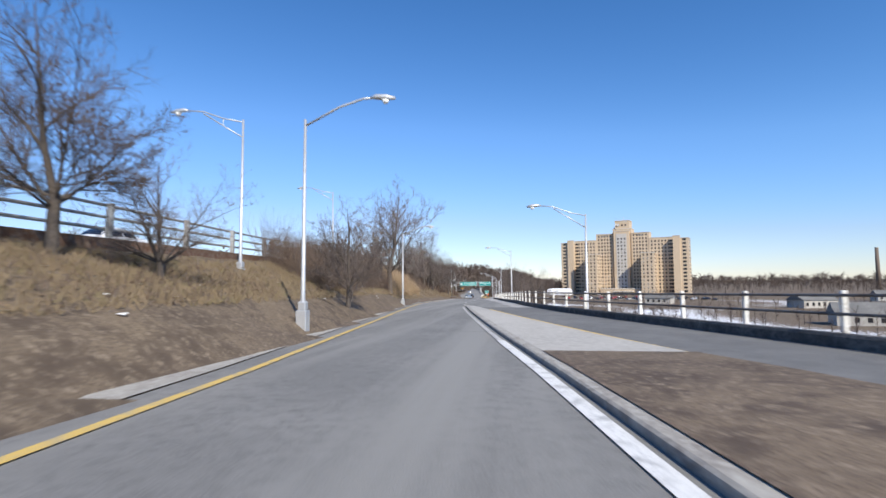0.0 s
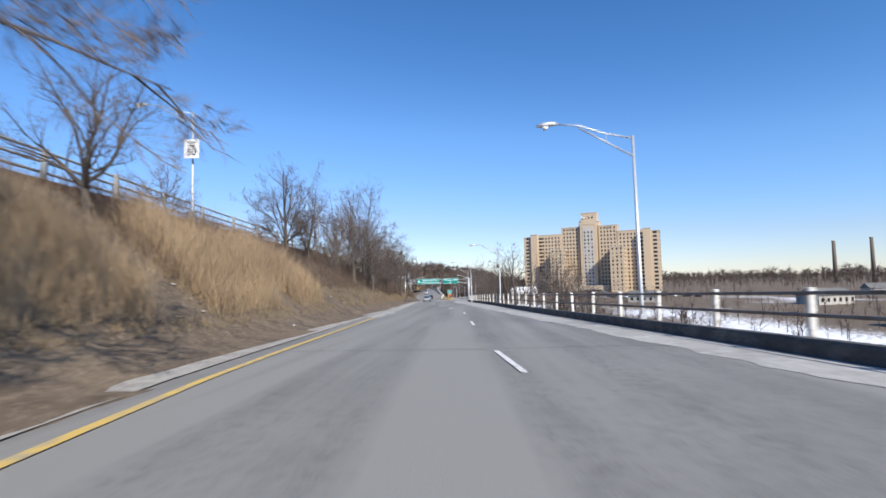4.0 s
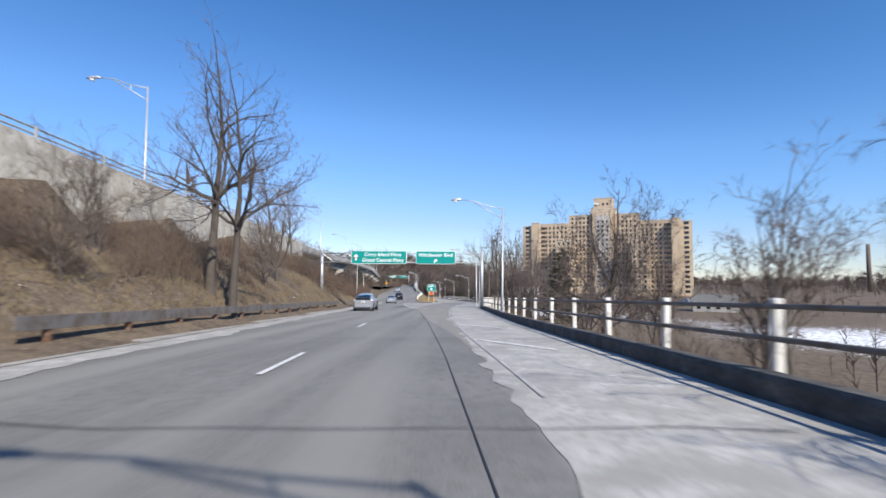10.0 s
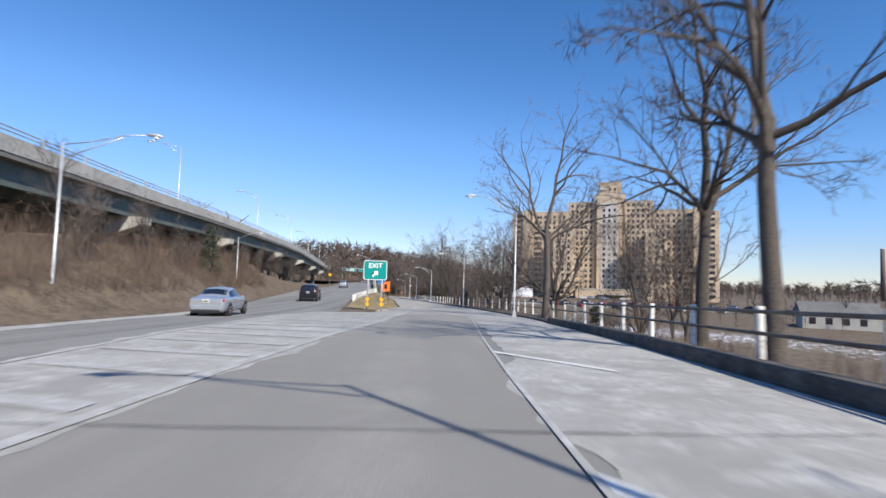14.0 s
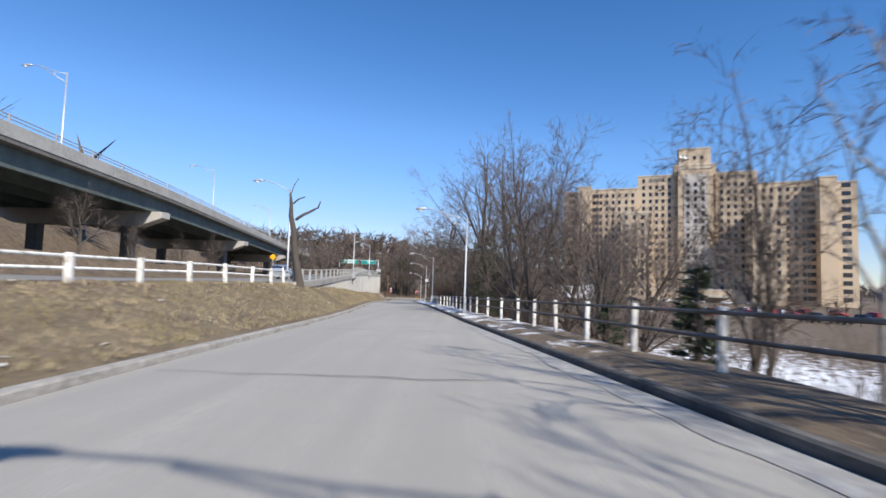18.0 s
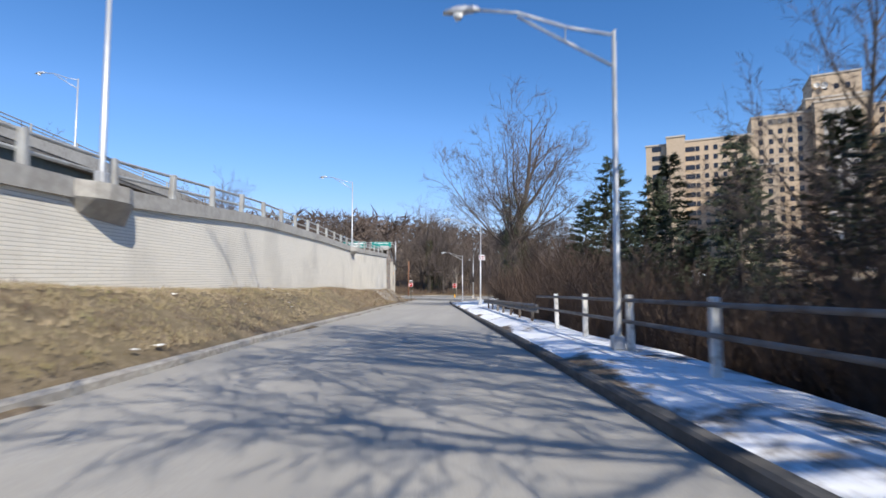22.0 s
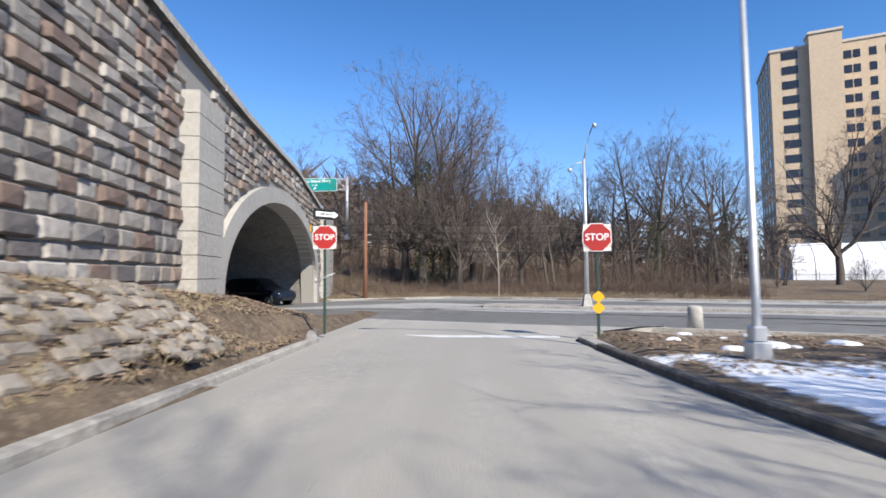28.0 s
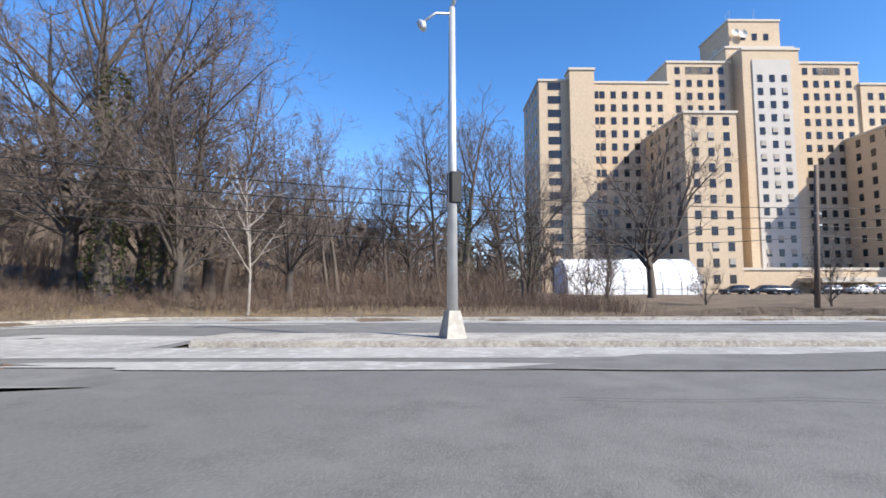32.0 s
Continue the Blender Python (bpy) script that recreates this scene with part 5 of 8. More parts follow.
def grow(seed, h, r, mains=4, fork=0.25, spread=34, lift=0.07, subs=8, forks=5, twigs=5, fine=4, stems=1, leader=False, droop=0.0, twig_w=0.0085, wide=0.4, wander=0.11):
    """Trunk-and-limbs mesh and a crown mesh of fine twigs for one bare tree.
    The trunk forks into mains; or, with leader, it runs to the top and the mains leave it all the way up."""
    rng = random.Random(seed)
    wood, crown = Wood(), Twigs()

    def fan(limb, ln, rl, lo):
        """Side branches, their forks and twigs along one limb."""
        for j in range(subs):
            t2 = lo + (1 - lo) * (j + rng.uniform(0, 0.9)) / subs
            p2, d2 = along(limb, min(t2, 0.99))
            l2 = ln * rng.uniform(0.30, 0.52) * (1.2 - 0.6 * t2)
            r2 = max(0.014, rl * (1 - 0.8 * t2) * 0.5)
            sub = bent(rng, p2, turned_off(rng, d2, rng.uniform(26, 54)), l2, 3, lift * 0.9 - droop, 0.2)
            wood.limb(sub, [r2, r2 * 0.72, r2 * 0.45, 0.0055], 4)
            for q in range(forks):
                t3 = 0.18 + 0.82 * (q + rng.uniform(0, 0.9)) / forks
                p3, d3 = along(sub, min(t3, 0.99))
                l3 = max(0.35, l2 * rng.uniform(0.4, 0.65) * (1.15 - 0.5 * t3))
                twig = bent(rng, p3, turned_off(rng, d3, rng.uniform(24, 52)), l3, 2, 0.05 - droop, 0.22)
                r3 = max(0.0075, r2 * 0.4)
                crown.add(twig[0], twig[1], twig[2], r3 * 1.1)
                for _ in range(twigs):
                    p4, d4 = along(twig, rng.uniform(0.12, 0.99))
                    l4 = max(0.3, l3 * rng.uniform(0.4, 0.75))
                    shoot = bent(rng, p4, turned_off(rng, d4, rng.uniform(22, 52)), l4, 2, 0.04 - droop, 0.2)
                    crown.add(shoot[0], shoot[1], shoot[2], twig_w)
                    for _ in range(fine):
                        p5, d5 = along(shoot, rng.uniform(0.1, 0.98))
                        crown.shoot(p5, p5 + turned_off(rng, d5, rng.uniform(20, 55)) * max(0.22, l4 * rng.uniform(0.4, 0.8)), twig_w * 0.72, rng.uniform(0, 3.1))

    def reach(p, way, hh):
        """How far it is from p along way to the rounded outline of the crown."""
        mid, tall2, broad = hh * (fork + (1 - fork) * 0.5), hh * (1 - fork) * 0.52, hh * wide
        q, w = Vector((p.x / broad, p.y / broad, (p.z - mid) / tall2)), Vector((way.x / broad, way.y / broad, way.z / tall2))
        b, c = q.dot(w), q.dot(q) - 1
        return (-b + math.sqrt(max(0.0, b * b - w.dot(w) * c))) / w.dot(w)

    for s in range(stems):
        lean = 0.05 + 0.3 * (stems > 1)
        way = Vector((rng.uniform(-1, 1) * lean, rng.uniform(-1, 1) * lean, 1))
        foot = Vector((rng.uniform(-1, 1) * 0.3 * (stems > 1), rng.uniform(-1, 1) * 0.3 * (stems > 1), -0.3))
        hh, rr = h * (1.0 if s == 0 else rng.uniform(0.7, 0.95)), r * (1.0 if stems == 1 else 0.7)
        tall = hh * (0.97 if leader else fork + rng.uniform(0, 0.06))
        n = 9 if leader else 4
        trunk = bent(rng, foot, way, tall, n, 0.05, 0.06)
        end = 0.08 if leader else 0.7
        wood.limb(trunk, [rr * 1.4] + [rr * (1 - (1 - end) * (i / n) ** 0.9) for i in range(1, n + 1)], 9)
        if leader:
            fan(trunk, hh * 0.55, rr * 0.7, 0.55)
        turn = rng.uniform(0, 6.28)
        for k in range(mains):
            turn += 2.4 + rng.uniform(-0.5, 0.5)
            if leader:
                t = fork + (0.9 - fork) * (k + rng.uniform(0, 0.7)) / mains
                p, _ = along(trunk, t)
                tilt = spread * rng.uniform(0.8, 1.25) * (1.15 - 0.4 * t)
                ln = hh * 0.42 * (1.1 - 0.8 * (t - fork) / (1 - fork)) * rng.uniform(0.8, 1.15)
                rl = max(0.03, rr * (1 - 0.85 * t) * 0.5)
            else:
                p, _ = along(trunk, 1 - 0.22 * rng.random() * (k > 0))
                tilt = spread * 1.4 * math.sqrt((k + 0.15) / mains) * rng.uniform(0.9, 1.1)
                rl = rr * (0.62 if k == 0 else rng.uniform(0.36, 0.56) * min(1.0, 5.5 / mains))
            a = radians(tilt)
            way2 = Vector((math.sin(a) * math.cos(turn), math.sin(a) * math.sin(turn), math.cos(a)))
            if not leader:
                ln = max(hh * 0.25, reach(p, way2, hh) * rng.uniform(0.86, 0.98))
            limb = bent(rng, p - way2 * rl * 0.5, way2, ln, 7, lift * 0.55, wander)
            wood.limb(limb, [rl * (1 - 0.93 * (i / 7) ** 0.85) + 0.004 for i in range(8)], 6)
            fan(limb, ln, rl, 0.2)
            if not leader:
                # a second fork off the main limb
                for _ in range(2):
                    p6, d6 = along(limb, rng.uniform(0.2, 0.5))
                    l6 = ln * rng.uniform(0.42, 0.62)
                    side = bent(rng, p6, turned_off(rng, d6, rng.uniform(24, 44)), l6, 5, lift * 0.7, wander + 0.02)
                    wood.limb(side, [rl * 0.5 * (1 - 0.9 * i / 5) + 0.004 for i in range(6)], 5)
                    fan(side, l6 * 1.1, rl * 0.5, 0.25)
    return wood, crown


def mesh_of(name, wood, mat):
    me = bpy.data.meshes.new(name)
    me.from_pydata(wood.v, [], wood.f)
    me.polygons.foreach_set("use_smooth", [True] * len(me.polygons))
    me.materials.append(mat)
    me.update()
    return me


def ivy_on(seed, h, r, n, top=0.55):
    """Many small ivy leaves round a trunk, as one mesh."""
    rng = random.Random(seed)
    v, f = [], []
    for _ in range(n):
        z = h * top * rng.random() ** 0.8
        a = rng.uniform(0, 2 * math.pi)
        rad = r * (1.5 - z / h) + abs(rng.gauss(0, 0.16 + 0.1 * (r > 0.4))) + 0.03
        c = Vector((rad * math.cos(a), rad * math.sin(a), z))
        s = rng.uniform(0.045, 0.095)
        d1 = Vector((rng.uniform(-1, 1), rng.uniform(-1, 1), rng.uniform(-1, 1))).normalized()
        d2 = d1.orthogonal().normalized()
        k = len(v)
        v += [tuple(c + d1 * s), tuple(c + d2 * s * 0.7 + Vector((0, 0, 0.02))), tuple(c - d1 * s), tuple(c - d2 * s * 0.7)]
        f.append((k, k + 1, k + 2, k + 3))
    return v, f


TREES = {}


def tree_proto(key, label, seed, ivy=0, mat=None, twig=None, **kw):
    ob = thing("tree", label, "tree", "bare roadside trees", at=(0, 0, -500))
    wood, crown = grow(seed, **kw)
    t = new("trunk", mesh_of("trunk", wood, mat or bark))
    c = new("crown", mesh_of("crown", crown, twig or twig_mat))
    t.parent, c.parent = ob, ob
    if ivy:
        v, f = ivy_on(seed, kw["h"], kw["r"], ivy)
        flat_mesh("ivy", v, f, ivy_mat, ob)
    TREES[key] = [ob, False, kw["h"]]


def plant(key, x, y, h, turn=None, z=None, sink=0.1):
    """A tree of that kind, h metres tall, on the ground at x, y."""
    ob, used, h0 = TREES[key]
    s = h / h0
    z = land(x, y) if z is None else z
    m = pose(x, y, z - sink, 0, 0, rnd.uniform(0, 360) if turn is None else turn)
    if used:
        new_ob = copy_thing(ob, m)
    else:
        new_ob, TREES[key][1] = ob, True
        ob.matrix_basis = m
    new_ob.scale = (s * rnd.uniform(0.93, 1.08), s * rnd.uniform(0.93, 1.08), s)
    return new_ob


tree_proto("oak", "broad bare tree with a dense rounded crown", 11, h=11.0, r=0.3, mains=10, fork=0.16, spread=54, lift=0.04, subs=8, forks=4, twigs=4, fine=3, wide=0.46)
tree_proto("maple", "bare tree with a dense fan of upswept branches", 23, h=10.0, r=0.24, mains=8, fork=0.16, spread=40, lift=0.07, subs=7, forks=4, twigs=4, fine=3, wide=0.36)
tree_proto("tall", "tall slender bare tree with fine upright branches", 31, h=15.0, r=0.21, mains=14, fork=0.3, spread=46, lift=0.12, subs=5, forks=4, twigs=3, fine=3, leader=True)
tree_proto("open", "bare tree with crooked open forking limbs", 47, h=9.5, r=0.23, mains=5, fork=0.2, spread=42, lift=0.06, subs=7, forks=4, twigs=3, fine=3, wide=0.42, wander=0.2)
tree_proto("multi", "bare tree with several slender stems", 53, h=8.0, r=0.13, mains=3, fork=0.26, spread=28, lift=0.1, subs=4, forks=4, twigs=3, fine=2, stems=3, wide=0.3)
tree_proto("small", "small bare shrubby tree with dense twigs", 61, h=5.0, r=0.08, mains=4, fork=0.14, spread=38, lift=0.08, subs=3, forks=4, twigs=3, fine=2, stems=2, wide=0.4)
tree_proto("ivy_tall", "tall bare tree with ivy climbing its trunk", 71, ivy=1900, h=15.0, r=0.3, mains=8, fork=0.36, spread=44, lift=0.05, subs=8, forks=4, twigs=4, fine=4, wide=0.34)
tree_proto("giant", "huge spreading bare tree with an ivy-wrapped trunk", 83, ivy=4200, h=14.5, r=0.46, mains=12, fork=0.31, spread=60, lift=0.04, subs=9, forks=5, twigs=4, fine=4, wide=0.46, wander=0.15)
tree_proto("lofty", "tall dark bare tree with a bare trunk and crooked high limbs", 103, h=12.0, r=0.2, mains=6, fork=0.4, spread=52, lift=0.05, subs=6, forks=4, twigs=2, fine=2, wide=0.38, wander=0.3)
tree_proto("round", "dense round-crowned bare tree", 107, h=10.0, r=0.26, mains=11, fork=0.22, spread=54, lift=0.04, subs=8, forks=4, twigs=4, fine=4, wide=0.42)
tree_proto("spreading", "bare tree with wide wandering dark limbs", 127, h=10.0, r=0.25, mains=13, fork=0.24, spread=62, lift=0.05, subs=9, forks=5, twigs=4, fine=4, wide=0.5, wander=0.2)
tree_proto("far_oak", "bare tree with a hazy rounded crown", 97, h=10.0, r=0.24, mains=7, fork=0.2, spread=44, lift=0.06, subs=4, forks=4, twigs=3, fine=3, twig_w=0.016, wide=0.36)
tree_proto("pale", "thin young tree with pale bark", 91, mat=pale_bark, h=6.0, r=0.06, mains=8, fork=0.3, spread=38, subs=3, forks=3, twigs=3, fine=2, leader=True)


def evergreen(key, seed, h, width, label, gap=0.05):
    """A conifer: a trunk and many drooping sprays of short needles."""
    rng = random.Random(seed)
    ob = thing("evergreen_tree", label, "evergreen tree", "dark evergreens", at=(0, 0, -500))
    wood = Wood()
    wood.limb([Vector((0, 0, -0.2)), Vector((0.03, 0, h * 0.5)), Vector((0, 0.03, h))], [0.14, 0.09, 0.01], 7)
    v, f = [], []
    n = int(h * 19)
    for k in range(n):
        z = h * (0.07 + 0.93 * (k + rng.random()) / n)
        ln = width * (1.02 - z / h) ** 0.75 * rng.uniform(0.6, 1.1) + 0.15
        a = rng.uniform(0, 2 * math.pi)
        d = Vector((math.cos(a), math.sin(a), rng.uniform(-0.15, 0.35)))
        p0 = Vector((0, 0, z))
        wood.limb([p0, p0 + d * ln], [0.022, 0.004], 3)
        m = int(10 + ln * 24)
        for _ in range(m):
            c = p0 + d * ln * rng.uniform(0.2, 1.03)
            w = (d + Vector((rng.uniform(-1, 1), rng.uniform(-1, 1), rng.uniform(-0.9, 0.7))) * 1.0).normalized()
            s = rng.uniform(0.2, 0.38)
            o = w.orthogonal().normalized() * 0.05
            i = len(v)
            v += [tuple(c - o), tuple(c + o), tuple(c + w * s)]
            f.append((i, i + 1, i + 2))
    t = new("trunk", mesh_of("trunk", wood, bark))
    t.parent = ob
    flat_mesh("crown", v, f, needle_mat, ob)
    TREES[key] = [ob, False, h]


evergreen("spruce", 5, 6.5, 1.6, "dark conical evergreen tree")
evergreen("pine", 9, 9.5, 2.6, "tall dark pine with an uneven crown")
evergreen("cedar", 13, 3.2, 0.8, "low dark evergreen shrub")

# left bank
for key, x, y, h in [("round", -2.1, 50.0, 6.1), ("oak", -1.0, 52.0, 3.6), ("small", -2.6, 48.2, 3.4), ("round", 0.26, 63.0, 5.3), ("small", -0.9, 67.0, 3.6), ("small", -2.5, 69, 4.0), ("small", -3.4, 73, 3.6), ("small", -4.0, 77, 3.6), ("round", -4.5, 91.0, 12.2), ("small", -6.2, 90, 3.6), ("small", -7.0, 93, 3.0), ("open", -9.6, 103.5, 6.0), ("small", -11.0, 110, 3.4),
                         ("oak", -11.2, 125.5, 5.8), ("maple", -11.2, 131, 5.4), ("small", -9.6, 134, 4.4), ("multi", -11.0, 138, 6.2), ("round", -9.4, 141, 7.2), ("maple", -8.6, 147.5, 6.6), ("round", -9.6, 151.5, 7.8), ("tall", -9.6, 146, 9.5), ("multi", -11.6, 149, 7.6), ("tall", -12.2, 153, 9.0), ("maple", -10.2, 157, 7.0), ("tall", -10.9, 161, 8.0), ("multi", -12.0, 164.5, 6.6), ("maple", -11.2, 168.5, 6.8), ("round", -11.6, 171.5, 8.6), ("tall", -12.4, 167, 8.2), ("oak", -12.9, 176.2, 10.6), ("round", -11.3, 177.4, 10.8), ("multi", -12.6, 183, 5.6), ("small", -11.4, 188, 4.0), ("multi", -13.0, 192, 4.6),
                         ("lofty", -11.5, 197.7, 12.8), ("lofty", -10.2, 197.2, 12.2), ("small", -13.0, 209, 4.2), ("open", -13.6, 213.5, 7.2), ("maple", -15.8, 216.5, 5.6), ("tall", -17.6, 224.5, 10.4), ("tall", -18.0, 231.7, 9.4), ("small", -15.6, 229, 3.6), ("small", -16.6, 238, 4.0), ("multi", -17.6, 246, 4.6), ("multi", -18.4, 254, 4.8), ("small", -17.2, 259, 4.0), ("tall", -16.6, 266.3, 6.8), ("multi", -19.0, 271, 5.4), ("multi", -19.8, 279, 5.6), ("small", -20.0, 285, 4.6), ("spruce", -20.2, 291.5, 5.0), ("multi", -22.5, 298, 5.2), ("small", -22.5, 306, 4.4), ("multi", -24.5, 315, 4.2), ("round", -30.6, 421, 11.0)]:
    plant(key, x, y, h * (1.3 if 124 < y < 155 else 0.86 if 155 < y < 176 else 1.0))
# behind the raised highway
for key, x, y, h in [("far_oak", -32, 58, 6), ("far_oak", -30, 70, 6), ("far_oak", -34, 84, 5), ("far_oak", -36, 98, 5.5), ("far_oak", -40, 40, 7), ("far_oak", -33, 47, 6)]:
    plant(key, x, y, h)
# below and beyond the viaduct
for key, x, y, h in [("multi", -25.5, 306, 5.6), ("multi", -25.0, 322, 5.8), ("round", -25.6, 331, 6.4), ("multi", -26.5, 338, 5.6), ("open", -26.0, 347, 5.8), ("multi", -28.0, 357, 5.0), ("small", -28.5, 366, 4.0), ("maple", -29.5, 376, 5.6), ("far_oak", -42, 410, 13.5), ("far_oak", -47, 418, 12.5)]:
    plant(key, x, y, h)
# right slope
for key, x, y, h in [("open", 12.2, 131, 5.2), ("small", 9.5, 128, 4.6), ("open", 13.5, 150.5, 8.6), ("lofty", 15.5, 156.5, 9.6), ("open", 9.2, 159.2, 8.2), ("lofty", 12.4, 166.6, 8.6), ("multi", 8.4, 163.2, 6.4), ("open", 6.9, 177.3, 6.2), ("multi", 8.2, 187, 5.6), ("multi", 7.4, 193, 5.2), ("round", 9.8, 206.1, 9.8), ("small", 6.8, 199, 4.4), ("pine", 9.6, 216.5, 6.4), ("maple", 8.8, 228.6, 8.4), ("multi", 7.4, 221, 6.0), ("open", 7.9, 232.0, 8.4), ("multi", 7.8, 236, 6.2), ("maple", 12.4, 238, 7.6), ("multi", 9.8, 244, 6.4), ("lofty", 8.0, 252.0, 11.5), ("lofty", 9.0, 256.6, 10.5), ("multi", 11.6, 263, 7.4), ("maple", 13.2, 270, 7.5), ("lofty", 8.5, 273.4, 11.8), ("cedar", 11.9, 274, 1.5), ("open", 12.2, 284, 9.4), ("round", 9.9, 293.5, 9.0), ("round", 10.4, 301, 8.6), ("multi", 11.0, 304, 7.8), ("open", 10.4, 311, 9.0), ("pale", 9.4, 318, 6.8), ("multi", 9.4, 322, 7.6), ("cedar", 8.2, 322, 2.4), ("cedar", 8.6, 330, 2.2), ("multi", 9.0, 331, 6.8), ("maple", 10.2, 337, 10.0), ("maple", 7.4, 341.4, 12.6), ("maple", 7.6, 348, 13.4), ("tall", 11.8, 353, 13.8), ("maple", 10.4, 356, 7.0), ("round", 7.9, 380.4, 9.4), ("round", 11.6, 349, 13.0), ("round", 14.6, 341, 12.0), ("tall", 8.4, 361, 13.2), ("giant", 6.7, 367.8, 18.6), ("maple", 10.2, 372, 9.4), ("tall", 13.5, 366, 13.0), ("tall", 9.7, 386.2, 13.0), ("pine", 6.4, 380, 6.6), ("pine", 8.6, 384, 8.2), ("spruce", 4.8, 385.5, 5.0), ("spruce", 7.4, 374, 4.6), ("multi", 5.8, 392, 6.2), ("cedar", 4.2, 388, 2.6), ("pine", 7.2, 396, 8.6), ("pine", 9.6, 392, 9.6), ("pine", 5.4, 392, 6.4), ("multi", 3.4, 398, 5.4), ("pine", 10.4, 402, 9.4), ("pine", 8.2, 408, 10.4), ("pine", 6.2, 398.5, 7.4), ("pine", 4.8, 401.5, 6.2), ("pine", 11.8, 396, 9.2), ("cedar", 5.2, 404, 3.0), ("giant", 1.6, 418.8, 17.4), ("multi", 5.6, 417, 8.4), ("multi", 4.2, 421, 7.2), ("spreading", 0.4, 436.6, 9.4), ("open", 5.6, 439, 9.4), ("multi", 9.0, 441, 6.4), ("multi", 8.4, 430, 6.8), ("maple", 14.0, 436, 8.6)]:
    plant(key, x, y, h * (1.28 if y < 330 else 1.12))
# beyond the crossing road
for key, x, y, h in [("ivy_tall", -13.0, 485.6, 17.0), ("round", -14.9, 487.6, 13.6), ("round", -8.2, 489.0, 11.6), ("ivy_tall", -10.8, 487.2, 15.4), ("tall", -9.6, 488.0, 13.0), ("maple", -9.6, 485.0, 10.2), ("tall", -7.4, 490, 11.8), ("pale", -6.4, 479.9, 5.6), ("maple", -3.4, 490, 9.8), ("tall", 0.4, 493, 10.5), ("ivy_tall", 12.2, 495.5, 14.0), ("tall", 10.4, 497.0, 13.4), ("tall", 6.0, 499, 11.0), ("maple", 4.0, 503, 10), ("tall", 17.0, 496.5, 13.0), ("tall", 20.0, 498, 13.8), ("ivy_tall", 22.4, 500, 12.4), ("maple", 14.6, 489, 6.2), ("small", 15.5, 483, 4.2), ("small", 18.2, 484, 4.0), ("multi", 20.5, 487.0, 6.4), ("open", 26.2, 487.6, 12.6), ("small", 21.5, 478.6, 2.8), ("small", 29.5, 475.6, 4.2), ("pale", 12.2, 480.0, 3.4)]:
    plant(key, x, y, h * 1.3)
for k in range(28):
    u, n = rnd.uniform(-60, 12), rnd.uniform(22, 58)
    plant(rnd.choice(["far_oak", "far_oak", "tall"]), *cross_at(u, n), rnd.uniform(9, 16))


# ---- far woods, brush and grass as stuff ----
def far_woods(name, spots, mat, label, seed):
    """Far trees, each a fan of thin twigs on a stem."""
    rng = random.Random(seed)
    w = Wood()
    for x, y, z, h in spots:
        w.limb([Vector((x, y, z - 0.5)), Vector((x, y, z + h * (0.8 if h < 13 else 0.5)))], [0.014 * h, 0.003 * h], 3)
        for _ in range(24):
            t = rng.uniform(0.15, 0.8)
            p = Vector((x, y, z + h * t))
            d = Vector((rng.uniform(-1, 1), rng.uniform(-1, 1), rng.uniform(0.4, 1.6) if h < 13 else rng.uniform(-0.1, 0.9))).normalized()
            tip = p + d * h * rng.uniform(0.25, 0.5)
            side = d.orthogonal().normalized() * (0.0085 if h < 13 else 0.026) * h
            side.rotate(Matrix.Rotation(rng.uniform(0, 3.1), 3, d))
            k = len(w.v)
            w.v += [tuple(p - side), tuple(p + side), tuple(tip)]
            w.f.append((k, k + 1, k + 2))
    return tagged(new(name, mesh_of(name, w, mat)), label, "woods", kind="stuff")


spots = []
for k in range(2600):
    a = rnd.uniform(-0.35, 1.75)
    d = rnd.uniform(400, 900)
    x, y = 20 + d * math.sin(a), 200 + d * math.cos(a)
    u, n = (Vector((x, y)) - BO).dot(BU), (Vector((x, y)) - BO).dot(BNV)
    if not (-30 < u < 150 and -80 < n < 40):
        spots.append((x, y, land(x, y), rnd.uniform(6, 15) * (0.8 + 0.5 * noise.noise(Vector((x * 0.01, y * 0.01, 6))))))
for k in range(1500):
    x, y = rnd.uniform(26, 330), rnd.uniform(40, 430)
    if noise.noise(Vector((x * 0.012, y * 0.012, 2))) > 0.0:
        spots.append((x, y, land(x, y), rnd.uniform(2.5, 8)))
for k in range(240):
    x, y = rnd.uniform(-220, -50), rnd.uniform(250, 900)
    spots.append((x, y, land(x, y), rnd.uniform(9, 17)))
for k in range(160):
    x, y = rnd.uniform(-60, 30), rnd.uniform(530, 760)
    spots.append((x, y, land(x, y), rnd.uniform(9, 15)))
for k in range(900):
    u, n = rnd.uniform(-190, 26), rnd.uniform(62, 230)
    x, y = cross_at(u, n)
    if y > 470:
        spots.append((x, y, land(x, y), rnd.uniform(8, 15)))
for k in range(3400):
    a, d = rnd.uniform(-0.5, 1.8), rnd.uniform(800, 1700)
    x, y = 20 + d * math.sin(a), 200 + d * math.cos(a)
    spots.append((x, y, land(x, y), rnd.uniform(14, 26) * (0.9 + 0.5 * noise.noise(Vector((x * 0.006, y * 0.006, 6))))))
far_woods("far_woods", spots, woods_mat, "far bare winter woods along the horizon", 3)


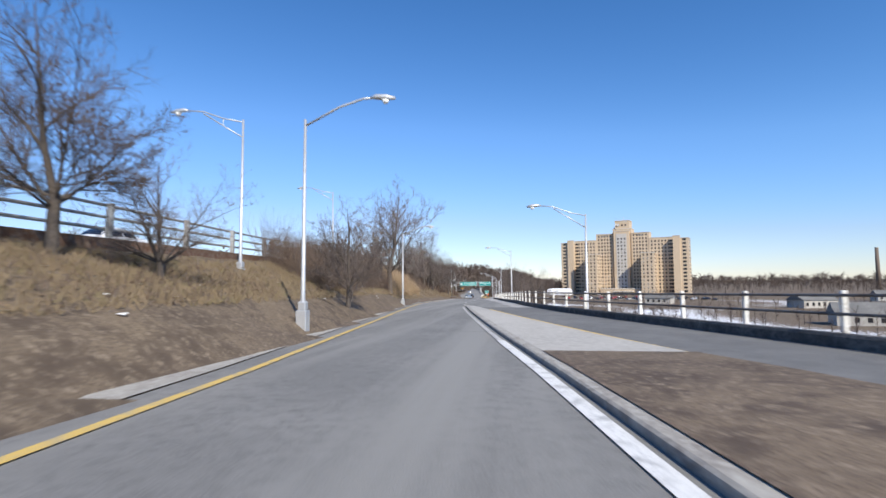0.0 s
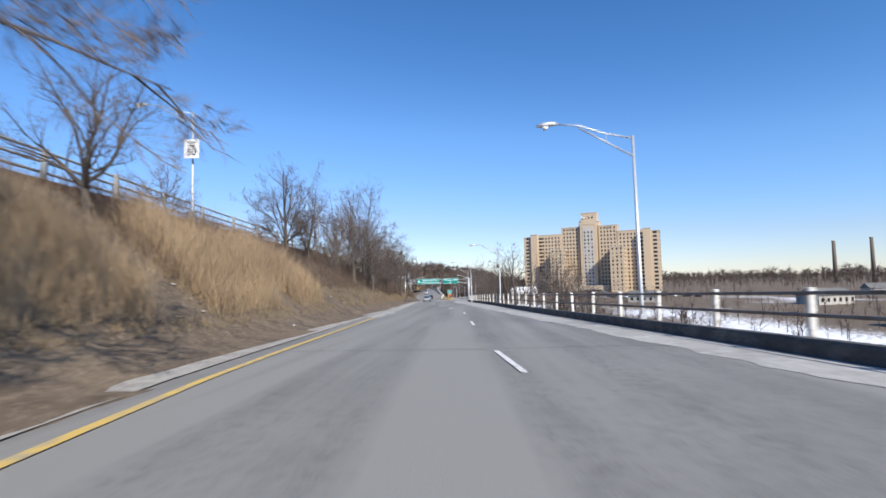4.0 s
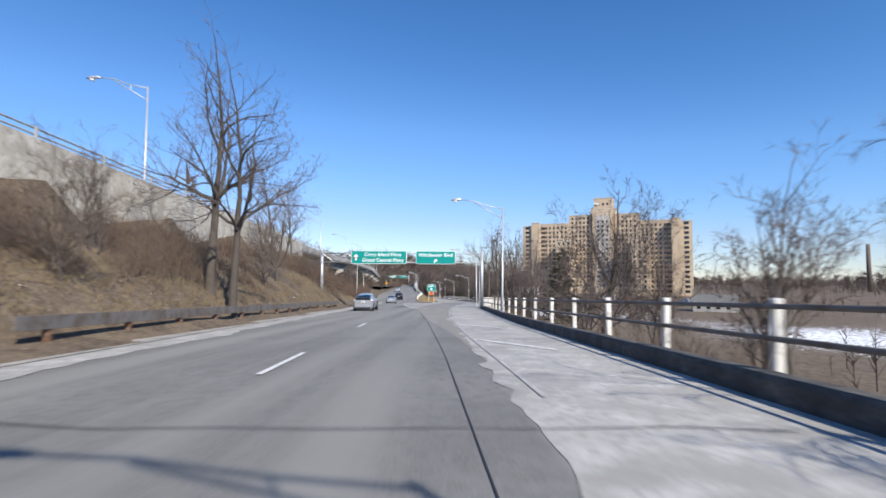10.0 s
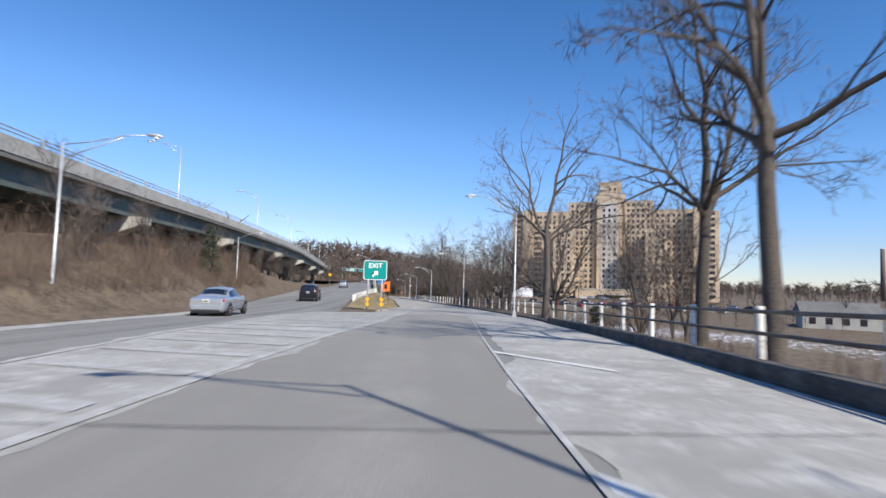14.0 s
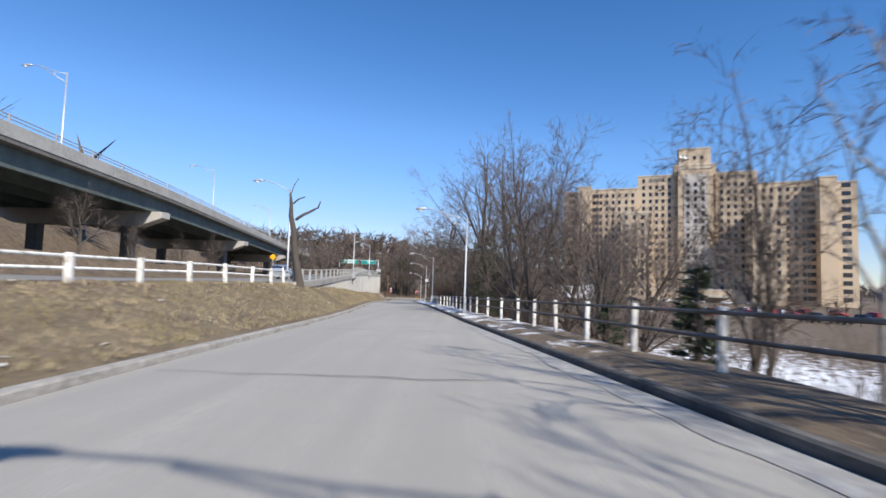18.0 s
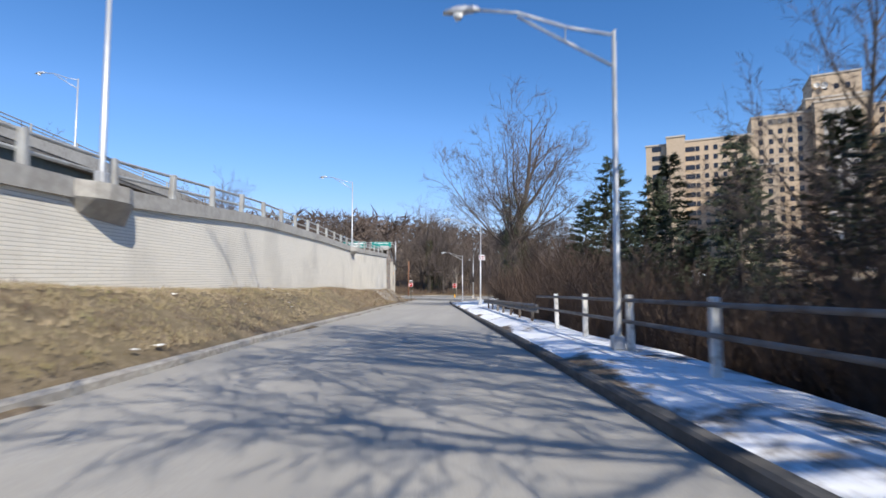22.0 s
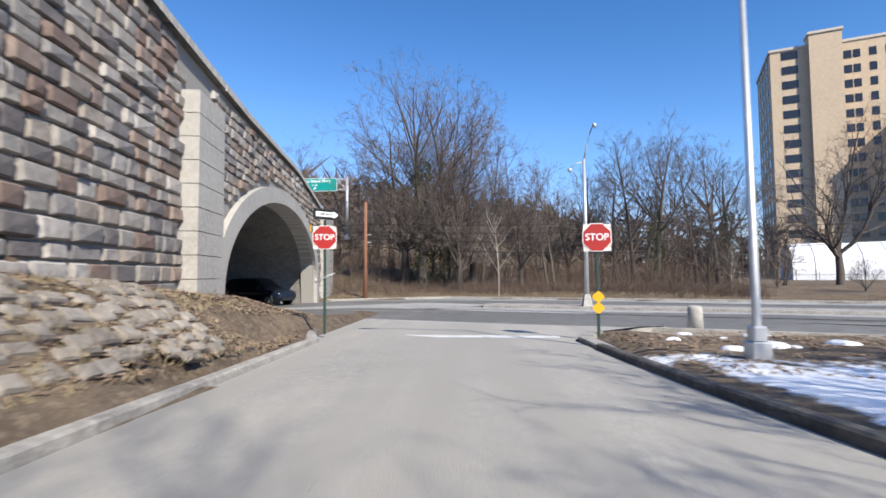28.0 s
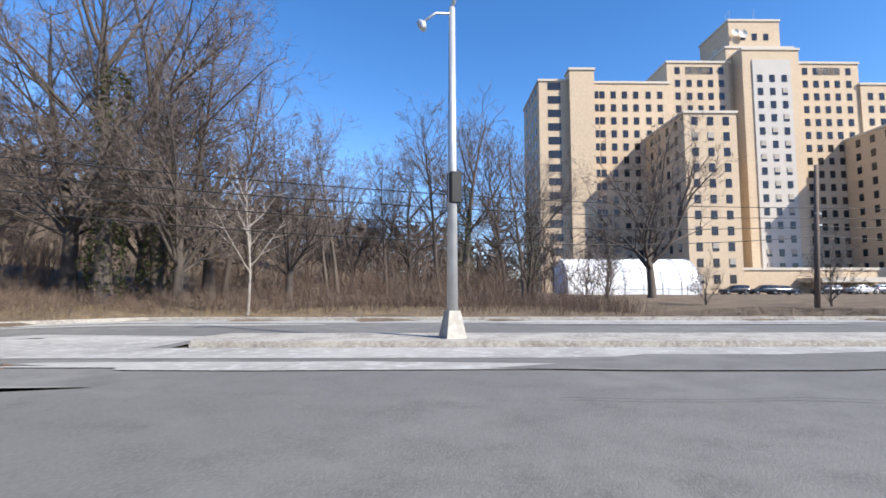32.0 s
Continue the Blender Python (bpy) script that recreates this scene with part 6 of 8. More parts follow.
def brush(name, spots, mat, label, seed, height, stems, thick=0.008, flare=0.55, side=2, category="brush"):
    """A thicket: at each spot a spray of thin stems with side shoots."""
    rng = random.Random(seed)
    v, f = [], []

    def stem(p, d, ln, r):
        o = d.orthogonal().normalized() * r
        o2 = d.cross(o).normalized() * r
        k = len(v)
        v.extend([tuple(p + o), tuple(p - o * 0.5 + o2 * 0.87), tuple(p - o * 0.5 - o2 * 0.87), tuple(p + d * ln)])
        f.extend([(k, k + 1, k + 3), (k + 1, k + 2, k + 3), (k + 2, k, k + 3)])

    def shoot(p, d, ln, r):
        o = d.orthogonal().normalized()
        o.rotate(Matrix.Rotation(rng.uniform(0, 3.1), 3, d))
        k = len(v)
        v.extend([tuple(p + o * r), tuple(p - o * r), tuple(p + d * ln)])
        f.append((k, k + 1, k + 2))

    for x, y in spots:
        z = land(x, y) - 0.05
        tall = height * (0.75 + 0.5 * noise.noise(Vector((x * 0.3, y * 0.3, seed)))) * rng.uniform(0.75, 1.15)
        for _ in range(stems):
            p = Vector((x + rng.uniform(-0.25, 0.25), y + rng.uniform(-0.25, 0.25), z))
            d = Vector((rng.uniform(-flare, flare), rng.uniform(-flare, flare), 1)).normalized()
            ln = tall * rng.uniform(0.55, 1.1)
            stem(p, d, ln, thick)
            for _ in range(side):
                t = rng.uniform(0.25, 0.85)
                shoot(p + d * ln * t, (d + Vector((rng.uniform(-1, 1), rng.uniform(-1, 1), rng.uniform(-0.2, 0.8))) * 0.7).normalized(), ln * rng.uniform(0.25, 0.5), thick * 0.8)
    return tagged(flat_mesh(name, v, f, mat), label, category, kind="stuff")


def bank_spots(n, y0, y1, lo, hi, seed, keep=0.0):
    """Spots on the left bank between shares lo and hi of its width."""
    rng = random.Random(seed)
    out = []
    while len(out) < n:
        y = rng.uniform(y0, y1)
        a, b = XL(y) - 1.9, XH(y) + 0.3
        x = a + (b - a) * rng.uniform(lo, hi)
        if noise.noise(Vector((x * 0.25, y * 0.25, 7))) > keep - 0.35:
            out.append((x, y))
    return out


def right_spots(n, y0, y1, near, far, seed, keep=0.0):
    rng = random.Random(seed)
    out = []
    while len(out) < n:
        y = rng.uniform(y0, y1)
        x = max(XRAIL(y) if y < 408 else XR(y) + 4, XR(y)) + rng.uniform(near, far)
        if noise.noise(Vector((x * 0.2, y * 0.2, 8))) > keep - 0.35:
            out.append((x, y))
    return out


brush("brown_brush", bank_spots(2000, 64, 92, 0.14, 1.0, 1), brush_mat, "dense brown bare brush on the bank", 1, 2.5, 5)
brush("reddish_brush", bank_spots(1500, 100, 142, 0.25, 1.0, 2), brush_mat, "reddish bare brush on the bank", 2, 1.5, 5)
brush("bank_brush", bank_spots(3300, 134, 242, 0.3, 1.0, 3, 0.2), brush_mat, "dense brown bare brush on the bank", 3, 1.6, 5)
brush("viaduct_brush", bank_spots(2300, 228, 312, 0.12, 1.0, 4), brush_mat, "dense brown bare brush below the viaduct", 4, 2.6, 5)
brush("reeds", bank_spots(2300, 92, 117, 0.08, 0.7, 5, 0.2), reed_mat, "tall dry straw-coloured reeds on the bank", 5, 1.75, 6, 0.008, 0.25, 2, "reeds")
brush("low_brush", bank_spots(2400, 40, 235, 0.02, 0.95, 26, 0.22), brush_mat, "low brown weeds scattered over the bank", 26, 0.5, 5, 0.008, 0.9, 3)
brush("mixed_brush", bank_spots(900, 86, 122, 0.3, 1.0, 25), brush_mat, "brown bare brush among the reeds", 25, 1.5, 5)
brush("slope_brush", right_spots(2600, 120, 262, 1.6, 9, 6, 0.25), brush_mat, "brown bare brush below the guard rail", 6, 1.5, 5)
brush("ramp_brush", right_spots(2800, 262, 372, 2.2, 12, 7, 0.2), brush_mat, "brown bare brush beside the ramp", 7, 2.9, 5)
brush("thicket", right_spots(3600, 372, 408, 0.9, 12, 8, 0.0), thicket_mat, "dense tangled brown thicket beside the ramp", 8, 4.0, 5, 0.013, 0.6, 4)
brush("thicket_edge", right_spots(1700, 408, 441, 2.4, 12, 18, 0.0), thicket_mat, "dense tangled brown thicket beside the ramp", 18, 3.4, 5, 0.012, 0.6, 3)
rng = random.Random(14)
wood_edge = [cross_at(rng.uniform(-30, 10), 10.5 + abs(rng.gauss(0, 7)) + (3 if rng.random() < 0.6 else 0)) for _ in range(2600)]
brush("wood_brush", wood_edge, brush_mat, "brown bare undergrowth along the edge of the wood", 9, 1.5, 5)
brush("deep_brush", [cross_at(rng.uniform(-50, 9), rng.uniform(20, 60)) for _ in range(1500)], brush_mat, "tall bare saplings and brush in the wood", 10, 4.2, 4, 0.014, 0.3, 4)


def tufts(name, spots, mat, label, seed, height=0.16, blades=5):
    rng = random.Random(seed)
    v, f = [], []
    for x, y in spots:
        z = land(x, y) - 0.02
        for _ in range(blades):
            p = Vector((x + rng.uniform(-0.12, 0.12), y + rng.uniform(-0.12, 0.12), z))
            d = Vector((rng.uniform(-0.8, 0.8), rng.uniform(-0.8, 0.8), 1)).normalized()
            o = d.orthogonal().normalized() * rng.uniform(0.008, 0.016)
            k = len(v)
            v.extend([tuple(p - o), tuple(p + o), tuple(p + d * height * rng.uniform(0.5, 1.3))])
            f.append((k, k + 1, k + 2))
    return tagged(flat_mesh(name, v, f, mat), label, "grass", kind="stuff")


rng = random.Random(21)
tufts("bank_grass", bank_spots(8000, 36, 110, 0.0, 0.9, 11) + bank_spots(7000, 110, 250, 0.0, 0.6, 12), grass_mat, "short dry winter grass on the bank", 1, 0.22)
wedge = []
while len(wedge) < 13000:
    y = rng.uniform(282, 452)
    if y > 396 and rng.random() < 0.6:
        continue
    a, b = XRL(y) - 0.3, (XM(y) + 0.4 if y < 344 else XF(y) + 0.3)
    wedge.append((a + (b - a) * rng.random(), y))
weeds = []
while len(weeds) < 1500:
    y = rng.uniform(290, 452)
    a, b = XRL(y) - 0.4, (XM(y) + 0.6 if y < 344 else XF(y) + 0.4)
    x = a + (b - a) * rng.random()
    if noise.noise(Vector((x * 0.5, y * 0.3, 4))) > -0.05:
        weeds.append((x, y))
brush("wedge_weeds", weeds, brush_mat, "low dead weeds between ramp and wall", 41, 0.3, 5, 0.007, 1.1, 3)
tufts("wedge_grass", wedge, wedge_mat, "short dry grass between ramp and wall", 2, 0.11)
tufts("verge_grass", [cross_at(rng.uniform(-20, 60), rng.uniform(9.5, 16)) for _ in range(7000)] + right_spots(4000, 40, 270, 0.5, 3.0, 13), grass_mat, "dry grass along the verge", 3, 0.18)


def leaves(name, spots, mat, label, seed, size=0.05, lift=0.012, category="leaves"):
    rng = random.Random(seed)
    v, f = [], []
    for x, y in spots:
        z = land(x, y) + lift
        a, s = rng.uniform(0, 6.28), size * rng.uniform(0.6, 1.5)
        k = len(v)
        for q, w in ((0, 1), (1.6, 0.6), (3.14, 1), (4.7, 0.6)):
            v.append((x + math.cos(a + q) * s * w, y + math.sin(a + q) * s * w, z + rng.uniform(-0.01, 0.03)))
        f.append((k, k + 1, k + 2, k + 3))
    return tagged(flat_mesh(name, v, f, mat), label, category, kind="stuff")


rng = random.Random(31)
lf = [s for s in bank_spots(5000, 40, 240, 0.0, 0.6, 15)]
lf += [(XRL(y) - 0.3 - rng.random() * (XRL(y) - XF(y) - 0.6), y) for y in [rng.uniform(400, 458) for _ in range(15000)]]
lf += [(-5.6 + rng.random() * 9, 446 + rng.random() * 7) for _ in range(2500)]
leaves("fallen_leaves", [p for p in lf if not (-14 < p[0] < -6 and p[1] > 452)], leaf_mat, "scattered brown fallen leaves", 1)
bits = bank_spots(260, 40, 240, -0.1, 0.5, 16) + [(XRL(y) - 0.4 - rng.random() * 5, y) for y in [rng.uniform(300, 450) for _ in range(120)]]
leaves("litter", bits, litter_mat, "scraps of white litter on the verge", 2, 0.09, 0.03, "litter")


# ---- signs ----
def lettering(text, size, mat, parent, m, name="lettering"):
    """Raised letters in the built-in font, centred, as one mesh."""
    cu = bpy.data.curves.new("letters", "FONT")
    cu.body, cu.size, cu.align_x, cu.align_y, cu.extrude = text, size, "CENTER", "CENTER", 0.004
    cu.offset = size * 0.012
    tmp = bpy.data.objects.new("letters", cu)
    me = bpy.data.meshes.new_from_object(tmp)
    bpy.data.objects.remove(tmp)
    bpy.data.curves.remove(cu)
    me.materials.clear()
    me.materials.append(mat)
    ob = new(name, me)
    ob.parent, ob.matrix_basis = parent, m
    return ob


UPRIGHT = pose(0, 0, 0, 90, 0, 0)


def rounded(bm, w, h, r, y0, y1):
    """A rounded plate in the xz plane, centred."""
    pts = []
    for cx, cz, a0 in ((w / 2 - r, h / 2 - r, 0), (-w / 2 + r, h / 2 - r, 90), (-w / 2 + r, -h / 2 + r, 180), (w / 2 - r, -h / 2 + r, 270)):
        for k in range(5):
            a = radians(a0 + 22.5 * k)
            pts.append((cx + r * math.cos(a), cz + r * math.sin(a)))
    f = [bm.verts.new((x, y0, z)) for x, z in pts]
    b = [bm.verts.new((x, y1, z)) for x, z in pts]
    bm.faces.new(f)
    bm.faces.new(b[::-1])
    for i in range(len(pts)):
        bm.faces.new((f[i], f[(i + 1) % len(pts)], b[(i + 1) % len(pts)], b[i])[::-1])


def arrow(parent, x, z, size, degrees, mat=None):
    bm = bmesh.new()
    shape = [(-0.13, -0.5), (0.13, -0.5), (0.13, 0.05), (0.42, 0.05), (0, 0.5), (-0.42, 0.05), (-0.13, 0.05)]
    c, s = math.cos(radians(degrees)), math.sin(radians(degrees))
    f = [bm.verts.new((x + (a * c + b * s) * size, -0.034, z + (-a * s + b * c) * size)) for a, b in shape]
    bm.faces.new(f)
    bmesh.ops.triangulate(bm, faces=bm.faces[:])
    return part("arrow", bm, mat or sign_white, parent)


def green_panel(w, h, label, at, turn=0.0):
    sign = thing("road_sign", label, "road sign", at=at, turn=turn)
    bm = bmesh.new()
    rounded(bm, w, h, 0.14, -0.012, 0.03)
    part("border", bm, sign_white, sign, "white edge of the sign")
    bm = bmesh.new()
    rounded(bm, w - 0.09, h - 0.09, 0.12, -0.022, 0.0)
    part("panel", bm, sign_green, sign)
    bm = bmesh.new()
    for k in (-0.33, 0.33):
        box(bm, k * w - 0.04, k * w + 0.04, 0.03, 0.12, -h / 2, h / 2)
    part("backing", bm, galvanised, sign)
    return sign


def gantry(xl, xr, y, base_l, base_r, z0, z1, label):
    g = thing("sign_gantry", label, "sign gantry")
    for x, b in ((xl, base_l), (xr, base_r)):
        bm = bmesh.new()
        tube(bm, [(x, y, b - 0.2), (x, y, z1 + 0.35)], [0.2, 0.16], 10)
        box(bm, x - 0.3, x + 0.3, y - 0.3, y + 0.3, b - 0.3, b + 0.12, 0.03)
        part("post", bm, galvanised, g)
    for dy in (-0.3, 0.3):
        for z in (z0, z1):
            bm = bmesh.new()
            tube(bm, [(xl, y + dy, z), (xr, y + dy, z)], 0.045, 7)
            part("chord", bm, galvanised, g)
    n = max(4, int((xr - xl) / 1.3))
    bm = bmesh.new()
    for k in range(n):
        a, b = xl + (xr - xl) * k / n, xl + (xr - xl) * (k + 1) / n
        for dy in (-0.3, 0.3):
            tube(bm, [(a, y + dy, z0 if k % 2 else z1), (b, y + dy, z1 if k % 2 else z0)], 0.022, 5)
        tube(bm, [(a, y - 0.3, z1), (b, y + 0.3, z1)], 0.018, 5)
    part("lattice", bm, galvanised, g)
    return g


gantry(-14.1, 3.85, 230.2, G(230) + 0.6, G(230) + 0.1, 2.65, 3.65, "galvanised steel lattice gantry over the road")
sa = green_panel(6.15, 1.45, "wide green overhead sign with white letters", (-7.65, 229.7, 3.19))
lettering("Cross Island Pkwy", 0.56, sign_white, sa, pose(0.45, -0.028, 0.30, 90, 0, 0))
lettering("Grand Central Pkwy", 0.56, sign_white, sa, pose(0.45, -0.028, -0.32, 90, 0, 0))
arrow(sa, -2.55, 0.0, 0.72, 0)
sb = green_panel(4.4, 1.45, "green overhead exit sign with white letters", (-1.33, 229.7, 3.19))
lettering("Winchester Blvd", 0.56, sign_white, sb, pose(0, -0.028, 0.27, 90, 0, 0))
arrow(sb, 0.0, -0.36, 0.5, 45)
gantry(-37.0, -22.6, 495.8, -3.6, -3.6, 1.9, 3.1, "steel lattice gantry over the parkway beyond the bridge")
sc = green_panel(5.1, 1.5, "green overhead sign with white letters", (-26.2, 495.3, 2.4))
lettering("Cross Island Pkwy", 0.5, sign_white, sc, pose(0, -0.028, 0.42, 90, 0, 0))
lettering("South", 0.3, sign_white, sc, pose(0, -0.028, -0.02, 90, 0, 0))
arrow(sc, 0, -0.42, 0.42, 45)
sd = green_panel(6.2, 1.6, "green overhead sign with plain white bars", (-33.2, 495.3, 2.45))
bm = bmesh.new()
box(bm, -2.2, 2.3, -0.034, -0.024, 0.15, 0.5)
box(bm, -2.0, 2.0, -0.034, -0.024, -0.5, -0.15)
part("bar", bm, sign_white, sd)

# exit sign in the gore
ex = green_panel(1.72, 1.42, "green exit sign on two steel posts", (-2.95, 278.6, -1.0))
lettering("EXIT", 0.5, sign_white, ex, pose(0, -0.028, 0.32, 90, 0, 0))
arrow(ex, 0, -0.26, 0.56, 45)
for x in (-0.52, 0.52):
    bm = bmesh.new()
    tube(bm, [(x, 0.1, -3.2), (x, 0.1, 0.6)], 0.045, 8)
    part("post", bm, galvanised, ex)
    bm = bmesh.new()
    for z in (-2.15, -2.5):
        q = [(x, -0.0, z + 0.19), (x + 0.17, 0, z), (x, 0, z - 0.19), (x - 0.17, 0, z)]
        f, b = [bm.verts.new(p) for p in q], [bm.verts.new((p[0], 0.03, p[2])) for p in q]
        bm.faces.new(f)
        bm.faces.new(b[::-1])
        for i in range(4):
            bm.faces.new((f[i], b[i], b[(i + 1) % 4], f[(i + 1) % 4]))
    part("reflector", bm, sign_yellow, ex, "yellow diamond reflectors")
wk = thing("work_sign", "orange roadwork sign on two dark posts", "road sign", at=(-3.6, 303, -2.55))
bm = bmesh.new()
rounded(bm, 1.05, 1.2, 0.06, -0.02, 0.02)
part("panel", bm, sign_orange, wk)
bm = bmesh.new()
box(bm, -0.16, 0.16, -0.03, -0.018, -0.3, 0.3)
part("mark", bm, sign_black, wk)
for x in (-0.33, 0.33):
    bm = bmesh.new()
    tube(bm, [(x, 0.06, -2.1), (x, 0.06, 0.5)], 0.035, 7)
    part("post", bm, sign_black, wk)
bl = thing("blue_sign", "small blue roadside sign on a steel post", "road sign", at=(-4.0, 300.5, -1.9))
bm = bmesh.new()
rounded(bm, 0.75, 0.6, 0.05, -0.02, 0.02)
part("panel", bm, sign_blue, bl)
bm = bmesh.new()
tube(bm, [(0, 0.05, -3.2), (0, 0.05, 0.3)], 0.04, 7)
part("post", bm, galvanised, bl)

# speed limit sign on a highway lamp
sp = thing("speed_sign", "white speed limit sign with black letters", "road sign", at=(XH(114.4) + 0.45, 114.1, 10.55))
bm = bmesh.new()
rounded(bm, 0.8, 1.0, 0.06, -0.02, 0.02)
part("panel", bm, sign_white, sp)
lettering("50", 0.52, sign_black, sp, pose(0, -0.028, -0.2, 90, 0, 0))
lettering("SPEED", 0.17, sign_black, sp, pose(0, -0.028, 0.33, 90, 0, 0))
lettering("LIMIT", 0.17, sign_black, sp, pose(0, -0.028, 0.15, 90, 0, 0))
bm = bmesh.new()
box(bm, -0.03, 0.03, 0.02, 0.12, -0.3, 0.3)
part("clamp", bm, galvanised, sp)


def stop_sign(at, low, turn, label, k=1.0):
    s = thing("stop_sign", label, "stop sign", "stop signs", at=at, turn=turn)
    bm = bmesh.new()
    box(bm, -0.385 * k, 0.40 * k, 0.0, 0.012, -0.40 * k, 0.385 * k)
    part("backing", bm, rail_white, s, "square grey-white backing plate")
    for r, y0, mat, name in ((0.445, -0.012, sign_white, "border"), (0.42, -0.02, sign_red, "panel")):
        bm = bmesh.new()
        ring = [(r * k * math.cos(radians(22.5 + 45 * i)), r * k * math.sin(radians(22.5 + 45 * i))) for i in range(8)]
        f, b = [bm.verts.new((x, y0, z)) for x, z in ring], [bm.verts.new((x, 0.0, z)) for x, z in ring]
        bm.faces.new(f)
        for i in range(8):
            bm.faces.new((f[i], b[i], b[(i + 1) % 8], f[(i + 1) % 8]))
        part(name, bm, mat, s)
    lettering("STOP", 0.28 * k, sign_white, s, pose(0, -0.026, 0, 90, 0, 0))
    bm = bmesh.new()
    box(bm, -0.036, 0.036, 0.02, 0.08, low, 0.5, 0.008)
    part("post", bm, post_green, s)
    return s


stop_l = stop_sign((-13.16, 453.0, -6.98), -2.75, 8, "red stop sign on a dark green post with a bent bracket", 0.82)
ow = thing("one_way_sign", "black one-way sign above the stop sign", "road sign", at=(-13.12, 453.05, -6.32), turn=48)
bm = bmesh.new()
box(bm, -0.42, 0.42, -0.012, 0.012, -0.15, 0.15)
part("panel", bm, sign_black, ow)
bm = bmesh.new()
for q in ([(0.38, -0.016, 0), (0.22, -0.016, 0.11), (0.22, -0.016, -0.11)], [(-0.36, -0.016, -0.07), (0.22, -0.016, -0.07), (0.22, -0.016, 0.07), (-0.36, -0.016, 0.07)]):
    bm.faces.new([bm.verts.new(p) for p in q])
part("arrow", bm, sign_white, ow)
lettering("ONE WAY", 0.09, sign_black, ow, pose(-0.05, -0.022, 0, 90, 0, 0))
bm = bmesh.new()
tube(bm, [(-0.25, -0.05, -1.3), (0.05, -0.06, -1.12), (0.3, -0.05, -1.02)], 0.018, 6)
tube(bm, [(-0.25, -0.05, -1.3), (-0.22, -0.05, -1.16)], 0.018, 6)
part("bent_bracket", bm, galvanised, stop_l)
stop_r = stop_sign((-5.72, 452.15, -7.13), -2.6, -4, "red stop sign on a dark green post with yellow reflectors", 0.9)
for z in (-1.55, -1.84):
    bm = bmesh.new()
    ring = [(0.15 * math.cos(radians(90 * (k // 2) + (9 if k % 2 else -9))), 0.145 * math.sin(radians(90 * (k // 2) + (9 if k % 2 else -9)))) for k in range(8)]
    f, b = [bm.verts.new((x, -0.01, z + w)) for x, w in ring], [bm.verts.new((x, 0.02, z + w)) for x, w in ring]
    bm.faces.new(f)
    for i in range(8):
        bm.faces.new((f[i], b[i], b[(i + 1) % 8], f[(i + 1) % 8]))
    part("reflector", bm, sign_yellow, stop_r, "yellow reflector")
pp = thing("paper_sign", "white paper notice with red bars on a lamp pole", "notice", at=(-1.75, 415.72, -3.75), turn=4)
bm = bmesh.new()
box(bm, -0.3, 0.3, -0.012, 0.012, -0.25, 0.25)
part("panel", bm, sign_white, pp)
bm = bmesh.new()
for z0, w in ((0.07, 0.25), (-0.12, 0.22)):
    for k in range(4):
        x0 = -w + k * w / 2
        box(bm, x0 + 0.02, x0 + w / 2 - 0.02, -0.02, -0.011, z0 - 0.06, z0 + 0.07)
part("bar", bm, sign_red, pp)
yw = thing("yellow_sign", "small yellow diamond warning sign beside the parkway", "road sign", at=(-24.5, 386, -0.9))
bm = bmesh.new()
rounded(bm, 0.75, 0.75, 0.06, -0.015, 0.015)
panel = part("panel", bm, sign_yellow, yw)
panel.matrix_basis = pose(0, 0, 0, 0, 45, 0)
bm = bmesh.new()
tube(bm, [(0, 0.04, -2.6), (0, 0.04, 0.4)], 0.04, 7)
part("post", bm, galvanised, yw)

# ---- median lamp ----
ml = thing("median_lamp", "tall grey median lamp pole on a concrete base with two arms", "street lamp", at=(-2.67, 466.0, FLOOR + 0.13))
bm = bmesh.new()
tube(bm, [(0, 0, -0.05), (0, 0, 0.62)], [0.36, 0.2], 4)
part("base", bm, concrete, ml, "tapered square concrete base")
bm = bmesh.new()
tube(bm, [(0, 0, 0.5), (0, 0, 7.9)], [0.13, 0.075], 10)
part("pole", bm, galvanised, ml)
bm = bmesh.new()
tube(bm, [(0, 0, 7.85), (0.12, -0.1, 8.5), (0.3, -0.3, 9.3), (0.42, -0.42, 9.6)], [0.05, 0.04, 0.035, 0.03], 7)
part("arm", bm, galvanised, ml)
bm = bmesh.new()
tube(bm, [(0, 0, 7.75), (-0.4, 0.05, 7.7), (-0.7, 0.08, 7.45)], [0.03, 0.03, 0.03], 6)
part("arm", bm, galvanised, ml)
for x, y, z in ((0.48, -0.5, 9.62), (-0.74, 0.08, 7.35)):
    bm = bmesh.new()
    tube(bm, [(x - 0.1, y, z + 0.08), (x, y, z), (x + 0.02, y - 0.05, z - 0.14)], [0.06, 0.11, 0.07], 8)
    part("lamp_head", bm, galvanised, ml)
bm = bmesh.new()
box(bm, -0.1, 0.18, -0.16, 0.1, 3.1, 3.85, 0.03)
part("cabinet", bm, black_plastic, ml, "dark control box")


# ---- wooden poles and cables ----
def utility_pole(at, h, lean, mat, label):
    p = thing("utility_pole", label, "utility pole", at=at)
    bm = bmesh.new()
    tube(bm, [(0, 0, -0.3), (lean * 0.5, 0, h * 0.5), (lean, 0, h)], [0.16, 0.14, 0.11], 9)
    part("shaft", bm, mat, p)
    bm = bmesh.new()
    for z in (h * 0.66, h * 0.58):
        box(bm, lean * 0.62 - 0.1, lean * 0.62 + 0.45, -0.04, 0.04, z - 0.04, z + 0.04)
    part("bracket", bm, galvanised, p)
    return p


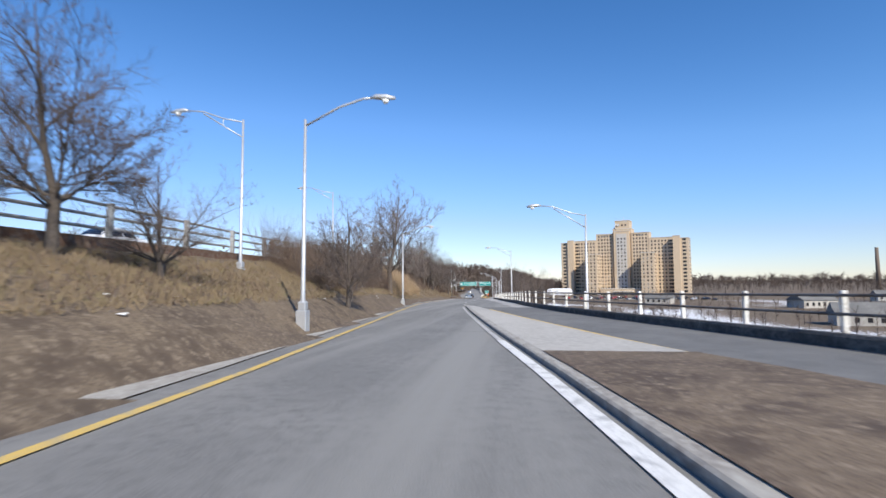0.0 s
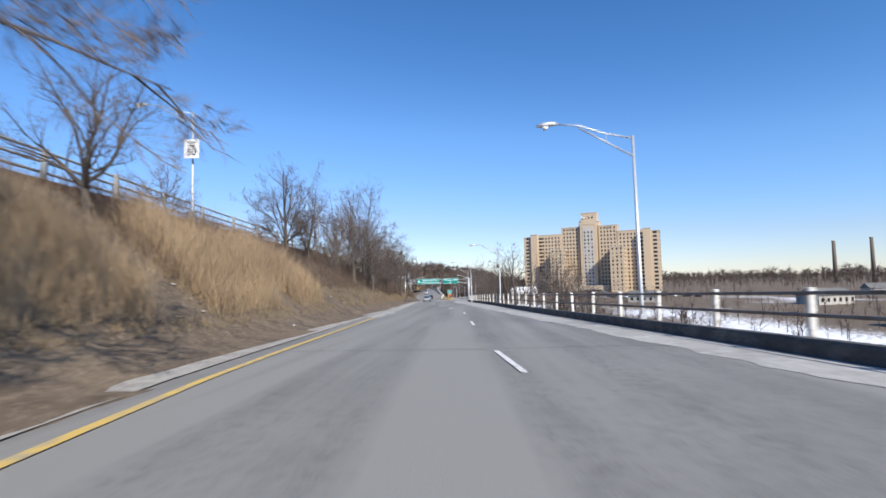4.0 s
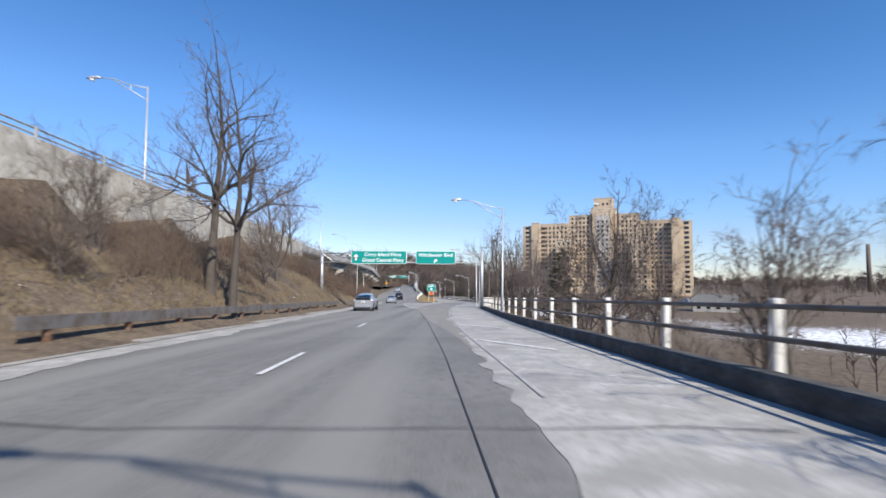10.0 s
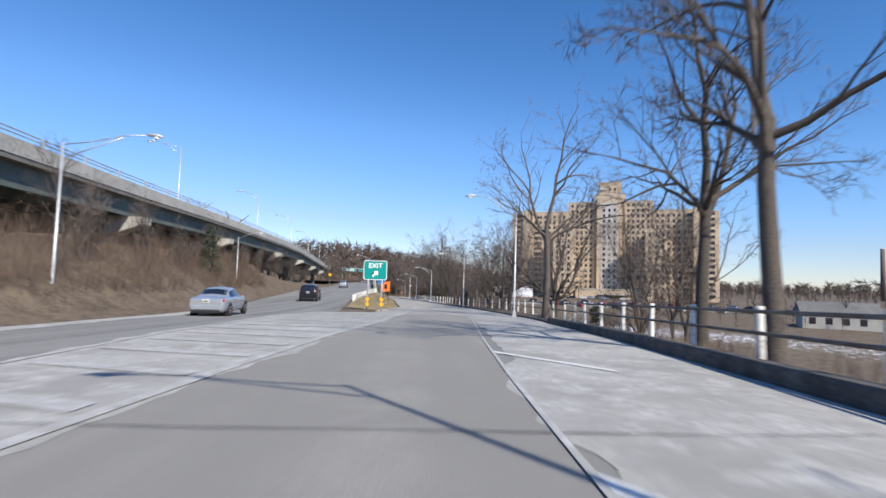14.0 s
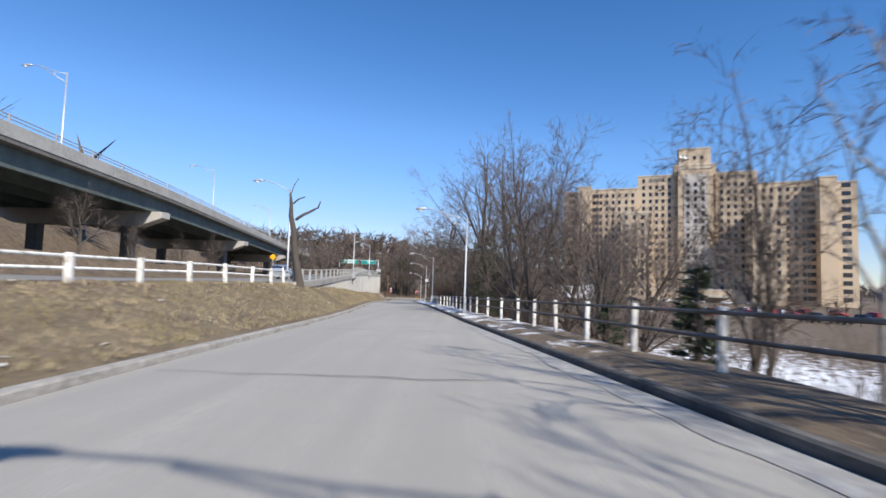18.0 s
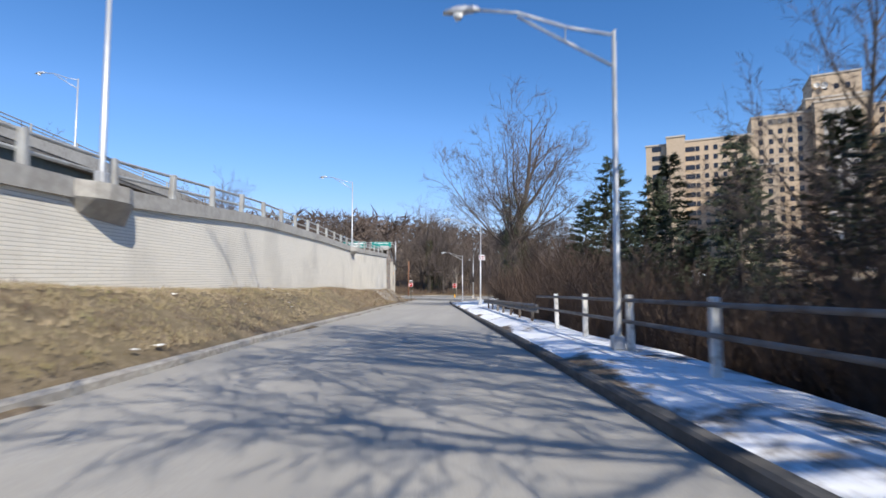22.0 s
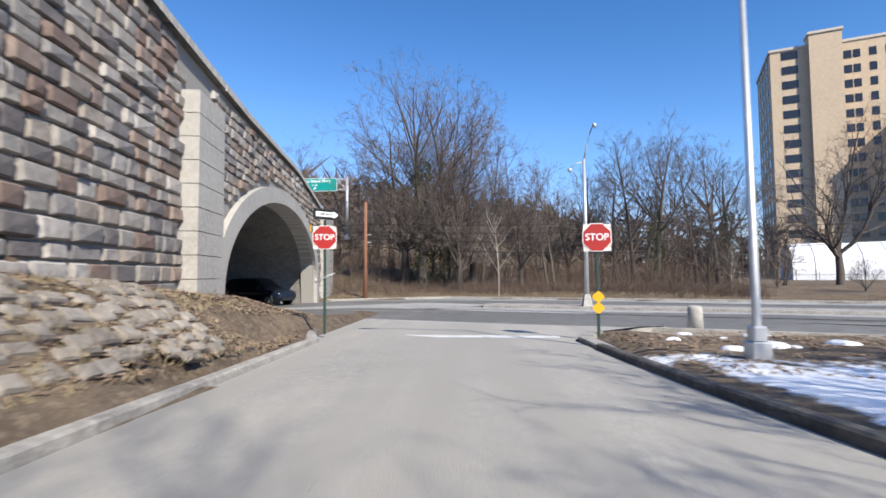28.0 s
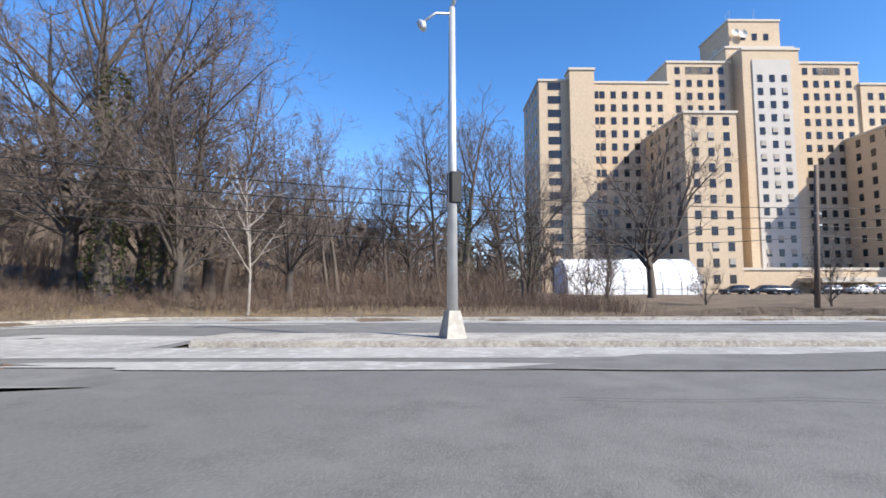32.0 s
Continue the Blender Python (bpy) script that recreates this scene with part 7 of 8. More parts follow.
utility_pole((-16.75, 476.9, FLOOR + 0.1), 7.4, 0.05, red_pole, "reddish wooden utility pole at the roadside")
utility_pole((24.0, 473.4, FLOOR + 0.1), 8.6, 0.75, wood_pole, "leaning grey wooden utility pole")
utility_pole((70, 454, FLOOR + 0.1), 8.6, 0.1, wood_pole, "grey wooden utility pole")


def cable(points, sag, name="overhead_cable"):
    bm = bmesh.new()
    pts = []
    for (a, b) in zip(points, points[1:]):
        a, b = Vector(a), Vector(b)
        for k in range(15):
            t = k / 15
            pts.append(a.lerp(b, t) + Vector((0, 0, -4 * sag * t * (1 - t))))
    pts.append(Vector(points[-1]))
    tube(bm, pts, 0.022, 5)
    return tagged(part(name, bm, cable_mat), "thin black overhead cable along the road", "cable")


for z, s in ((4.9, 0.7), (5.4, 0.5), (4.3, 0.9), (6.0, 0.5)):
    cable([(-48, 490, FLOOR + z + 0.6), (-16.7, 476.9, FLOOR + z - 0.2), (24.5, 473.4, FLOOR + z + 0.1), (70, 454, FLOOR + z + 1.0), (150, 421, FLOOR + z + 1.2)], s)


# ---- cars ----
# side views: share of the length from the tail, then sill, belt and roof as shares of the height, width at the belt and at the roof
HATCH = [(0.0, 0.24, 0.60, 0.61, 0.80, 0.70), (0.012, 0.19, 0.63, 0.655, 0.87, 0.76), (0.03, 0.17, 0.66, 0.755, 0.92, 0.72), (0.10, 0.15, 0.665, 0.835, 0.965, 0.68), (0.22, 0.14, 0.66, 0.92, 0.99, 0.67), (0.36, 0.135, 0.645, 0.98, 1.0, 0.67), (0.5, 0.135, 0.63, 1.0, 1.0, 0.67), (0.6, 0.135, 0.615, 0.965, 1.0, 0.66), (0.70, 0.135, 0.60, 0.82, 0.995, 0.68), (0.80, 0.14, 0.585, 0.635, 0.98, 0.74), (0.90, 0.15, 0.53, 0.56, 0.93, 0.70), (0.965, 0.17, 0.45, 0.475, 0.82, 0.60), (1.0, 0.22, 0.34, 0.36, 0.62, 0.48)]
WAGON = [(0.0, 0.26, 0.55, 0.56, 0.84, 0.74), (0.012, 0.22, 0.58, 0.68, 0.90, 0.76), (0.03, 0.2, 0.60, 0.86, 0.94, 0.74), (0.07, 0.19, 0.61, 0.965, 0.97, 0.73), (0.16, 0.17, 0.61, 0.99, 0.99, 0.73), (0.36, 0.16, 0.605, 1.0, 1.0, 0.73), (0.5, 0.16, 0.60, 0.995, 1.0, 0.73), (0.57, 0.16, 0.595, 0.965, 1.0, 0.72), (0.66, 0.16, 0.59, 0.80, 0.995, 0.74), (0.735, 0.16, 0.58, 0.615, 0.985, 0.78), (0.88, 0.17, 0.54, 0.57, 0.95, 0.74), (0.965, 0.19, 0.49, 0.51, 0.86, 0.66), (1.0, 0.24, 0.36, 0.38, 0.7, 0.55)]
SALOON = [(0.0, 0.25, 0.55, 0.56, 0.82, 0.70), (0.015, 0.2, 0.60, 0.62, 0.9, 0.76), (0.06, 0.17, 0.64, 0.66, 0.95, 0.76), (0.15, 0.15, 0.645, 0.68, 0.98, 0.76), (0.22, 0.145, 0.64, 0.79, 0.99, 0.70), (0.33, 0.14, 0.635, 0.95, 1.0, 0.67), (0.46, 0.14, 0.625, 1.0, 1.0, 0.67), (0.55, 0.14, 0.615, 0.975, 1.0, 0.66), (0.64, 0.14, 0.605, 0.82, 0.995, 0.68), (0.73, 0.14, 0.59, 0.64, 0.985, 0.74), (0.88, 0.15, 0.54, 0.57, 0.94, 0.72), (0.965, 0.17, 0.46, 0.48, 0.84, 0.62), (1.0, 0.22, 0.34, 0.36, 0.64, 0.5)]


def car(label, paint, size, shape=SALOON, plate=True, name="car", category="car", at=(0, 0, 0), turn=0.0, group=""):
    """A car facing +y. size: length, width, height; shape: the rows of its side view."""
    ln, wd, ht = size
    c = thing(name, label, category, group, at, turn)
    h2, hw = ln / 2, wd / 2
    rows_t = np.array(shape)
    belt = ht * 0.60

    def skin(u, v, side=1.0, out=0.0):
        """A point of the body: u along the length from the tail, v from the sill (0) over belt (4) and roof edge (5) to the middle (7)."""
        sill, zb, zr, wb, wr = [float(np.interp(u, rows_t[:, 0], rows_t[:, k])) for k in range(1, 6)]
        sill, zb, zr, wb, wr = sill * ht, zb * ht, zr * ht, wb * hw, wr * hw
        up = max(zr - zb, 0.02)
        line_v = [(wb * 0.86, sill), (wb * 0.975, sill + 0.12), (wb, sill + (zb - sill) * 0.55), (wb * 0.985, zb - 0.07), (wb * 0.945, zb), (wr + (wb - wr) * 0.06, zr - min(0.09, up * 0.4)), (wr * 0.86, zr - min(0.02, up * 0.2)), (0.0, zr + 0.02)]
        k = min(6, int(v))
        f = v - k
        x, z = [a + (b - a) * f for a, b in zip(line_v[k], line_v[k + 1])]
        if out:
            nx, nz = line_v[k + 1][1] - line_v[k][1], line_v[k][0] - line_v[k + 1][0]
            d = math.hypot(nx, nz)
            x, z = x + nx / d * out, z + nz / d * out
        return Vector((side * x, -h2 + u * ln, z))

    us = [0.0, 0.006, 0.012, 0.02, 0.03, 0.06, 0.1, 0.16, 0.22, 0.29, 0.36, 0.43, 0.5, 0.55, 0.6, 0.65, 0.7, 0.75, 0.8, 0.85, 0.9, 0.94, 0.965, 0.985, 1.0]
    vs = [0, 0.5, 1, 2, 3, 3.6, 4, 4.5, 5, 5.5, 6, 6.5, 7]
    bm = bmesh.new()
    grid = []
    for u in us:
        right = [bm.verts.new(skin(u, v)) for v in vs]
        grid.append([bm.verts.new(skin(u, v, -1.0)) for v in vs[:-1]] + right[::-1])
    m = len(grid[0])
    for a, b in zip(grid, grid[1:]):
        for k in range(m):
            bm.faces.new((a[k], a[(k + 1) % m], b[(k + 1) % m], b[k])).smooth = True
    bm.faces.new(grid[0][::-1])
    bm.faces.new(grid[-1])
    bmesh.ops.recalc_face_normals(bm, faces=bm.faces[:])
    part("body", bm, paint, c)

    def pane(name, u0, u1, v0, v1, lean0=0.0, lean1=0.0, both=False, mat=None, out=0.008):
        """A sheet lying on the skin between two lengths and two heights; the lean narrows it towards its upper edge."""
        for side in ((1.0, -1.0) if not both else (1.0,)):
            bm = bmesh.new()
            span = [v0 + (v1 - v0) * k / 4 for k in range(5)]
            lines = []
            for k in range(7):
                row_v = []
                for q, v in enumerate(span):
                    a, b = u0 + lean0 * q / 4, u1 - lean1 * q / 4
                    row_v.append(skin(a + (b - a) * k / 6, v, side, out))
                if both:
                    row_v = row_v + [Vector((-p.x, p.y, p.z)) for p in row_v[:-1]][::-1]
                lines.append([bm.verts.new(p) for p in row_v])
            for a, b in zip(lines, lines[1:]):
                for k in range(len(a) - 1):
                    bm.faces.new((a[k], a[k + 1], b[k + 1], b[k])).smooth = True
            bmesh.ops.recalc_face_normals(bm, faces=bm.faces[:])
            if sum(f.normal.dot(f.calc_center_median() - Vector((0, 0, ht * 0.4))) for f in bm.faces) < 0:
                bmesh.ops.reverse_faces(bm, faces=bm.faces[:])
            part(name, bm, mat or car_glass, c)

    if shape is HATCH:
        pane("rear_window", 0.06, 0.25, 5.5, 7, both=True)
        pane("tail_glass", 0.016, 0.028, 5.4, 7, both=True)
        pane("windscreen", 0.64, 0.80, 5.35, 7, both=True)
        pane("side_window", 0.27, 0.455, 4.12, 4.92, 0.05, 0.0)
        pane("side_window", 0.475, 0.70, 4.12, 4.92, 0.0, 0.08)
        pane("tail_lamp", 0.012, 0.055, 3.2, 4.7, mat=lamp_clear, out=0.012)
        pane("tail_lamp_red", 0.010, 0.045, 2.75, 3.2, mat=tail_red, out=0.012)
    elif shape is WAGON:
        pane("rear_window", 0.018, 0.05, 5.4, 7, both=True)
        pane("windscreen", 0.60, 0.735, 5.35, 7, both=True)
        for a, b, l1 in ((0.06, 0.2, 0.0), (0.215, 0.40, 0.0), (0.415, 0.63, 0.08)):
            pane("side_window", a, b, 4.1, 4.92, 0.02 if a < 0.1 else 0.0, l1)
        pane("tail_lamp", 0.012, 0.05, 3.1, 4.5, mat=tail_red, out=0.012)
    else:
        pane("rear_window", 0.2, 0.31, 5.45, 7, both=True)
        pane("windscreen", 0.58, 0.725, 5.35, 7, both=True)
        pane("side_window", 0.24, 0.435, 4.12, 4.92, 0.06, 0.0)
        pane("side_window", 0.455, 0.66, 4.12, 4.92, 0.0, 0.08)
        pane("tail_lamp", 0.008, 0.04, 2.9, 3.95, mat=tail_red, out=0.012)
    pane("sill", 0.24, 0.78, 0.3, 0.95, mat=black_plastic if shape is WAGON else paint, out=0.012)
    for u in (0.30, 0.475):
        pane("door_handle", u, u + 0.035, 3.25, 3.5, mat=paint, out=0.022)
    # wheels
    wr = 0.315 if ht < 1.6 else 0.36
    for sy in (-h2 * 0.60, h2 * 0.62):
        for sx in (-1, 1):
            x = sx * (hw - 0.095)
            w = new("wheel")
            w.parent = c
            w.location = (x, sy, wr)
            bm = bmesh.new()
            tube(bm, [(-0.1, 0, 0), (-0.08, 0, 0), (0.08, 0, 0), (0.1, 0, 0)], [wr * 0.92, wr, wr, wr * 0.92], 20)
            part("tyre", bm, tyre_mat, w)
            bm = bmesh.new()
            tube(bm, [(sx * 0.085, 0, 0), (sx * 0.112, 0, 0)], [wr * 0.64, wr * 0.58], 16)
            part("rim", bm, rim_mat, w)
            bm = bmesh.new()
            for k in range(5):
                a = radians(72 * k)
                tube(bm, [(sx * 0.118, math.cos(a) * wr * 0.25, math.sin(a) * wr * 0.25), (sx * 0.118, math.cos(a) * wr * 0.5, math.sin(a) * wr * 0.5)], [wr * 0.12, wr * 0.09], 6)
            part("vent", bm, black_plastic, w)
            bm = bmesh.new()
            tube(bm, [(x - sx * 0.09, sy, wr + 0.01), (x + sx * 0.091, sy, wr + 0.01)], [wr + 0.06, wr + 0.06], 20)
            part("wheel_arch", bm, black_plastic, c)
    for sx in (-1, 1):
        bm = bmesh.new()
        box(bm, sx * hw * 0.60 - 0.16, sx * hw * 0.60 + 0.14, h2 - 0.34, h2 - 0.06, belt * 0.5, belt * 0.68, 0.05)
        part("headlamp", bm, lamp_clear, c)
        bm = bmesh.new()
        box(bm, sx * (hw * 0.93) - 0.02, sx * (hw * 0.93 + 0.14) + 0.02, h2 * 0.3, h2 * 0.3 + 0.14, belt * 1.0, belt * 1.13, 0.03)
        part("mirror", bm, paint, c)
    bm = bmesh.new()
    box(bm, -hw * 0.80, hw * 0.80, -h2 - 0.05, -h2 + 0.16, 0.34, 0.60, 0.06)
    part("bumper", bm, paint, c)
    bm = bmesh.new()
    box(bm, -hw * 0.74, hw * 0.74, -h2 - 0.02, -h2 + 0.3, 0.2, 0.35, 0.03)
    part("diffuser", bm, black_plastic, c)
    bm = bmesh.new()
    box(bm, -hw * 0.55, hw * 0.55, h2 - 0.09, h2 + 0.015, 0.3, 0.5, 0.03)
    part("grille", bm, black_plastic, c)
    if plate:
        bm = bmesh.new()
        box(bm, -0.16, 0.16, -h2 - 0.025, -h2 + 0.02, belt * 0.82, belt * 0.82 + 0.16, 0.01)
        p = part("plate", bm, plate_mat, c)
        bm = bmesh.new()
        box(bm, -0.12, 0.12, -h2 - 0.032, -h2 - 0.02, belt * 0.82 + 0.05, belt * 0.82 + 0.11)
        part("bar", bm, sign_black, p)
    if shape is HATCH:
        bm = bmesh.new()
        box(bm, -hw * 0.70, hw * 0.70, -h2 + 0.03, -h2 + 0.30, ht * 0.772, ht * 0.80, 0.012)
        part("spoiler", bm, black_plastic, c)
        bm = bmesh.new()
        box(bm, -hw * 0.66, hw * 0.66, -h2 + 0.012, -h2 + 0.2, ht * 0.665, ht * 0.77, 0.012)
        part("tail_panel", bm, car_glass, c)
    return c


car("silver hatchback car with tinted glass on the parkway", car_silver, (4.46, 1.75, 1.49), HATCH, at=(-7.35, 219.0, G(219) + 0.02), turn=1.5)
car("grey saloon car far along the parkway", car_silver, (4.6, 1.8, 1.45), SALOON, at=(-10.2, 268.5, G(268.5) + 0.02), turn=4)
car("black sport utility car far along the parkway", car_dark, (4.7, 1.85, 1.72), WAGON, at=(-11.2, 296, ZM(296) + 0.02), turn=5)
car("dark blue sport utility car coming out of the arch", car_navy, (4.9, 1.9, 1.75), WAGON, at=(-22.6, 471.4, FLOOR + 0.01), turn=-113)
car("silver minivan on the parkway above the wall", car_silver, (4.9, 1.9, 1.75), WAGON, at=(-18.5, 372, ZM(372) + 0.02), turn=3)
car("white car on the raised highway", car_white, (4.5, 1.8, 1.45), SALOON, at=(-11.5, 62, ZH(62) + 0.02), turn=180)
lot = car("white parked car in the snowy lot", car_white, (4.5, 1.8, 1.5), SALOON, False, name="parked_car", at=(70, 440, land(70, 440) + 0.05), turn=10, group="parked cars")
lots = [lot]
for paint, kind in ((car_dark, "black"), (car_silver, "silver"), (car_red, "dark red"), (car_navy, "dark blue")):
    x, y = 76 + 4 * len(lots), 442
    lots.append(car(f"{kind} parked car in the snowy lot", paint, (4.6, 1.82, 1.55), WAGON, False, name="parked_car", at=(x, y, land(x, y) + 0.05), turn=8, group="parked cars"))
for k in range(44):
    x, y = 52 + (k % 15) * 6.4 + rnd.uniform(-1.5, 1.5), 424 + (k // 15) * 17 + rnd.uniform(-1, 1) - (k % 15) * 2.4
    copy_thing(rnd.choice(lots), pose(x, y, land(x, y) + 0.02, 0, 0, rnd.choice((8, 188)) + rnd.uniform(-4, 4)))
for a in (24, 29.5, 33.5, 39.5, 45, 50, 56, 66, 74):
    x, y, _ = bld(a, -33 + rnd.uniform(-1, 1), 0)
    copy_thing(rnd.choice(lots), pose(x, y, land(x, y) + 0.02, 0, 0, FACE_TURN + rnd.choice((88, 272))))

# ---- in front of the hospital: tent, fence, roof things ----
tent = thing("white_tent", "long white fabric storage tent before the hospital", "tent")
bm = bmesh.new()
arch = [(0, 0), (0, 2.6), (0.9, 4.9), (3.0, 6.4), (5.4, 6.9), (7.8, 6.4), (9.9, 4.9), (10.8, 2.6), (10.8, 0)]
rings = [[bm.verts.new(bld(a, -36 + d, BZ + 0.3 + z)) for d, z in arch] for a in np.linspace(-3.5, 17.5, 12)]
for a, b in zip(rings, rings[1:]):
    for k in range(len(arch) - 1):
        bm.faces.new((a[k], a[k + 1], b[k + 1], b[k]))
bm.faces.new(rings[0])
bm.faces.new(rings[-1][::-1])
part("canopy", bm, tent_white, tent)
for a in np.linspace(-3.5, 17.5, 8):
    bm = bmesh.new()
    tube(bm, [bld(a, -36.05 + d * 1.008, BZ + 0.3 + z * 1.012) for d, z in arch], 0.06, 5)
    part("hoop", bm, rail_white, tent)
fence = thing("iron_fence", "black iron picket fence before the hospital", "fence")
pickets = bmesh.new()
for k in range(40):
    a = -4 + 2.8 * k
    bm = bmesh.new()
    x0 = Vector(bld(a, -41, BZ + 0.2))
    tube(bm, [x0, x0 + Vector((0, 0, 2.3))], 0.045, 5)
    part("post", bm, sign_black, fence)
    for j in range(14):
        p = Vector(bld(a + 0.2 * j, -41, BZ + 0.3))
        tube(pickets, [p, p + Vector((0, 0, 2.0))], 0.012, 3, False)
    for z in (0.5, 2.1):
        tube(pickets, [Vector(bld(a, -41, BZ + z)), Vector(bld(a + 2.8, -41, BZ + z))], 0.02, 4, False)
tagged(part("pickets", pickets, sign_black, fence), "", "", kind="stuff")
for a, n, z, r in ((MID - 7.6, 12, 53.6, 1.3), (MID - 5.4, 7.4, 57.2, 0.9), (MID - 3.4, 7.4, 56.8, 1.1)):
    dish = thing("satellite_dish", "white satellite dish on the hospital tower", "satellite dish", "rooftop dishes", at=bld(a, n, z), turn=FACE_TURN)
    bm = bmesh.new()
    rows_ = [[bm.verts.new((r * t * math.cos(q), -0.35 - 0.35 * r * (1 - t * t) * -1, r * t * math.sin(q))) for q in [2 * math.pi * k / 16 for k in range(16)]] for t in (0.05, 0.5, 1.0)]
    for a_, b_ in zip(rows_, rows_[1:]):
        for k in range(16):
            bm.faces.new((a_[k], a_[(k + 1) % 16], b_[(k + 1) % 16], b_[k]))
    bm.faces.new(rows_[0])
    part("bowl", bm, rail_white, dish)
    bm = bmesh.new()
    tube(bm, [(0, 0.6, -0.3), (0, -0.1, 0)], 0.06, 6)
    part("mount", bm, galvanised, dish)
for k in range(6):
    mast = thing("roof_mast", "thin radio mast on the hospital tower", "mast", "rooftop masts", at=bld(MID - 6 + 2.4 * k, 10 + (k % 3) * 3, 60.6))
    bm = bmesh.new()
    tube(bm, [(0, 0, 0), (0, 0, 3.5 + (k * 37 % 5))], [0.07, 0.03], 5)
    part("rod", bm, galvanised, mast)
for s in (-1, 1):
    bm = bmesh.new()
    for k in range(7):
        a0, a1 = MID + s * 13.5, MID + s * 19.5
        p, q = Vector(bld(min(a0, a1), 5.42, 45.4 + 0.28 * k)), Vector(bld(max(a0, a1), 5.42, 45.4 + 0.28 * k))
        tube(bm, [p, q], 0.09, 4)
    part("louvre", bm, window_shade, building)

for x, y, z, h in ((432.3, 683.6, 39.2, 50), (476, 684.5, 42.4, 53)):
    ch = thing("chimney_stack", "tall dark brick chimney stack far off", "chimney", "far chimneys", at=(x, y, z - h))
    bm = bmesh.new()
    tube(bm, [(0, 0, 0), (0, 0, h)], [2.4, 1.7], 14)
    part("shaft", bm, wood_pole, ch)
    bm = bmesh.new()
    tube(bm, [(0, 0, h - 0.8), (0, 0, h + 0.3)], [1.9, 1.95], 14)
    part("rim", bm, concrete, ch)


def house(x, y, w, d, h, turn, wall, label):
    z = land(x, y)
    hs = thing("house", label, "house", "low houses in the valley", at=(x, y, z - 0.2), turn=turn)
    bm = bmesh.new()
    box(bm, -w / 2, w / 2, -d / 2, d / 2, 0, h)
    part("wall", bm, wall, hs)
    bm = bmesh.new()
    e = 0.5
    pts = [(-w / 2 - e, -d / 2 - e, h), (w / 2 + e, -d / 2 - e, h), (w / 2 + e, d / 2 + e, h), (-w / 2 - e, d / 2 + e, h), (-w / 2 - e, 0, h + d * 0.28), (w / 2 + e, 0, h + d * 0.28)]
    v = [bm.verts.new(p) for p in pts]
    for q in ((0, 1, 5, 4), (2, 3, 4, 5), (0, 4, 3), (1, 2, 5), (3, 2, 1, 0)):
        bm.faces.new([v[i] for i in q])
    part("roof", bm, asphalt_dark, hs)
    for k in range(int(w / 3)):
        bm = bmesh.new()
        x0 = -w / 2 + 1.2 + 3 * k
        box(bm, x0, x0 + 1.2, -d / 2 - 0.05, -d / 2 + 0.05, h * 0.35, h * 0.75)
        part("window", bm, window_dark, hs)


house(118, 205, 26, 12, 3.6, -20, concrete, "low house with a dark pitched roof")
house(150, 300, 18, 10, 4.0, 15, concrete, "low pale house with a dark roof")
house(95, 350, 14, 9, 3.6, -30, concrete, "low house with a dark pitched roof")
house(210, 260, 22, 11, 4.2, 5, buff_brick, "low brick house with a dark roof")
house(240, 380, 20, 10, 4.0, -12, concrete, "low pale house with a dark roof")

# dead tree stump by the wall
dead = thing("dead_tree", "lopped dead tree trunk with stub branches", "tree", at=(-7.2, 340.3, land(-7.2, 340.3) - 0.15))
w = Wood()
w.limb([Vector(p) for p in ((0, 0, 0), (-0.08, 0, 0.8), (-0.32, 0.05, 1.9), (-0.46, 0, 2.9), (-0.5, 0, 3.6), (-0.72, 0, 4.5), (-0.74, 0, 5.2), (-0.86, 0.1, 6.0))], [0.34, 0.25, 0.2, 0.19, 0.17, 0.15, 0.11, 0.06], 9)
for pts, r in (([(-0.42, 0, 4.3), (0.0, 0, 4.6), (0.5, 0, 4.85), (0.95, 0, 5.1), (1.08, 0, 5.5)], 0.1), ([(-0.34, 0, 2.9), (0.05, 0.1, 3.4), (0.5, 0.1, 3.6), (1.2, 0.1, 3.65)], 0.06),
               ([(0.1, 0.1, 3.45), (0.16, 0.1, 3.8), (0.35, 0.1, 4.1)], 0.035), ([(-0.62, 0, 5.3), (-0.3, 0, 5.6), (0.1, 0, 5.75)], 0.05), ([(-0.84, 0.1, 5.9), (-0.6, 0, 6.5), (-0.35, 0, 6.9)], 0.03)):
    w.limb([Vector(p) for p in pts], [r * (1 - 0.14 * k) for k in range(len(pts))], 6)
t = new("trunk", mesh_of("trunk", w, bark))
t.parent = dead
# low concrete barrel and utility box by the corner
barrel = thing("concrete_bollard", "short pale concrete stub by the corner", "bollard", at=(-1.9, 455.2, FLOOR + 0.1))
bm = bmesh.new()
tube(bm, [(0, 0, -0.1), (0, 0, 0.62), (0, 0, 0.7)], [0.24, 0.22, 0.18], 12)
part("body", bm, concrete, barrel)
hole = thing("manhole_cover", "round iron manhole cover in the boulevard", "manhole cover", at=(*cross_at(-7.5, -3.6), FLOOR + 0.004))
bm = bmesh.new()
tube(bm, [(0, 0, 0), (0, 0, 0.012)], [0.42, 0.41], 24)
part("rim", bm, rust, hole)
bm = bmesh.new()
for k in range(-3, 4):
    box(bm, -0.32 + abs(k) * 0.03, 0.32 - abs(k) * 0.03, k * 0.09 - 0.02, k * 0.09 + 0.02, 0.01, 0.02)
part("rib", bm, dark_kerb, hole)
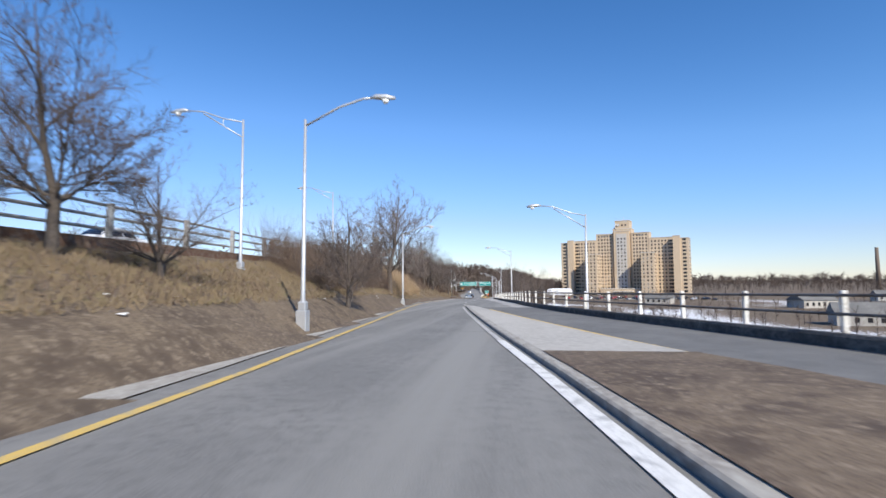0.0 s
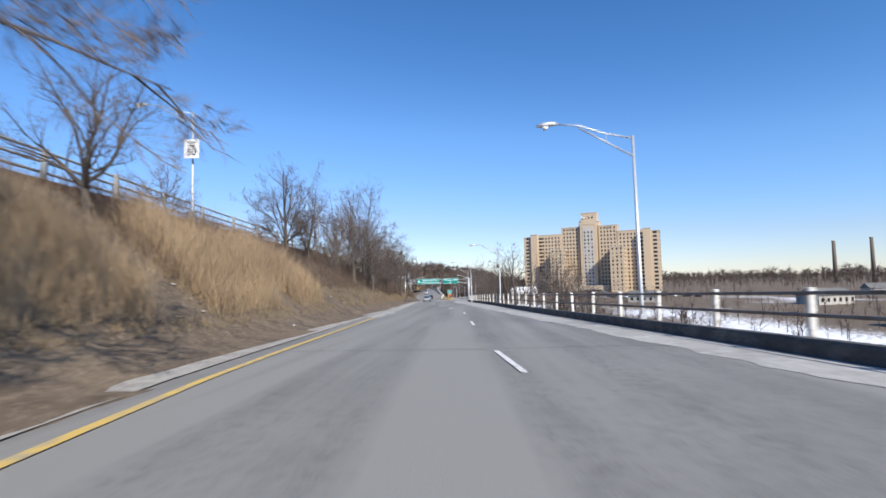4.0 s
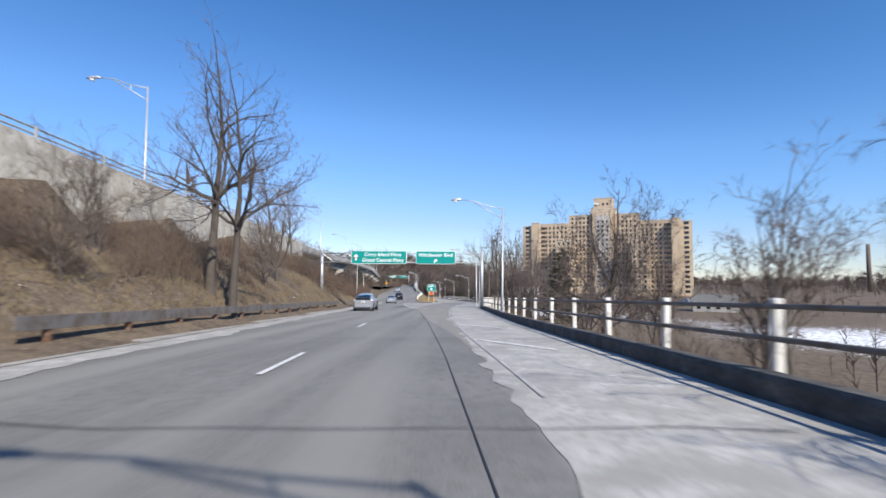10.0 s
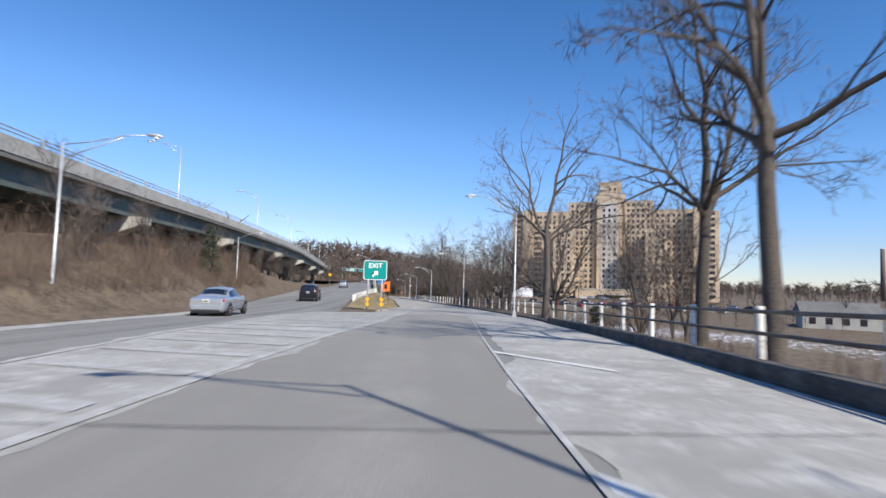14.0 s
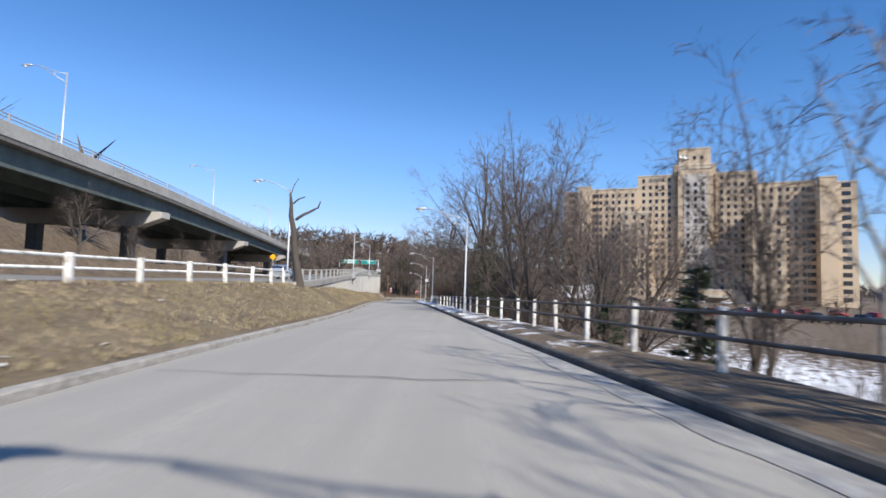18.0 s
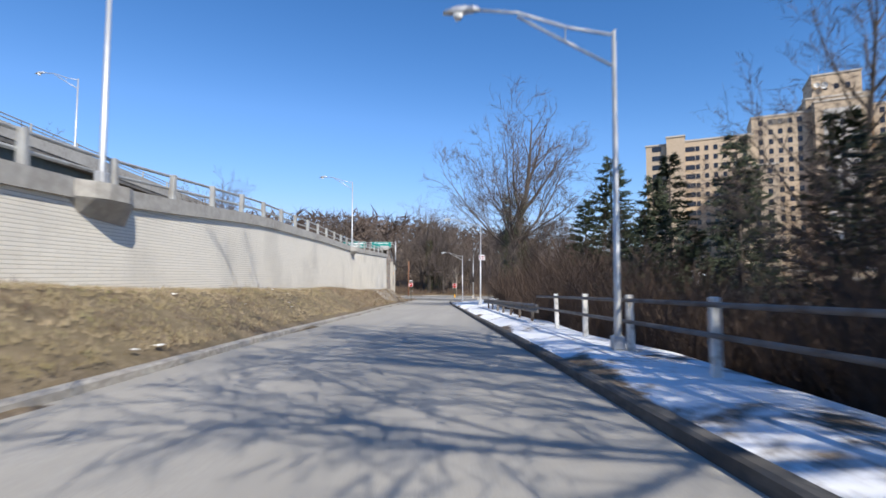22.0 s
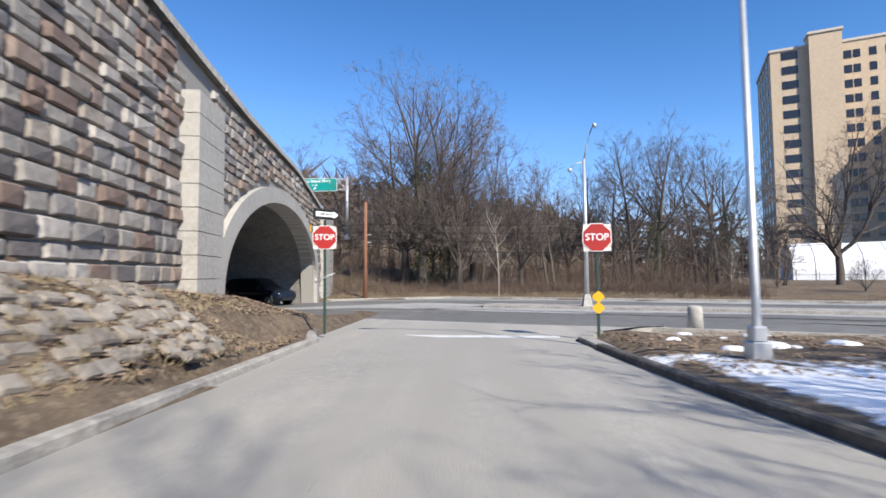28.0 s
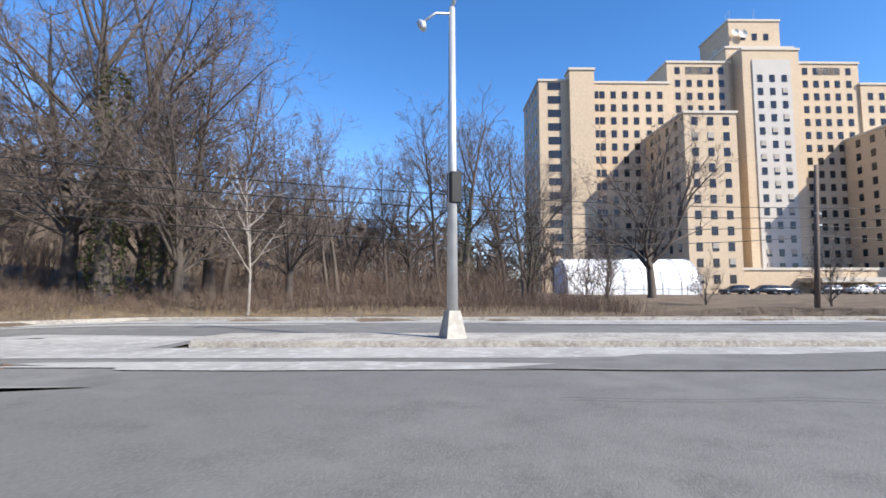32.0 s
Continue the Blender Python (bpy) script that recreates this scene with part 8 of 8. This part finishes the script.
# bed of flat dirt-covered snow lumps by the corner
for k in range(9):
    x, y = -4.2 + rnd.uniform(-0.6, 3.5), 451.0 + rnd.uniform(-2.0, 2.6)
    s = rnd.uniform(0.1, 0.35)
    lump = thing("snow_lump", "small lump of old snow on the leaves", "snow", "old snow lumps", at=(x, y, land(x, y)))
    bm = bmesh.new()
    bmesh.ops.create_icosphere(bm, subdivisions=2, radius=s)
    for v in bm.verts:
        v.co.z = max(-0.02, v.co.z * 0.35)
        v.co *= 1 + 0.25 * noise.noise(v.co * 6 + Vector((k, 0, 0)))
    part("body", bm, tent_white, lump)

# ---- stones of the bridge face, last ----
rng = random.Random(77)
stone_meshes = []
for k in range(14):
    bm = bmesh.new()
    j = [rng.uniform(0.0, 0.05) for _ in range(8)]
    top = [(-0.5 + j[0], -0.5 + j[1]), (0.5 - j[2], -0.5 + j[3]), (0.5 - j[4], 0.5 - j[5]), (-0.5 + j[6], 0.5 - j[7])]
    lo = [bm.verts.new((x, 0.0, z)) for x, z in ((-0.5, -0.5), (0.5, -0.5), (0.5, 0.5), (-0.5, 0.5))]
    mi = [bm.verts.new((x, -0.7, z)) for x, z in top]
    hi = [bm.verts.new((x * 0.82, -1.0 - rng.uniform(0, 0.35), z * 0.8)) for x, z in top]
    for a, b in ((lo, mi), (mi, hi)):
        for i in range(4):
            bm.faces.new((a[i], a[(i + 1) % 4], b[(i + 1) % 4], b[i]))
    bm.faces.new(hi)
    me = bpy.data.meshes.new("stone")
    bm.normal_update()
    bm.to_mesh(me)
    bm.free()
    me.materials.append(stone_mat)
    stone_meshes.append(me)
face_turn = math.degrees(math.atan2(FD.y, FD.x))
placed, sv, sf = 0, [], []
z = -10.2
while z < -1.6:
    hgt = rng.uniform(0.24, 0.42)
    s = rng.uniform(-0.4, 0.0)
    while s < 47:
        wid = rng.uniform(0.35, 1.0)
        c, zc = s + wid / 2, z + hgt / 2
        ok = zc + hgt / 2 < BTOP(c) - 0.02 and c > 0.1 and not (16.5 < c < 18.7) and c < 41.7
        ok = ok and not (arch_z(c - wid / 2, 0.75) > zc - hgt / 2 - 0.02 or arch_z(c + wid / 2, 0.75) > zc - hgt / 2 - 0.02) and not (AC - AW - 1.0 < c < AC + AW + 1.0 and zc < AZ)
        gx, gy, _ = face_at(c, 0, 0.2)
        if ok and zc + hgt > land(gx, gy) - 0.2:
            me = rng.choice(stone_meshes)
            m = Matrix.Translation(face_at(c, zc, -0.1)) @ Matrix(((FD.x, -FNV.x, 0, 0), (FD.y, -FNV.y, 0, 0), (0, 0, 1, 0), (0, 0, 0, 1))) @ Matrix.Diagonal((wid - 0.035, rng.uniform(0.08, 0.15), hgt - 0.035, 1))
            if placed < 295 and 8 < c < 26:
                o = new("stone", me)
                o.parent, o.matrix_basis = bridge, m
                placed += 1
            else:
                k = len(sv)
                sv += [tuple(m @ v.co) for v in me.vertices]
                sf += [tuple(i + k for i in p.vertices) for p in me.polygons]
        s += wid
    z += hgt
tagged(flat_mesh("stonework", sv, sf, stone_mat, bridge), "", "", kind="stuff")

# ---- rough paving stones on the slope below the wall ----
slope = tagged(new("slope_paving"), "rough flat grey-buff stones paving the slope below the wall", "paving", kind="structure")
paving_meshes = []
for src in stone_meshes[:8]:
    me = src.copy()
    me.name = "stone"
    me.materials.clear()
    me.materials.append(paving_mat)
    paving_meshes.append(me)
rng = random.Random(91)
y = 421.0
while y < 448.0:
    deep = rng.uniform(0.36, 0.56)
    k = rng.uniform(0.5, 0.75) + 0.5 * noise.noise(Vector((y * 0.3, 0, 2))) + 0.6 * smooth(426, 421, y)
    while True:
        wid = rng.uniform(0.22, 0.36)
        x = XRL(y) - k - wid / 2
        k += wid
        if x - wid / 2 < XF(y) + 0.12:
            break
        if noise.noise(Vector((x * 0.7, y * 0.45, 6))) > 0.3:
            continue
        yc = y + rng.uniform(-0.07, 0.07)
        up = Vector((land(x - 0.25, yc) - land(x + 0.25, yc), land(x, yc - 0.25) - land(x, yc + 0.25), 0))
        normal = Vector((up.x / 0.5, up.y / 0.5, 1)).normalized()
        normal.x, normal.y = normal.x + rng.uniform(-0.08, 0.08), normal.y + rng.uniform(-0.08, 0.08)
        normal.normalize()
        run = (Vector((rng.uniform(-0.12, 0.12), 1, 0)) - normal * normal.dot(Vector((0, 1, 0)))).normalized()
        run = (run - normal * run.dot(normal)).normalized()
        rise = run.cross(-normal)
        m = Matrix(((run.x, -normal.x, rise.x, x), (run.y, -normal.y, rise.y, yc), (run.z, -normal.z, rise.z, land(x, yc) - 0.03), (0, 0, 0, 1)))
        o = new("stone", rng.choice(paving_meshes))
        o.parent = slope
        o.matrix_basis = m @ Matrix.Diagonal((deep - 0.05, rng.uniform(0.05, 0.085), wid - 0.03, 1))
    y += deep
